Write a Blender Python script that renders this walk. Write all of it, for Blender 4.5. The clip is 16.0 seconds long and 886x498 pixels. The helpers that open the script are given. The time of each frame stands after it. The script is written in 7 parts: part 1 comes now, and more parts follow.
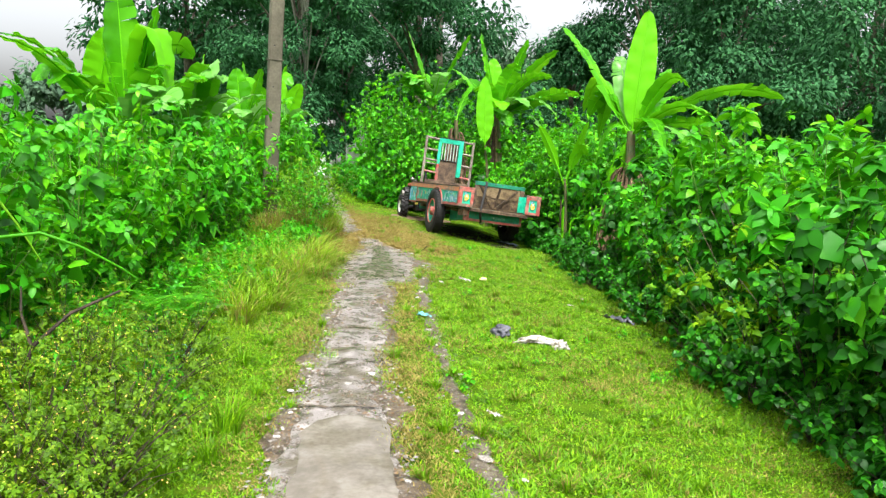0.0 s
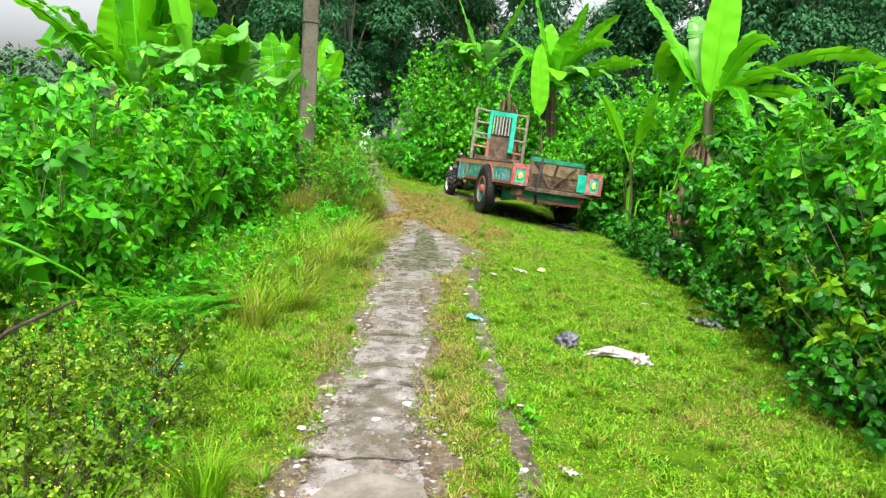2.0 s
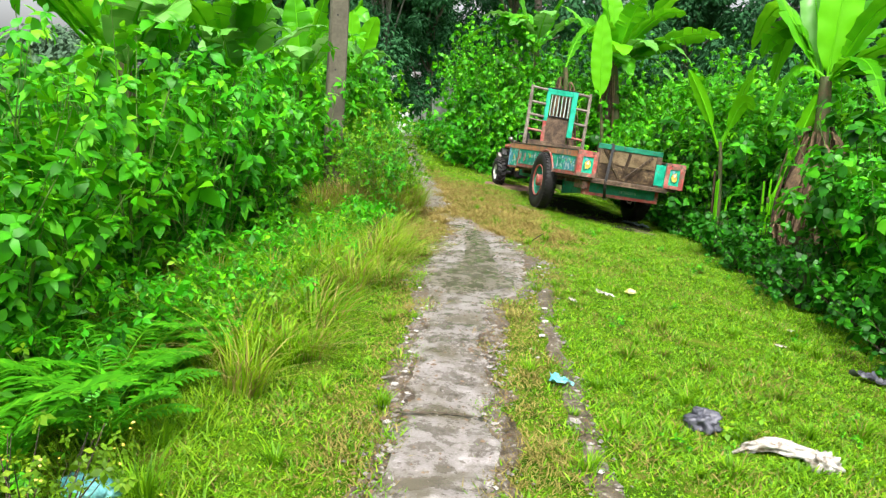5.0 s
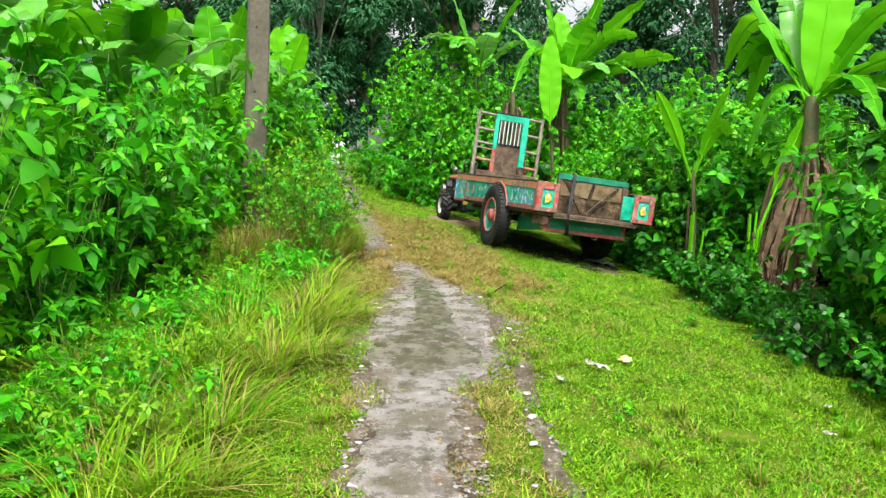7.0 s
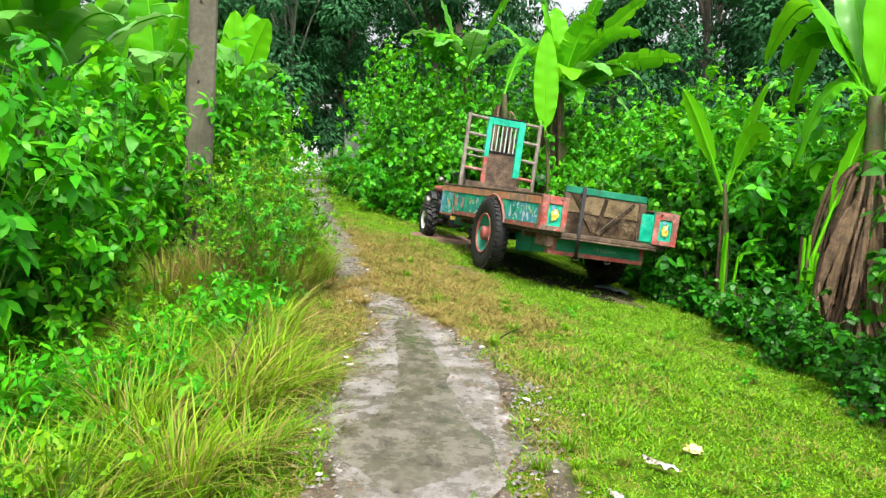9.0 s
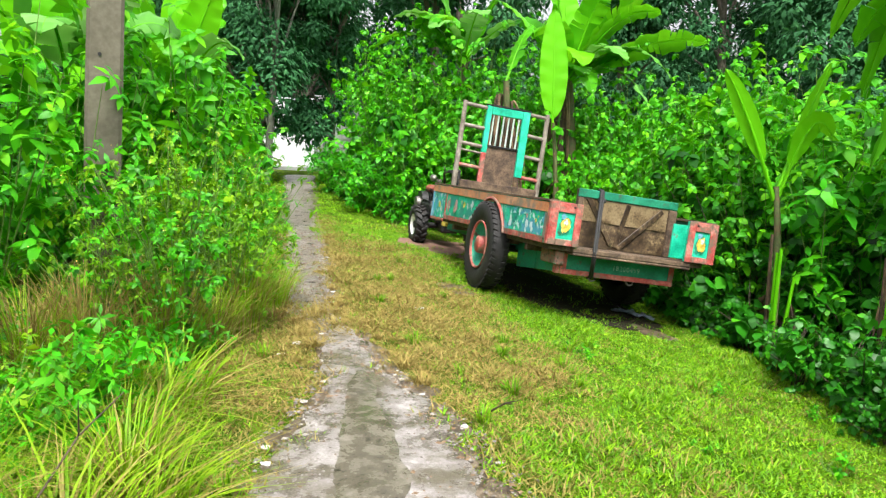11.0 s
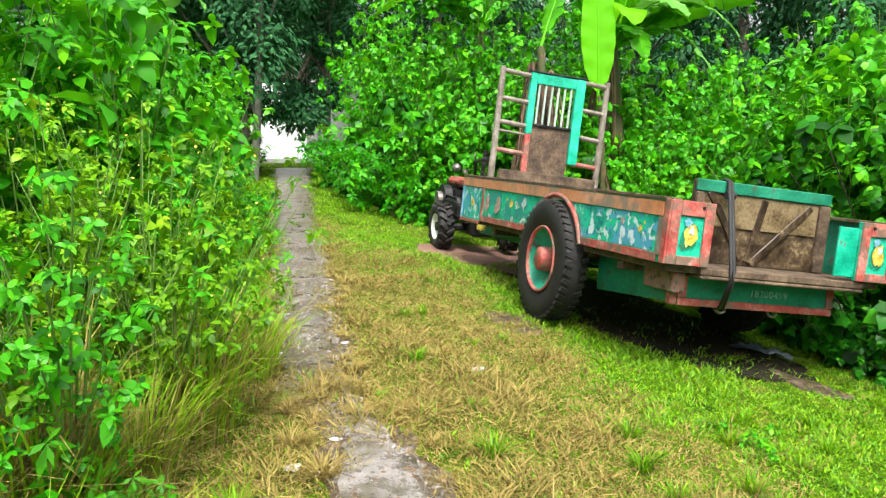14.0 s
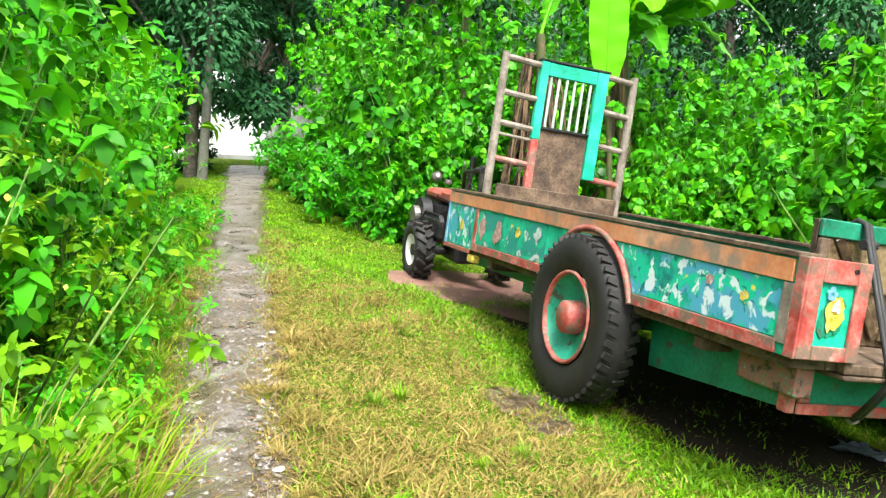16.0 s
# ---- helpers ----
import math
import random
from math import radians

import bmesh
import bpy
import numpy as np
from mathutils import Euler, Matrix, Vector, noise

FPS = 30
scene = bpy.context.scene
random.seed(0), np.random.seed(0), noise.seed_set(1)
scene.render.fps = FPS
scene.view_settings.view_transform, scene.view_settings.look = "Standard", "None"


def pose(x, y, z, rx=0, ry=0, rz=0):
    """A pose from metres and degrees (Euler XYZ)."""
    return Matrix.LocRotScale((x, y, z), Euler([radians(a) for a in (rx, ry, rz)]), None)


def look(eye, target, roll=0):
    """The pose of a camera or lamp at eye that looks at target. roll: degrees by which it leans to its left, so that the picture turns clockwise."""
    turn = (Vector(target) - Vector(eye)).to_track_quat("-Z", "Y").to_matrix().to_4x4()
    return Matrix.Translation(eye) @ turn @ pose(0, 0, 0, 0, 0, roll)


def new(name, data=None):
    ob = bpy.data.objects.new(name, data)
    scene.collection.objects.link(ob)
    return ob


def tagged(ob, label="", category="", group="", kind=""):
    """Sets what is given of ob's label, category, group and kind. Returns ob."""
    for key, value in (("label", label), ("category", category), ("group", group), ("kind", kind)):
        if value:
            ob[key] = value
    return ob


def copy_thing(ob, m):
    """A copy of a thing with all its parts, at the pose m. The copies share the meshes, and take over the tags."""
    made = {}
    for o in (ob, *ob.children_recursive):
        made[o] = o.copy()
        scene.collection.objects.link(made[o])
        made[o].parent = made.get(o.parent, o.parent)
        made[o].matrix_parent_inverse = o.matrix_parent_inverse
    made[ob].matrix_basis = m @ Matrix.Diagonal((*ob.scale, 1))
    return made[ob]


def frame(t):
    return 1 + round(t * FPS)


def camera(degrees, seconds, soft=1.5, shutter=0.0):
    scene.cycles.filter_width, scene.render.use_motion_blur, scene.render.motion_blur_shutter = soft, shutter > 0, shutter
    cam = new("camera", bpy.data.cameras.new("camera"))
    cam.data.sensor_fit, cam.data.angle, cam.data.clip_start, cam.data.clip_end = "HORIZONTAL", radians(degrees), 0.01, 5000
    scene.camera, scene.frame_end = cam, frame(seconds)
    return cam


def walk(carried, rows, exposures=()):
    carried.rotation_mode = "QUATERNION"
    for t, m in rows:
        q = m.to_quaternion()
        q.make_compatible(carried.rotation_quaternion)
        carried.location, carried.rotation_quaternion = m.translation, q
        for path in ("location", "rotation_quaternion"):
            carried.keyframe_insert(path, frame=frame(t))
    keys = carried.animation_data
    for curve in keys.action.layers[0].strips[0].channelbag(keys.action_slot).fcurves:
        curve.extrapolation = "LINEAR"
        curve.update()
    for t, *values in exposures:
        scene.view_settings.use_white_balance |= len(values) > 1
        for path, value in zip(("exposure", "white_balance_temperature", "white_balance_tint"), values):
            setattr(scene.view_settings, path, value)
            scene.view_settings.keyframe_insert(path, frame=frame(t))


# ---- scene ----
cam = camera(59.3, 16.0, soft=1.3)
METRES, EYE, TILT, LEAN, TURN = 11.6, 1.6, -7.4, -1.5, 0.0
ROWS = [
    (0.0, 0.0, 0.0, 0.0, 0.0, 0.0, 0.0),
    (0.5, -0.0024, 0.0318, 0.0041, 0.79, 0.2, 0.5),
    (1.0, -0.0076, 0.0685, 0.0074, 2.03, 0.58, 0.57),
    (1.5, -0.0083, 0.0899, 0.0091, 2.04, -0.91, 0.57),
    (2.0, -0.0047, 0.1058, 0.0094, 3.5, -1.79, -0.54),
    (2.5, -0.0092, 0.1257, 0.0093, 4.13, -3.4, -0.98),
    (3.0, -0.0151, 0.1513, 0.0133, 2.87, -3.66, -0.22),
    (3.5, -0.0149, 0.1805, 0.0172, 4.23, -3.67, -0.61),
    (4.0, -0.0214, 0.2108, 0.0201, 6.29, -3.42, -1.27),
    (6.5, -0.0458, 0.3567, 0.0361, 4.32, -1.78, -0.06),
    (7.0, -0.0511, 0.3889, 0.0389, 1.54, -0.89, -0.11),
    (7.5, -0.0515, 0.4226, 0.0416, 0.47, -0.54, -0.12),
    (8.0, -0.0574, 0.4562, 0.0443, 0.28, -0.22, -0.57),
    (8.5, -0.061, 0.4889, 0.0472, -0.82, -0.05, -0.25),
    (9.0, -0.0621, 0.5218, 0.0515, -0.06, -0.2, -0.45),
    (11.5, -0.045, 0.6885, 0.0729, 0.54, -0.66, -0.74),
    (12.0, -0.0491, 0.7198, 0.0762, 1.31, -0.4, -1.24),
    (12.5, -0.053, 0.7473, 0.0775, 1.42, -0.34, -1.13),
    (13.0, -0.0623, 0.7786, 0.0821, 1.96, -0.26, -1.31),
    (13.5, -0.0751, 0.8051, 0.0851, 0.91, -0.28, -0.45),
    (14.0, -0.08, 0.8383, 0.0858, -0.0, -1.55, 1.1),
    (14.5, -0.0857, 0.87, 0.0884, -0.26, -2.64, 0.48),
    (15.0, -0.091, 0.9065, 0.0944, -2.31, -2.2, 0.07),
    (15.5, -0.0899, 0.9409, 0.0998, -2.52, -2.18, -0.0),
    (16.0, -0.0904, 0.9801, 0.1053, -2.66, -1.66, -0.38),
]
walk(cam, [(t, pose(0, 0, EYE, TILT, LEAN, TURN) @ pose(METRES * x, METRES * y, METRES * z, 90 + pitch, roll, yaw)) for t, x, y, z, yaw, pitch, roll in ROWS], ((0.0, 1.84), (1.5, 1.78), (4.0, 1.74), (7.5, 1.68), (9.0, 1.74), (12.5, 1.88), (13.5, 1.82), (14.0, 1.86), (14.5, 2.16), (16.0, 2.18)))

# ---- world and light: a bright overcast sky ----
world = bpy.data.worlds.new("sky")
scene.world = world
world.use_nodes = True
wn, wl = world.node_tree.nodes, world.node_tree.links
sky = wn.new("ShaderNodeTexSky")
sky.sky_type, sky.sun_disc = "NISHITA", False
sky.sun_elevation, sky.sun_rotation = radians(60), radians(169)
sky.dust_density, sky.air_density = 6.0, 1.0
sky_soft = wn.new("ShaderNodeHueSaturation")
sky_soft.inputs["Saturation"].default_value = 0.22
wl.new(sky.outputs[0], sky_soft.inputs["Color"])
wl.new(sky_soft.outputs[0], wn["Background"].inputs["Color"])
wn["Background"].inputs["Strength"].default_value = 0.105
sun = new("sun", bpy.data.lights.new("sun", "SUN"))
sun.data.energy, sun.data.angle, sun.data.color = 1.5, radians(18), (1.0, 0.97, 0.9)
sun.matrix_world = look((1.5, -8, 14), (0, 0, 0))


# ---- materials ----
def shader(name):
    m = bpy.data.materials.new(name)
    m.use_nodes = True
    return m, m.node_tree.nodes, m.node_tree.links, m.node_tree.nodes["Principled BSDF"]


def ramp(nodes, stops):
    r = nodes.new("ShaderNodeValToRGB")
    while len(r.color_ramp.elements) < len(stops):
        r.color_ramp.elements.new(0.5)
    for e, (p, c) in zip(r.color_ramp.elements, stops):
        e.position, e.color = p, (*c, 1)
    return r


def leaf_material(name, dark, mid, light, gloss=0.45, glow=0.38):
    """Leaf: every leaf has its own tone, a part of the light passes through."""
    m, n, l, b = shader(name)
    geo, info = n.new("ShaderNodeNewGeometry"), n.new("ShaderNodeObjectInfo")
    tex, co = n.new("ShaderNodeTexNoise"), n.new("ShaderNodeTexCoord")
    tex.inputs["Scale"].default_value, tex.inputs["Detail"].default_value = 9.0, 4.0
    l.new(co.outputs["Object"], tex.inputs["Vector"])
    add = n.new("ShaderNodeMath")
    add.operation = "MULTIPLY_ADD"
    l.new(tex.outputs["Fac"], add.inputs[0])
    add.inputs[1].default_value = 0.5
    l.new(geo.outputs["Random Per Island"], add.inputs[2])
    add2 = n.new("ShaderNodeMath")
    add2.operation = "MULTIPLY_ADD"
    l.new(info.outputs["Random"], add2.inputs[0])
    add2.inputs[1].default_value = 0.3
    l.new(add.outputs[0], add2.inputs[2])
    r = ramp(n, [(0.25, dark), (0.8, mid), (1.45 / 1.8, mid), (1.0, light)])
    sc = n.new("ShaderNodeMath")
    sc.operation = "MULTIPLY"
    sc.inputs[1].default_value = 1 / 1.8
    l.new(add2.outputs[0], sc.inputs[0])
    l.new(sc.outputs[0], r.inputs["Fac"])
    r.color_ramp.elements[0].position, r.color_ramp.elements[1].position = 0.12, 0.5
    r.color_ramp.elements[2].position, r.color_ramp.elements[3].position = 0.62, 0.92
    l.new(r.outputs[0], b.inputs["Base Color"])
    b.inputs["Roughness"].default_value = gloss
    b.inputs["Specular IOR Level"].default_value = 0.2
    tr, mix = n.new("ShaderNodeBsdfTranslucent"), n.new("ShaderNodeMixShader")
    hs = n.new("ShaderNodeHueSaturation")
    hs.inputs["Hue"].default_value, hs.inputs["Value"].default_value = 0.485, 1.5
    l.new(r.outputs[0], hs.inputs["Color"])
    l.new(hs.outputs[0], tr.inputs["Color"])
    mix.inputs[0].default_value = 0.82 * glow
    l.new(b.outputs[0], mix.inputs[1])
    l.new(tr.outputs[0], mix.inputs[2])
    l.new(mix.outputs[0], n["Material Output"].inputs["Surface"])
    return m


def surface(name, stops, scale=4.0, rough=(0.6, 0.9), bump=0.3, fine=40.0, metal=0.0, wear=None, wear_at=(0.56, 0.64), wear_scale=7.0, vary=0.0, spec=0.5):
    """Painted, wooden, metal or mineral surface: coarse blotches, fine grain, wear that shows another colour."""
    m, n, l, b = shader(name)
    co = n.new("ShaderNodeTexCoord")
    a, f = n.new("ShaderNodeTexNoise"), n.new("ShaderNodeTexNoise")
    a.inputs["Scale"].default_value, a.inputs["Detail"].default_value, a.inputs["Roughness"].default_value = scale, 6, 0.65
    f.inputs["Scale"].default_value, f.inputs["Detail"].default_value = fine, 5
    for t in (a, f):
        l.new(co.outputs["Object"], t.inputs["Vector"])
    s = n.new("ShaderNodeMath")
    s.operation = "MULTIPLY_ADD"
    l.new(f.outputs["Fac"], s.inputs[0])
    s.inputs[1].default_value = 0.35
    l.new(a.outputs["Fac"], s.inputs[2])
    sub = n.new("ShaderNodeMath")
    sub.operation = "SUBTRACT"
    l.new(s.outputs[0], sub.inputs[0])
    sub.inputs[1].default_value = 0.175
    last = sub
    if vary:
        info, va = n.new("ShaderNodeObjectInfo"), n.new("ShaderNodeMath")
        va.operation = "MULTIPLY_ADD"
        l.new(info.outputs["Random"], va.inputs[0])
        va.inputs[1].default_value = vary
        l.new(sub.outputs[0], va.inputs[2])
        last = va
    r = ramp(n, stops)
    l.new(last.outputs[0], r.inputs["Fac"])
    colour = r.outputs[0]
    if wear:
        w = n.new("ShaderNodeTexNoise")
        w.inputs["Scale"].default_value, w.inputs["Detail"].default_value, w.inputs["Roughness"].default_value = wear_scale, 8, 0.7
        l.new(co.outputs["Object"], w.inputs["Vector"])
        k = ramp(n, [(wear_at[0], (0, 0, 0)), (wear_at[1], (1, 1, 1))])
        l.new(w.outputs["Fac"], k.inputs["Fac"])
        mx = n.new("ShaderNodeMix")
        mx.data_type = "RGBA"
        l.new(k.outputs[0], mx.inputs["Factor"])
        l.new(colour, mx.inputs["A"])
        mx.inputs["B"].default_value = (*wear, 1)
        colour = mx.outputs["Result"]
    l.new(colour, b.inputs["Base Color"])
    rr = n.new("ShaderNodeMapRange")
    rr.inputs["From Min"].default_value, rr.inputs["From Max"].default_value = 0.35, 0.65
    rr.inputs["To Min"].default_value, rr.inputs["To Max"].default_value = rough
    l.new(a.outputs["Fac"], rr.inputs["Value"])
    l.new(rr.outputs[0], b.inputs["Roughness"])
    bp = n.new("ShaderNodeBump")
    bp.inputs["Strength"].default_value, bp.inputs["Distance"].default_value = bump, 0.01
    l.new(s.outputs[0], bp.inputs["Height"])
    l.new(bp.outputs[0], b.inputs["Normal"])
    b.inputs["Metallic"].default_value, b.inputs["Specular IOR Level"].default_value = metal, spec
    return m


WEED = leaf_material("weed_leaf", (0.004, 0.045, 0.002), (0.036, 0.31, 0.004), (0.15, 0.62, 0.008), 0.42, 0.36)
SHRUB = leaf_material("shrub_leaf", (0.002, 0.026, 0.002), (0.02, 0.17, 0.005), (0.11, 0.47, 0.012), 0.38, 0.3)
VINE = leaf_material("vine_leaf", (0.007, 0.065, 0.002), (0.05, 0.33, 0.004), (0.24, 0.7, 0.01), 0.42, 0.36)
YELLOW = leaf_material("yellowish_leaf", (0.03, 0.11, 0.002), (0.12, 0.31, 0.004), (0.31, 0.5, 0.012), 0.45, 0.36)
OLIVE = leaf_material("olive_leaf", (0.025, 0.065, 0.002), (0.095, 0.215, 0.004), (0.29, 0.38, 0.015), 0.5, 0.3)
FERN = leaf_material("fern_leaf", (0.025, 0.16, 0.003), (0.055, 0.29, 0.005), (0.13, 0.40, 0.01))
BANANA = leaf_material("banana_leaf", (0.03, 0.19, 0.003), (0.07, 0.34, 0.005), (0.15, 0.50, 0.010), 0.32, 0.4)
BANANA_NEW = leaf_material("young_banana_leaf", (0.08, 0.36, 0.004), (0.125, 0.48, 0.006), (0.19, 0.6, 0.01), 0.35, 0.42)
# Paler copy of the banana leaf: a glossy sheen put into the colour.
BANANA_SHEEN = leaf_material("banana_leaf_with_sheen", (0.06, 0.23, 0.02), (0.11, 0.33, 0.05), (0.22, 0.44, 0.14), 0.28, 0.3)
# Dark green with some blue added for the haze in front of these trees.
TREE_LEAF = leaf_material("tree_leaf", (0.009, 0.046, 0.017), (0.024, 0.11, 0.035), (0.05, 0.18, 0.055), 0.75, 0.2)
# Leaves of the farthest trees: haze mixed into a paler, greyer green.
HAZED_LEAF = leaf_material("hazed_far_leaf", (0.04, 0.085, 0.05), (0.07, 0.14, 0.075), (0.11, 0.2, 0.10), 0.6, 0.2)
GRASS = leaf_material("lawn_grass", (0.022, 0.085, 0.002), (0.115, 0.29, 0.003), (0.31, 0.50, 0.01), 0.5, 0.33)
DRY = leaf_material("dry_grass", (0.08, 0.075, 0.014), (0.24, 0.205, 0.05), (0.45, 0.38, 0.14), 0.7, 0.25)
STRAW = leaf_material("straw", (0.11, 0.085, 0.02), (0.29, 0.215, 0.065), (0.52, 0.42, 0.16), 0.75, 0.25)
TALL = leaf_material("tall_grass", (0.07, 0.19, 0.003), (0.17, 0.33, 0.006), (0.33, 0.40, 0.03), 0.5, 0.35)
DEAD = surface("dead_leaf", [(0.42, (0.016, 0.008, 0.004)), (0.6, (0.05, 0.028, 0.012)), (0.95, (0.2, 0.13, 0.07))], 9, (0.8, 0.95), 0.6, 50, vary=0.42)
STEM = surface("green_stem", [(0.35, (0.06, 0.14, 0.015)), (0.65, (0.14, 0.26, 0.04))], 8, (0.6, 0.8), 0.2, 60)
TWIG = surface("twig_bark", [(0.35, (0.02, 0.014, 0.009)), (0.65, (0.08, 0.055, 0.035))], 9, (0.8, 0.95), 0.5, 60)
PALEBARK = surface("pale_bark", [(0.3, (0.06, 0.062, 0.048)), (0.6, (0.13, 0.135, 0.105)), (0.75, (0.22, 0.22, 0.18))], 5, (0.7, 0.9), 0.5, 30)
BARK = surface("tree_bark", [(0.3, (0.03, 0.025, 0.02)), (0.5, (0.10, 0.085, 0.065)), (0.7, (0.2, 0.17, 0.14))], 3, (0.85, 0.98), 0.8, 25)
PSEUDO = surface("banana_trunk", [(0.3, (0.03, 0.03, 0.01)), (0.45, (0.06, 0.085, 0.018)), (0.58, (0.08, 0.06, 0.025)), (0.7, (0.15, 0.1, 0.05))], 5, (0.6, 0.85), 0.3, 40)
SOIL = surface("mossy_soil", [(0.30, (0.014, 0.035, 0.002)), (0.42, (0.036, 0.085, 0.003)), (0.52, (0.065, 0.13, 0.004)), (0.62, (0.09, 0.12, 0.012)), (0.72, (0.12, 0.10, 0.03))], 5.0, (0.9, 1.0), 1.0, 160, spec=0.05)
MUD = surface("bare_mud", [(0.34, (0.022, 0.015, 0.009)), (0.48, (0.06, 0.042, 0.024)), (0.6, (0.11, 0.082, 0.052)), (0.72, (0.2, 0.16, 0.12))], 14, (0.3, 0.85), 1.0, 80)
TRACKSOIL = surface("trodden_grit_soil", [(0.36, (0.03, 0.022, 0.012)), (0.5, (0.07, 0.054, 0.032)), (0.6, (0.115, 0.096, 0.068)), (0.7, (0.25, 0.23, 0.2))], 14, (0.5, 0.9), 0.8, 90)
BRICKDUST = surface("brick_dust", [(0.3, (0.09, 0.045, 0.03)), (0.5, (0.17, 0.085, 0.065)), (0.7, (0.24, 0.14, 0.115))], 8, (0.6, 0.9), 0.6, 40)
SLAB = surface("wet_old_concrete", [(0.33, (0.05, 0.04, 0.028)), (0.42, (0.105, 0.09, 0.073)), (0.5, (0.165, 0.147, 0.135)), (0.6, (0.235, 0.213, 0.205)), (0.7, (0.35, 0.325, 0.315))], 8.0, (0.08, 0.5), 0.6, 100, wear=(0.095, 0.081, 0.056), wear_at=(0.5, 0.6), wear_scale=2.6)
STONE = surface("pale_stone", [(0.3, (0.07, 0.055, 0.04)), (0.55, (0.24, 0.22, 0.2)), (0.8, (0.5, 0.48, 0.46))], 9, (0.6, 0.9), 0.5, 60, vary=0.35)
GRIT = surface("grit", [(0.3, (0.05, 0.04, 0.03)), (0.5, (0.13, 0.115, 0.1)), (0.7, (0.34, 0.32, 0.3))], 25, (0.6, 0.9), 0.3, 90)
POLE = surface("weathered_concrete", [(0.3, (0.05, 0.043, 0.026)), (0.5, (0.092, 0.082, 0.056)), (0.7, (0.145, 0.132, 0.097))], 2.0, (0.75, 0.95), 0.25, 30, wear=(0.07, 0.065, 0.04), wear_at=(0.58, 0.72), wear_scale=2.5)
PLASTER = surface("white_plaster", [(0.3, (0.78, 0.79, 0.81)), (0.6, (0.86, 0.87, 0.89)), (0.75, (0.9, 0.9, 0.92))], 1.2, (0.7, 0.9), 0.2, 20)
GREYWALL = surface("grey_plaster", [(0.3, (0.22, 0.22, 0.22)), (0.7, (0.42, 0.42, 0.42))], 2, (0.8, 0.95), 0.3, 20)
TEAL = surface("turquoise_paint", [(0.3, (0.0, 0.2, 0.12)), (0.5, (0.003, 0.37, 0.225)), (0.7, (0.03, 0.5, 0.34))], 6, (0.35, 0.6), 0.2, 60, wear=(0.13, 0.10, 0.065), wear_at=(0.60, 0.66), wear_scale=12)
TEAL_DARK = surface("green_paint", [(0.3, (0.0, 0.08, 0.042)), (0.5, (0.003, 0.17, 0.09)), (0.7, (0.015, 0.25, 0.145))], 6, (0.45, 0.7), 0.25, 60, wear=(0.08, 0.06, 0.04), wear_at=(0.57, 0.64), wear_scale=9)
PINK = surface("faded_red_paint", [(0.3, (0.22, 0.018, 0.014)), (0.44, (0.32, 0.05, 0.04)), (0.56, (0.4, 0.12, 0.095)), (0.7, (0.46, 0.24, 0.2))], 9, (0.5, 0.75), 0.3, 60, wear=(0.15, 0.10, 0.07), wear_at=(0.48, 0.57), wear_scale=11)
ORANGE = surface("orange_rail_paint", [(0.3, (0.36, 0.11, 0.04)), (0.5, (0.48, 0.2, 0.09)), (0.7, (0.5, 0.27, 0.16))], 4, (0.5, 0.75), 0.25, 50, wear=(0.2, 0.155, 0.115), wear_at=(0.46, 0.6), wear_scale=5)
RAWWOOD = surface("weathered_wood", [(0.36, (0.026, 0.015, 0.008)), (0.5, (0.08, 0.05, 0.029)), (0.66, (0.16, 0.11, 0.07))], 7, (0.7, 0.9), 0.5, 60)
TANBOARD = surface("tan_board", [(0.34, (0.05, 0.03, 0.012)), (0.44, (0.13, 0.09, 0.042)), (0.56, (0.21, 0.155, 0.08)), (0.72, (0.28, 0.22, 0.125))], 4.0, (0.45, 0.75), 0.3, 60, wear=(0.055, 0.032, 0.013), wear_at=(0.54, 0.60), wear_scale=4)
MUDBOARD = surface("muddy_board", [(0.34, (0.018, 0.010, 0.005)), (0.46, (0.042, 0.025, 0.011)), (0.56, (0.08, 0.052, 0.024)), (0.68, (0.2, 0.145, 0.075))], 5.0, (0.35, 0.75), 0.3, 40)
GREYPIPE = surface("grey_bamboo_pole", [(0.3, (0.08, 0.062, 0.045)), (0.5, (0.165, 0.14, 0.11)), (0.7, (0.29, 0.26, 0.22))], 7, (0.5, 0.8), 0.3, 50)
PALEBAR = surface("pale_green_bar", [(0.3, (0.2, 0.28, 0.24)), (0.7, (0.45, 0.52, 0.46))], 9, (0.5, 0.7), 0.2, 60)
RIMPAINT = surface("rim_paint", [(0.3, (0.0, 0.13, 0.08)), (0.55, (0.004, 0.25, 0.15)), (0.7, (0.02, 0.34, 0.22))], 7, (0.5, 0.7), 0.2, 60, wear=(0.06, 0.05, 0.035), wear_at=(0.55, 0.62), wear_scale=10)
RUBBER = surface("dusty_rubber", [(0.3, (0.004, 0.004, 0.004)), (0.55, (0.009, 0.008, 0.008)), (0.72, (0.03, 0.026, 0.02))], 5, (0.6, 0.85), 0.3, 60)
NUMBER = surface("faded_lettering", [(0.36, (0.06, 0.2, 0.13)), (0.6, (0.28, 0.38, 0.32))], 30, (0.6, 0.8), 0.1, 60)
CHIPPED = surface("chipped_corner_paint", [(0.36, (0.05, 0.035, 0.022)), (0.46, (0.2, 0.13, 0.1)), (0.54, (0.3, 0.1, 0.08)), (0.64, (0.1, 0.2, 0.13)), (0.72, (0.4, 0.38, 0.33))], 14, (0.6, 0.85), 0.5, 60)
TIE = surface("black_rubber", [(0.3, (0.006, 0.006, 0.006)), (0.7, (0.016, 0.016, 0.017))], 9, (0.6, 0.8), 0.2, 60)
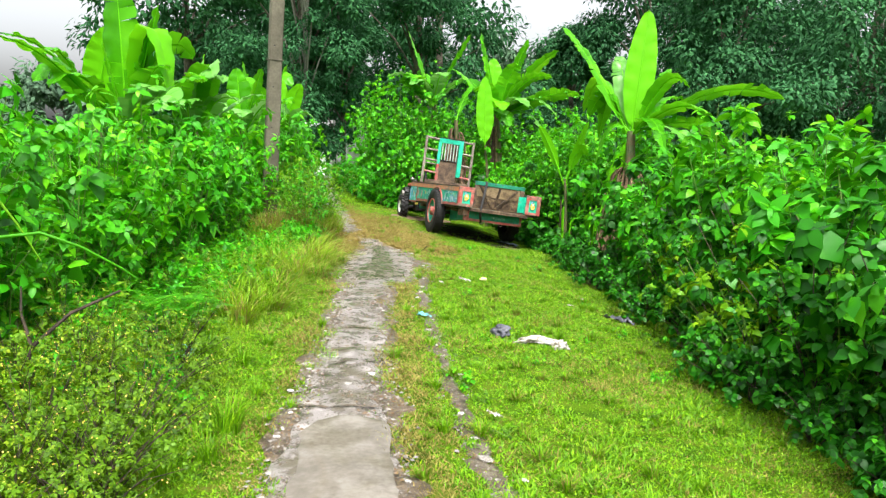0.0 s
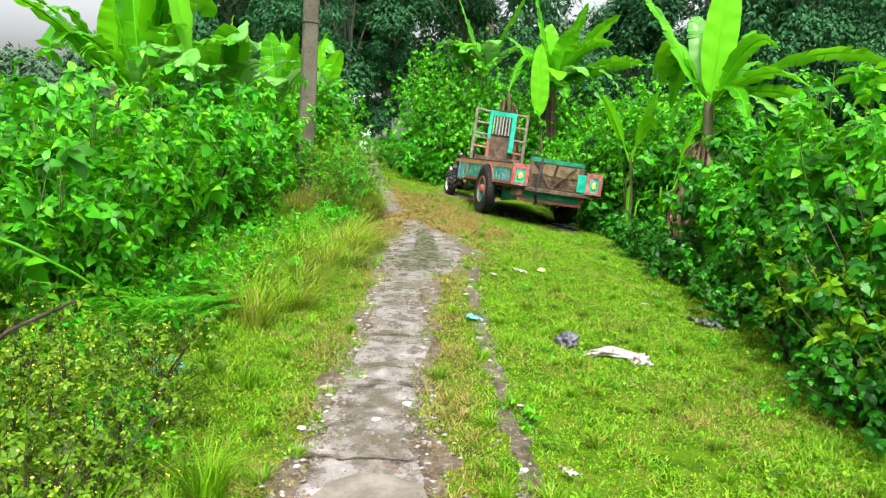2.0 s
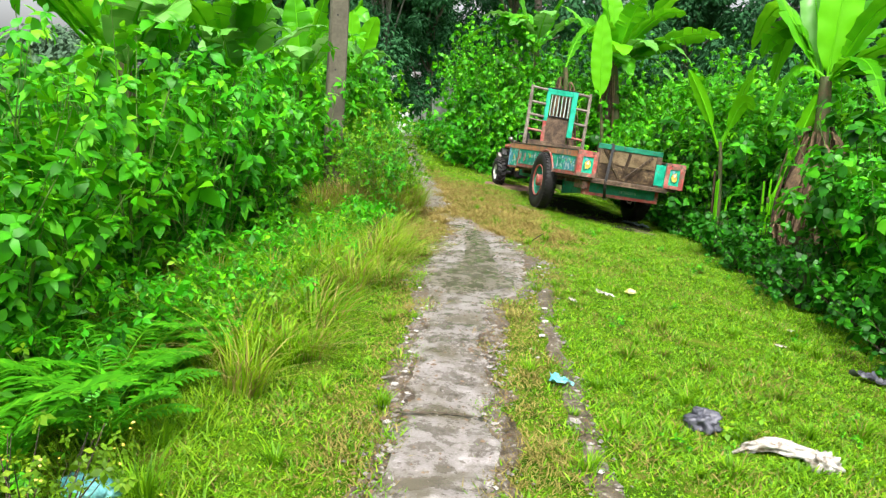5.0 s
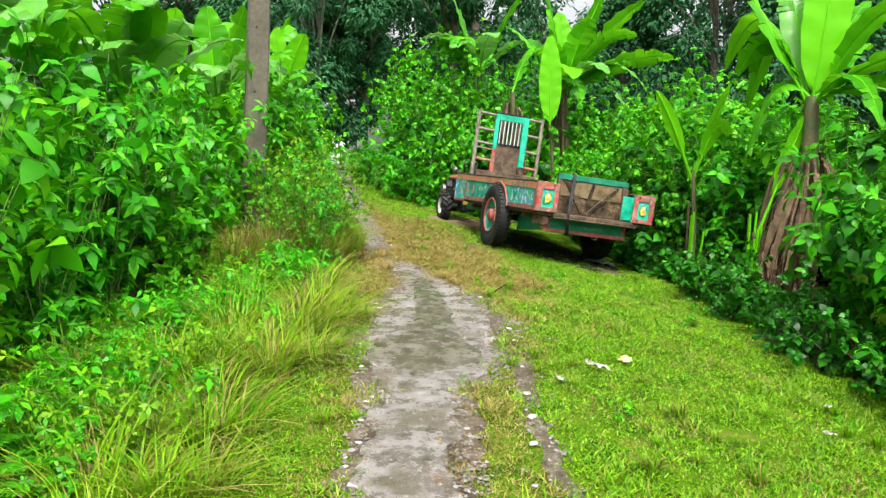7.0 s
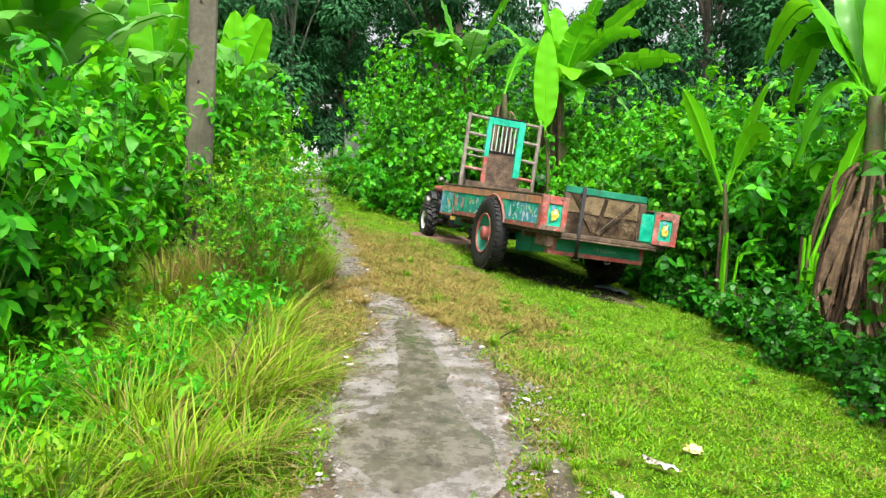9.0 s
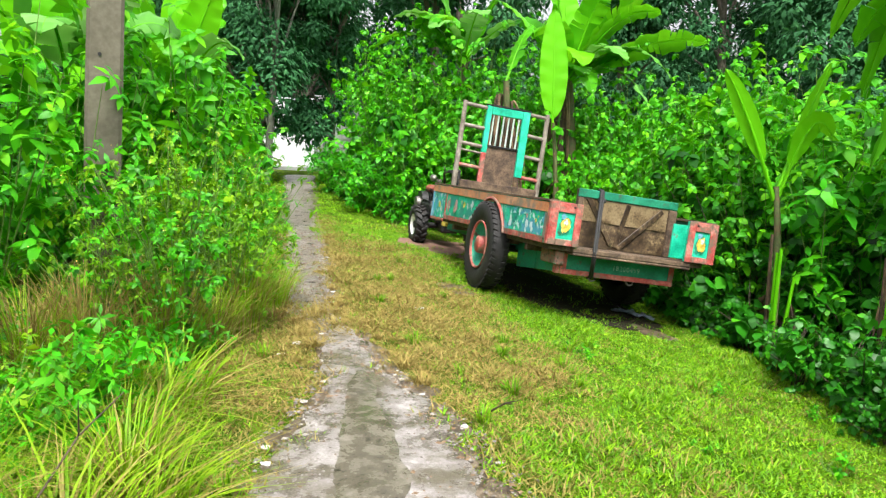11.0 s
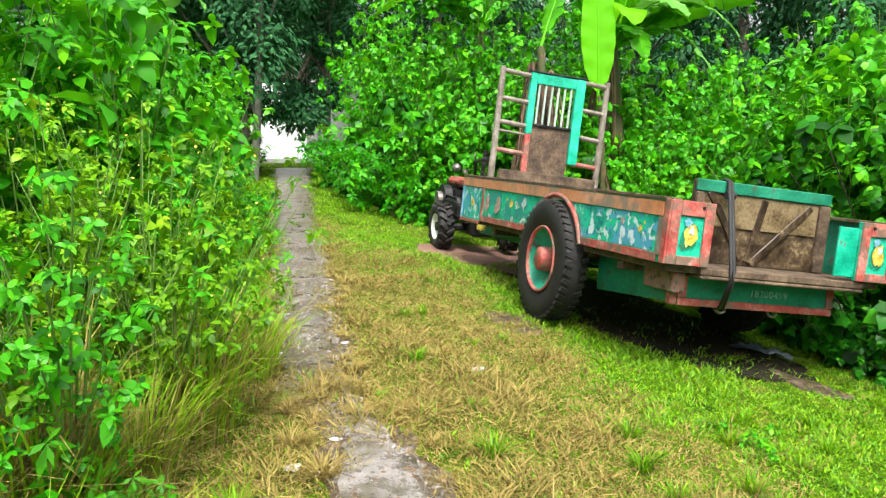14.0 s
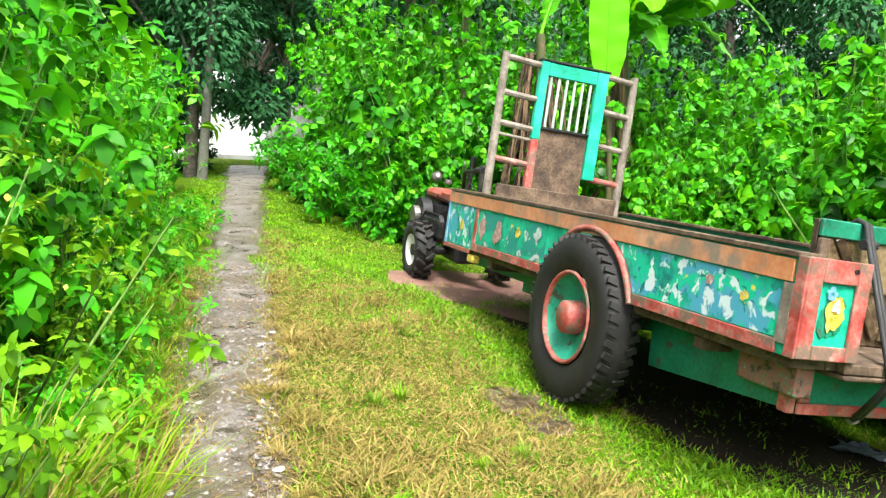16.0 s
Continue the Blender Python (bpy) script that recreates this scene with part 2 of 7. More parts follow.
BLACK = surface("oily_black_metal", [(0.3, (0.006, 0.006, 0.007)), (0.6, (0.025, 0.025, 0.026)), (0.75, (0.08, 0.07, 0.06))], 9, (0.35, 0.7), 0.3, 60, 0.4)
STEEL = surface("worn_steel", [(0.3, (0.12, 0.11, 0.10)), (0.7, (0.3, 0.28, 0.26))], 9, (0.35, 0.6), 0.2, 60, 0.8)
RED = surface("red_enamel", [(0.3, (0.2, 0.025, 0.018)), (0.7, (0.34, 0.08, 0.055))], 5, (0.4, 0.65), 0.15, 60, wear=(0.16, 0.11, 0.08), wear_at=(0.52, 0.6))
WHITEPAINT = surface("white_rim_paint", [(0.3, (0.5, 0.5, 0.48)), (0.7, (0.78, 0.78, 0.76))], 6, (0.4, 0.6), 0.15, 60)
FLOWER_WHITE = surface("white_picture_paint", [(0.35, (0.12, 0.34, 0.3)), (0.5, (0.42, 0.5, 0.5)), (0.65, (0.62, 0.64, 0.64))], 30, (0.4, 0.6), 0.1, 80)
FLOWER_BLUE = surface("blue_picture_paint", [(0.3, (0.06, 0.2, 0.34)), (0.7, (0.25, 0.45, 0.55))], 14, (0.4, 0.6), 0.1, 80)
FLOWER_YELLOW = surface("yellow_picture_paint", [(0.35, (0.34, 0.2, 0.03)), (0.5, (0.55, 0.4, 0.05)), (0.65, (0.68, 0.58, 0.15))], 30, (0.4, 0.6), 0.1, 80)
FLOWER_PINK = surface("pink_picture_paint", [(0.35, (0.22, 0.16, 0.14)), (0.5, (0.38, 0.2, 0.18)), (0.65, (0.5, 0.42, 0.38))], 30, (0.4, 0.6), 0.1, 80)


def picture(name, ground, dark, pale, blue, accent, accent2, size, amount):
    """Hand-painted picture: loose strokes in several paints over the board's ground colour."""
    m, n, l, b = shader(name)
    co, warp = n.new("ShaderNodeTexCoord"), n.new("ShaderNodeTexNoise")
    warp.inputs["Scale"].default_value, warp.inputs["Detail"].default_value = size * 0.8, 3
    l.new(co.outputs["Object"], warp.inputs["Vector"])
    mixv = n.new("ShaderNodeVectorMath")
    mixv.operation = "MULTIPLY_ADD"
    l.new(warp.outputs["Color"], mixv.inputs[0])
    mixv.inputs[1].default_value = (0.16, 0.16, 0.16)
    l.new(co.outputs["Object"], mixv.inputs[2])
    last = None
    base = ramp(n, [(0.35, dark), (0.5, ground), (0.7, ground)])
    l.new(warp.outputs["Fac"], base.inputs["Fac"])
    last = base.outputs[0]
    for k, (c, cut, sc) in enumerate([(blue, 0.50 - amount, 1.0), (pale, 0.57 - amount, 1.6), (dark, 0.60 - amount * 0.6, 2.4), (accent, 0.66 - amount * 0.6, 1.3), (accent2, 0.69 - amount * 0.5, 1.7)]):
        t = n.new("ShaderNodeTexNoise")
        t.noise_dimensions = "4D"
        t.inputs["W"].default_value = 3.7 * k + 1
        t.inputs["Scale"].default_value, t.inputs["Detail"].default_value = size * sc, 3
        l.new(mixv.outputs[0], t.inputs["Vector"])
        r = ramp(n, [(cut, (0, 0, 0)), (cut + 0.05, (1, 1, 1))])
        l.new(t.outputs["Fac"], r.inputs["Fac"])
        mx = n.new("ShaderNodeMix")
        mx.data_type = "RGBA"
        l.new(r.outputs[0], mx.inputs["Factor"])
        l.new(last, mx.inputs["A"])
        mx.inputs["B"].default_value = (*c, 1)
        last = mx.outputs["Result"]
    l.new(last, b.inputs["Base Color"])
    b.inputs["Roughness"].default_value = 0.45
    return m


BIRDS = picture("bird_picture", (0.004, 0.44, 0.26), (0.004, 0.16, 0.15), (0.5, 0.6, 0.62), (0.06, 0.3, 0.42), (0.42, 0.2, 0.24), (0.55, 0.46, 0.06), 9.0, 0.012)
BLOOMS = picture("flower_picture", (0.006, 0.40, 0.24), (0.0, 0.22, 0.12), (0.5, 0.5, 0.5), (0.02, 0.24, 0.2), (0.5, 0.42, 0.08), (0.4, 0.24, 0.22), 7.0, -0.01)
# Bare soil, darkened in its colour for the shade under the trailer.
SHADED_SOIL = surface("soil_with_trailer_shade", [(0.3, (0.008, 0.007, 0.005)), (0.5, (0.018, 0.015, 0.010)), (0.7, (0.03, 0.024, 0.016))], 6, (0.85, 1.0), 0.8, 50, spec=0.1)
SLAB_FAR = surface("muddy_old_concrete", [(0.33, (0.04, 0.032, 0.02)), (0.42, (0.085, 0.072, 0.055)), (0.5, (0.13, 0.115, 0.10)), (0.6, (0.19, 0.172, 0.16)), (0.7, (0.3, 0.28, 0.265))], 7.0, (0.2, 0.6), 0.6, 100, wear=(0.085, 0.068, 0.043), wear_at=(0.46, 0.56), wear_scale=2.2)
WETSLAB = surface("wet_dark_concrete", [(0.34, (0.045, 0.038, 0.025)), (0.44, (0.08, 0.07, 0.048)), (0.56, (0.11, 0.097, 0.07)), (0.68, (0.2, 0.18, 0.15))], 10.0, (0.12, 0.4), 0.35, 90)
PUDDLE = surface("thin_muddy_water", [(0.35, (0.11, 0.095, 0.07)), (0.5, (0.15, 0.132, 0.105)), (0.65, (0.2, 0.18, 0.15))], 4.0, (0.04, 0.16), 0.05, 30)
PLASTIC_WHITE = surface("white_plastic_sack", [(0.36, (0.14, 0.11, 0.075)), (0.46, (0.3, 0.27, 0.23)), (0.6, (0.48, 0.46, 0.43))], 16, (0.35, 0.6), 0.5, 60)
PLASTIC_GREY = surface("dark_grey_plastic", [(0.3, (0.02, 0.022, 0.03)), (0.7, (0.12, 0.12, 0.15))], 12, (0.3, 0.55), 0.5, 60)
PLASTIC_BLUE = surface("turquoise_plastic", [(0.3, (0.02, 0.2, 0.25)), (0.7, (0.2, 0.5, 0.5))], 12, (0.3, 0.55), 0.4, 60)
PLASTIC_YELLOW = surface("yellow_plastic", [(0.3, (0.5, 0.4, 0.05)), (0.7, (0.8, 0.75, 0.4))], 12, (0.4, 0.6), 0.3, 60)
SACK_BLUE = surface("blue_grey_tarp", [(0.3, (0.05, 0.07, 0.09)), (0.7, (0.16, 0.2, 0.24))], 8, (0.4, 0.7), 0.5, 60)


# ---- mesh tools ----
def empty(name, m=None):
    ob = new(name)
    if m is not None:
        ob.matrix_basis = m
    return ob


def part(name, data, material, parent=None, label="", smooth=False):
    """Links a bmesh or a mesh as one object, under a thing or a part."""
    if isinstance(data, bmesh.types.BMesh):
        me = bpy.data.meshes.new(name)
        data.to_mesh(me)
        data.free()
    else:
        me = data
    if not me.materials:
        me.materials.append(material)
    if smooth:
        me.polygons.foreach_set("use_smooth", np.ones(len(me.polygons), bool))
    ob = new(name, me)
    if parent is not None:
        ob.parent = parent
    if label:
        ob["label"] = label
    return ob


def tri_mesh(name, verts, tris):
    """A mesh out of arrays of corners and triangles."""
    me = bpy.data.meshes.new(name)
    verts, tris = np.asarray(verts, np.float32), np.asarray(tris, np.int32)
    me.vertices.add(len(verts))
    me.vertices.foreach_set("co", verts.ravel())
    me.loops.add(tris.size)
    me.loops.foreach_set("vertex_index", tris.ravel())
    me.polygons.add(len(tris))
    me.polygons.foreach_set("loop_start", np.arange(0, tris.size, 3, dtype=np.int32))
    me.update(calc_edges=True)
    return me


def join_tri(pieces):
    vs, fs, k = [], [], 0
    for v, f in pieces:
        vs.append(v), fs.append(np.asarray(f) + k)
        k += len(v)
    return np.concatenate(vs), np.concatenate(fs)


def unit(a):
    return a / np.maximum(np.linalg.norm(a, axis=-1, keepdims=True), 1e-9)


# leaf outlines: x across, y along, z out of the blade
OVATE = (np.array([(0, 0, -0.02), (-0.47, 0.27, 0.05), (-0.36, 0.66, 0.03), (0, 1, -0.13), (0.36, 0.66, 0.0), (0.47, 0.27, 0.03)]), np.array([(0, 5, 1), (1, 5, 2), (5, 4, 2), (2, 4, 3)]))
ROUND = (np.array([(0, 0, 0), (-0.42, 0.15, 0.06), (-0.5, 0.55, 0.07), (0, 1, -0.12), (0.5, 0.55, 0.02), (0.42, 0.15, 0.0)]), np.array([(0, 5, 1), (1, 5, 2), (5, 4, 2), (2, 4, 3)]))
POINTED = (np.array([(0, 0, 0), (-0.4, 0.22, 0.06), (-0.45, 0.5, 0.06), (0, 1, -0.16), (0.45, 0.5, 0.0), (0.4, 0.22, 0.0)]), ROUND[1])
SMALL = (np.array([(0, 0, 0), (-0.5, 0.5, 0.05), (0.5, 0.5, 0.05), (0, 1, -0.08)]), np.array([(0, 2, 1), (1, 2, 3)]))
KITE = (np.array([(0, 0, 0), (-0.5, 0.45, 0.03), (0.5, 0.45, 0.03), (0, 1, 0.28)]), np.array([(0, 2, 1), (1, 2, 3)]))


def scatter(shape, place, along, out, length, width, rng):
    """Copies of a leaf outline at places, each pointing along, its face towards out."""
    tv, tf = shape
    along = unit(along)
    side = unit(np.cross(along, out))
    face = np.cross(side, along)
    n = len(place)
    L, W = length[:, None, None], width[:, None, None]
    v = place[:, None] + side[:, None] * tv[None, :, 0:1] * W + along[:, None] * tv[None, :, 1:2] * L + face[:, None] * tv[None, :, 2:3] * L
    f = tf[None] + (np.arange(n) * len(tv))[:, None, None]
    return v.reshape(-1, 3), f.reshape(-1, 3)


def tubes(paths, radii, sides=4):
    """Tapered round stems along paths of points."""
    pieces = []
    for pts, (r0, r1) in zip(paths, radii):
        pts = np.asarray(pts, float)
        k = len(pts)
        d = unit(np.gradient(pts, axis=0))
        ref = np.where(np.abs(d[:, 2:3]) > 0.9, np.array([[1.0, 0, 0]]), np.array([[0, 0, 1.0]]))
        a = unit(np.cross(d, ref))
        b = np.cross(d, a)
        r = np.linspace(r0, r1, k)[:, None, None]
        ang = np.arange(sides) * 2 * math.pi / sides
        v = (pts[:, None] + r * (a[:, None] * np.cos(ang)[None, :, None] + b[:, None] * np.sin(ang)[None, :, None])).reshape(-1, 3)
        f = []
        for i in range(k - 1):
            for j in range(sides):
                p, q = i * sides + j, i * sides + (j + 1) % sides
                f += [(p, q, q + sides), (p, q + sides, p + sides)]
        pieces.append((v, np.array(f)))
    return join_tri(pieces)


def box(bm, x0, x1, y0, y1, z0, z1, bevel=0.0):
    made = bmesh.ops.create_cube(bm, size=1, matrix=Matrix.Translation(((x0 + x1) / 2, (y0 + y1) / 2, (z0 + z1) / 2)) @ Matrix.Diagonal((x1 - x0, y1 - y0, z1 - z0, 1)))
    if bevel:
        edges = {e for v in made["verts"] for e in v.link_edges}
        bmesh.ops.bevel(bm, geom=list(edges), offset=bevel, segments=1, affect="EDGES")
    return bm


def boxed(x0, x1, y0, y1, z0, z1, bevel=0.004):
    return box(bmesh.new(), x0, x1, y0, y1, z0, z1, bevel)


def rod(a, b, r0, r1=None, sides=10):
    a, b = Vector(a), Vector(b)
    bm = bmesh.new()
    m = Matrix.Translation((a + b) / 2) @ (b - a).to_track_quat("Z", "Y").to_matrix().to_4x4()
    bmesh.ops.create_cone(bm, cap_ends=True, segments=sides, radius1=r0, radius2=r0 if r1 is None else r1, depth=(b - a).length, matrix=m)
    return bm


def lathe(profile, steps=32, axis="X"):
    """Turns (radius, along) pairs round an axis."""
    bm = bmesh.new()
    rings = []
    for i in range(steps):
        a = 2 * math.pi * i / steps
        rings.append([bm.verts.new((h, r * math.cos(a), r * math.sin(a)) if axis == "X" else (r * math.cos(a), r * math.sin(a), h)) for r, h in profile])
    for i in range(steps):
        p, q = rings[i], rings[(i + 1) % steps]
        for j in range(len(profile) - 1):
            bm.faces.new((p[j], p[j + 1], q[j + 1], q[j]))
    bmesh.ops.recalc_face_normals(bm, faces=bm.faces)
    return bm


# ---- ground ----
PATH = np.array([(-30, -0.4, 0.3), (0, -0.4, 0.32), (3.4, -0.475, 0.31), (5.8, -0.67, 0.26), (8.7, -0.82, 0.25), (9.5, -0.74, 0.5), (10.4, -0.74, 0.52), (11.0, -0.82, 0.39),
                 (11.6, -0.92, 0.24), (12.2, -1.06, 0.17), (12.7, -1.2, 0.13), (13.0, -1.3, 0.07), (13.3, -1.5, 0.16), (14.2, -1.69, 0.17), (15.2, -1.9, 0.2), (17.3, -2.3, 0.2), (20, -2.85, 0.25), (24.7, -3.75, 0.32), (30, -4.75, 0.5), (60, -10, 0.5)])


def path_at(y):
    return np.interp(y, PATH[:, 0], PATH[:, 1]), np.interp(y, PATH[:, 0], PATH[:, 2])


def wavy(x, y, s=1.0):
    return np.sin(1.7 * x * s + 0.6 * np.sin(2.3 * y * s)) * np.cos(1.3 * y * s + 0.8 * np.sin(1.9 * x * s))


def height(x, y):
    """Height of the ground: a crowned lane that falls to a ditch on either hand and rises a little ahead."""
    x, y = np.asarray(x, float), np.asarray(y, float)
    c, _ = path_at(y)
    far = np.clip((y - 20) / 8, 0, 1)
    d = np.maximum(x - c - 0.5, 0)
    e = np.maximum(c - 1.7 - x, 0)
    fall = 0.12 * np.minimum(d, 3.2) + 0.3 * np.clip(d - 3.2, 0, 2) + 0.22 * np.clip(e, 0, 3)
    rise = 0.008 * np.clip(y - 5, 0, 30)
    return rise - fall * (1 - 0.85 * far) + 0.018 * wavy(x, y, 1.6) + 0.008 * wavy(x, y, 5.1)


def ground_sheet():
    xs = np.concatenate([[-900, -300, -100, -50, -25, -14, -10, -8, -6.5], np.arange(-5.5, 5.5, 0.12), [6, 7, 8.5, 11, 15, 25, 50, 100, 300, 900]])
    ys = np.concatenate([[-900, -300, -100, -40, -20, -10, -6, -4], np.arange(-3, 24, 0.14), np.arange(24, 34, 0.5), [36, 40, 50, 70, 100, 200, 400, 900]])
    X, Y = np.meshgrid(xs, ys)
    V = np.stack([X, Y, height(X, Y)], -1).reshape(-1, 3)
    w, h = len(xs), len(ys)
    i = (np.arange(h - 1)[:, None] * w + np.arange(w - 1)[None]).ravel()
    T = np.concatenate([np.stack([i, i + 1, i + w + 1], 1), np.stack([i, i + w + 1, i + w], 1)])
    ob = part("ground", tri_mesh("ground", V, T), SOIL, smooth=True)
    tagged(ob, "green-brown mossy earth of a country lane", "ground", kind="structure")


ground_sheet()


def patch(name, material, rows, label, lift=0.02, across=16, ragged=0.03, kind="structure", category="path", seed=0, drop=0.03):
    """A thin worn sheet that follows the ground: rows of (y, centre x, half width)."""
    rows = np.array(rows, float)
    ys = np.arange(rows[0, 0], rows[-1, 0] + 1e-6, 0.07)
    c, h = np.interp(ys, rows[:, 0], rows[:, 1]), np.interp(ys, rows[:, 0], rows[:, 2])
    rng = np.random.default_rng(seed)
    def jag(n):
        a = rng.normal(0, 1, n)
        return np.convolve(a, (0.25, 0.5, 0.25), "same") + 0.8 * np.convolve(rng.normal(0, 1, n), np.ones(9) / 9, "same") * 2
    left, right = c - h + ragged * jag(len(ys)), c + h + ragged * jag(len(ys))
    V = []
    for k, y in enumerate(ys):
        t = np.linspace(0, 1, across)
        x = left[k] + (right[k] - left[k]) * t
        edge = np.minimum(t, 1 - t) < 1e-6
        z = height(x, np.full(across, y)) + np.where(edge, lift - drop if drop < 0.02 else -0.03, lift + 0.012 * np.minimum(t, 1 - t)) + 0.002 * wavy(x, y, 7) * (~edge)
        V.append(np.stack([x, np.full(across, y), z], 1))
    V = np.concatenate(V)
    i = (np.arange(len(ys) - 1)[:, None] * across + np.arange(across - 1)[None]).ravel()
    T = np.concatenate([np.stack([i, i + 1, i + across + 1], 1), np.stack([i, i + across + 1, i + across], 1)])
    ob = part(name, tri_mesh(name, V, T), material, smooth=True)
    return tagged(ob, label, category, kind=kind)


NEAR = [tuple(r) for r in PATH if 0 < r[0] < 13.1]
FAR = [tuple(r) for r in PATH if 13.2 < r[0] < 40]
patch("path_mud_near", MUD, [(r[0], r[1], r[2] + 0.09) for r in [(-6, -0.4, 0.32)] + NEAR] + [(13.15, -1.38, 0.1)], "wet brown mud along the edges of the concrete strip", seed=11, lift=0.010, ragged=0.07)
patch("path_mud_far", MUD, [(r[0], r[1], r[2] + 0.1) for r in FAR[:-1]] + [(30.2, -4.8, 0.55)], "brown mud along the narrow concrete strip", seed=12, lift=0.004, ragged=0.05)
patch("path_concrete_near", SLAB, [(-6, -0.4, 0.32)] + NEAR, "worn wet grey concrete wheel strip with broken edges", seed=1, ragged=0.045)
patch("path_concrete_far", SLAB_FAR, FAR[:-1] + [(30.3, -4.8, 0.5)], "narrow worn grey concrete strip between grass", seed=2, lift=0.015)
patch("path_wet_middle", WETSLAB, [(8.95, -0.85, 0.02), (9.15, -0.8, 0.2), (9.3, -0.78, 0.38), (9.6, -0.8, 0.36), (9.8, -0.76, 0.2), (10.4, -0.77, 0.15), (11.0, -0.86, 0.12), (11.6, -0.95, 0.08), (11.9, -1.0, 0.02)], "dark wet streak along the middle of the concrete", seed=21, lift=0.029, ragged=0.018, across=8, drop=0.005)
def slab_joints():
    """Broken mud-filled joints across the concrete, one to each cast length."""
    rng = np.random.default_rng(41)
    slab = bpy.data.objects["path_concrete_near"]
    for y0 in (4.53, 5.51, 6.6):
        c, h = path_at(y0)
        x = np.linspace(c - h * 0.97, c + h * rng.uniform(0.7, 0.97), 26)
        y = y0 + 0.02 * np.cumsum(rng.normal(0, 0.35, 26))
        w = np.abs(rng.normal(0.006, 0.007, 26)) + 0.002
        w[[0, -1]] = 0.002
        z = height(x, y) + 0.034
        V = np.concatenate([np.stack([x, y - w, z], 1), np.stack([x, y + w, z], 1)])
        i = np.arange(25)
        part("joint", tri_mesh("joint", V, np.concatenate([np.stack([i, i + 1, i + 27], 1), np.stack([i, i + 27, i + 26], 1)])), MUD, slab, "mud-filled joint")


slab_joints()
patch("path_puddle", PUDDLE, [(1.5, -0.42, 0.02), (1.7, -0.42, 0.2), (3.2, -0.44, 0.25), (4.1, -0.47, 0.26), (4.3, -0.48, 0.2), (4.42, -0.5, 0.03)], "thin film of muddy water on the concrete", seed=22, lift=0.034, ragged=0.02, across=8, drop=0.006, category="puddle")
TRACK = [(-4, 0.62, 0.05), (3.6, 0.31, 0.055), (4.4, 0.19, 0.05), (5.6, 0.07, 0.05), (7.1, -0.08, 0.055), (8.5, -0.19, 0.05), (9.4, -0.2, 0.07)]
patch("path_rubble_track", TRACKSOIL, [(y, x, h + 0.01) for y, x, h in TRACK], "thin line of broken grey concrete in the grass", seed=3, lift=0.007, across=6, ragged=0.035, drop=0.008)
patch("mud_wheel", MUD, [(14.72, -0.36, 0.02), (14.8, -0.36, 0.12), (14.95, -0.36, 0.19), (15.15, -0.4, 0.21), (15.35, -0.42, 0.16), (15.48, -0.42, 0.03)], "bare grey-brown mud beside the trailer wheel", seed=4, lift=0.004, category="mud")
patch("brick_dust", BRICKDUST, [(16.9, 0.0, 0.05), (17.1, -0.1, 0.3), (17.5, -0.35, 0.5), (17.9, -0.5, 0.68), (18.3, -0.5, 0.72), (18.7, -0.3, 0.6), (18.9, -0.25, 0.35), (19.0, -0.2, 0.05)], "pinkish brick dust on the ground under the power tiller", seed=5, lift=0.012, category="mud")
patch("mud_ditch", MUD, [(14.0, 1.42, 0.02), (14.12, 1.36, 0.1), (14.3, 1.28, 0.14), (14.5, 1.2, 0.1), (14.62, 1.18, 0.02)], "bare brown mud under the trailer's rear", seed=6, lift=0.01, category="mud")
# Dark sheet the size of the trailer bed: stands in for its shade.
patch("shaded_soil_under", SHADED_SOIL, [(14.25, 0.95, 0.05), (14.45, 0.95, 0.5), (14.8, 0.88, 0.68), (15.4, 0.72, 0.72), (16.2, 0.5, 0.75), (17.0, 0.28, 0.72), (17.4, 0.2, 0.4), (17.5, 0.2, 0.05)], "bare soil under the parked trailer, its shade put into the colour", seed=31, lift=0.008, across=14, ragged=0.06, category="mud")


# ---- setting: end wall, pole ----
def end_wall():
    z = float(height(-6, 33.1))
    ob = part("wall_end", boxed(-10.5, -4.86, 33.0, 33.2, z - 0.3, z + 2.3, 0.01), PLASTER)
    tagged(ob, "white plastered wall closing the lane", "wall", kind="structure")
    part("plinth", boxed(-10.5, -4.86, 32.92, 32.997, z - 0.3, z + 0.1, 0.01), GREYWALL, ob)
    part("gate_post", boxed(-4.85, -4.55, 32.85, 33.2, z - 0.3, z + 2.4, 0.015), GREYWALL, ob, "grey plastered post")
    b = part("wall_side", boxed(-4.54, -3.2, 33.4, 33.55, z - 0.3, z + 2.2, 0.01), GREYWALL)
    tagged(b, "grey plastered wall behind the trees", "wall", kind="structure")


end_wall()


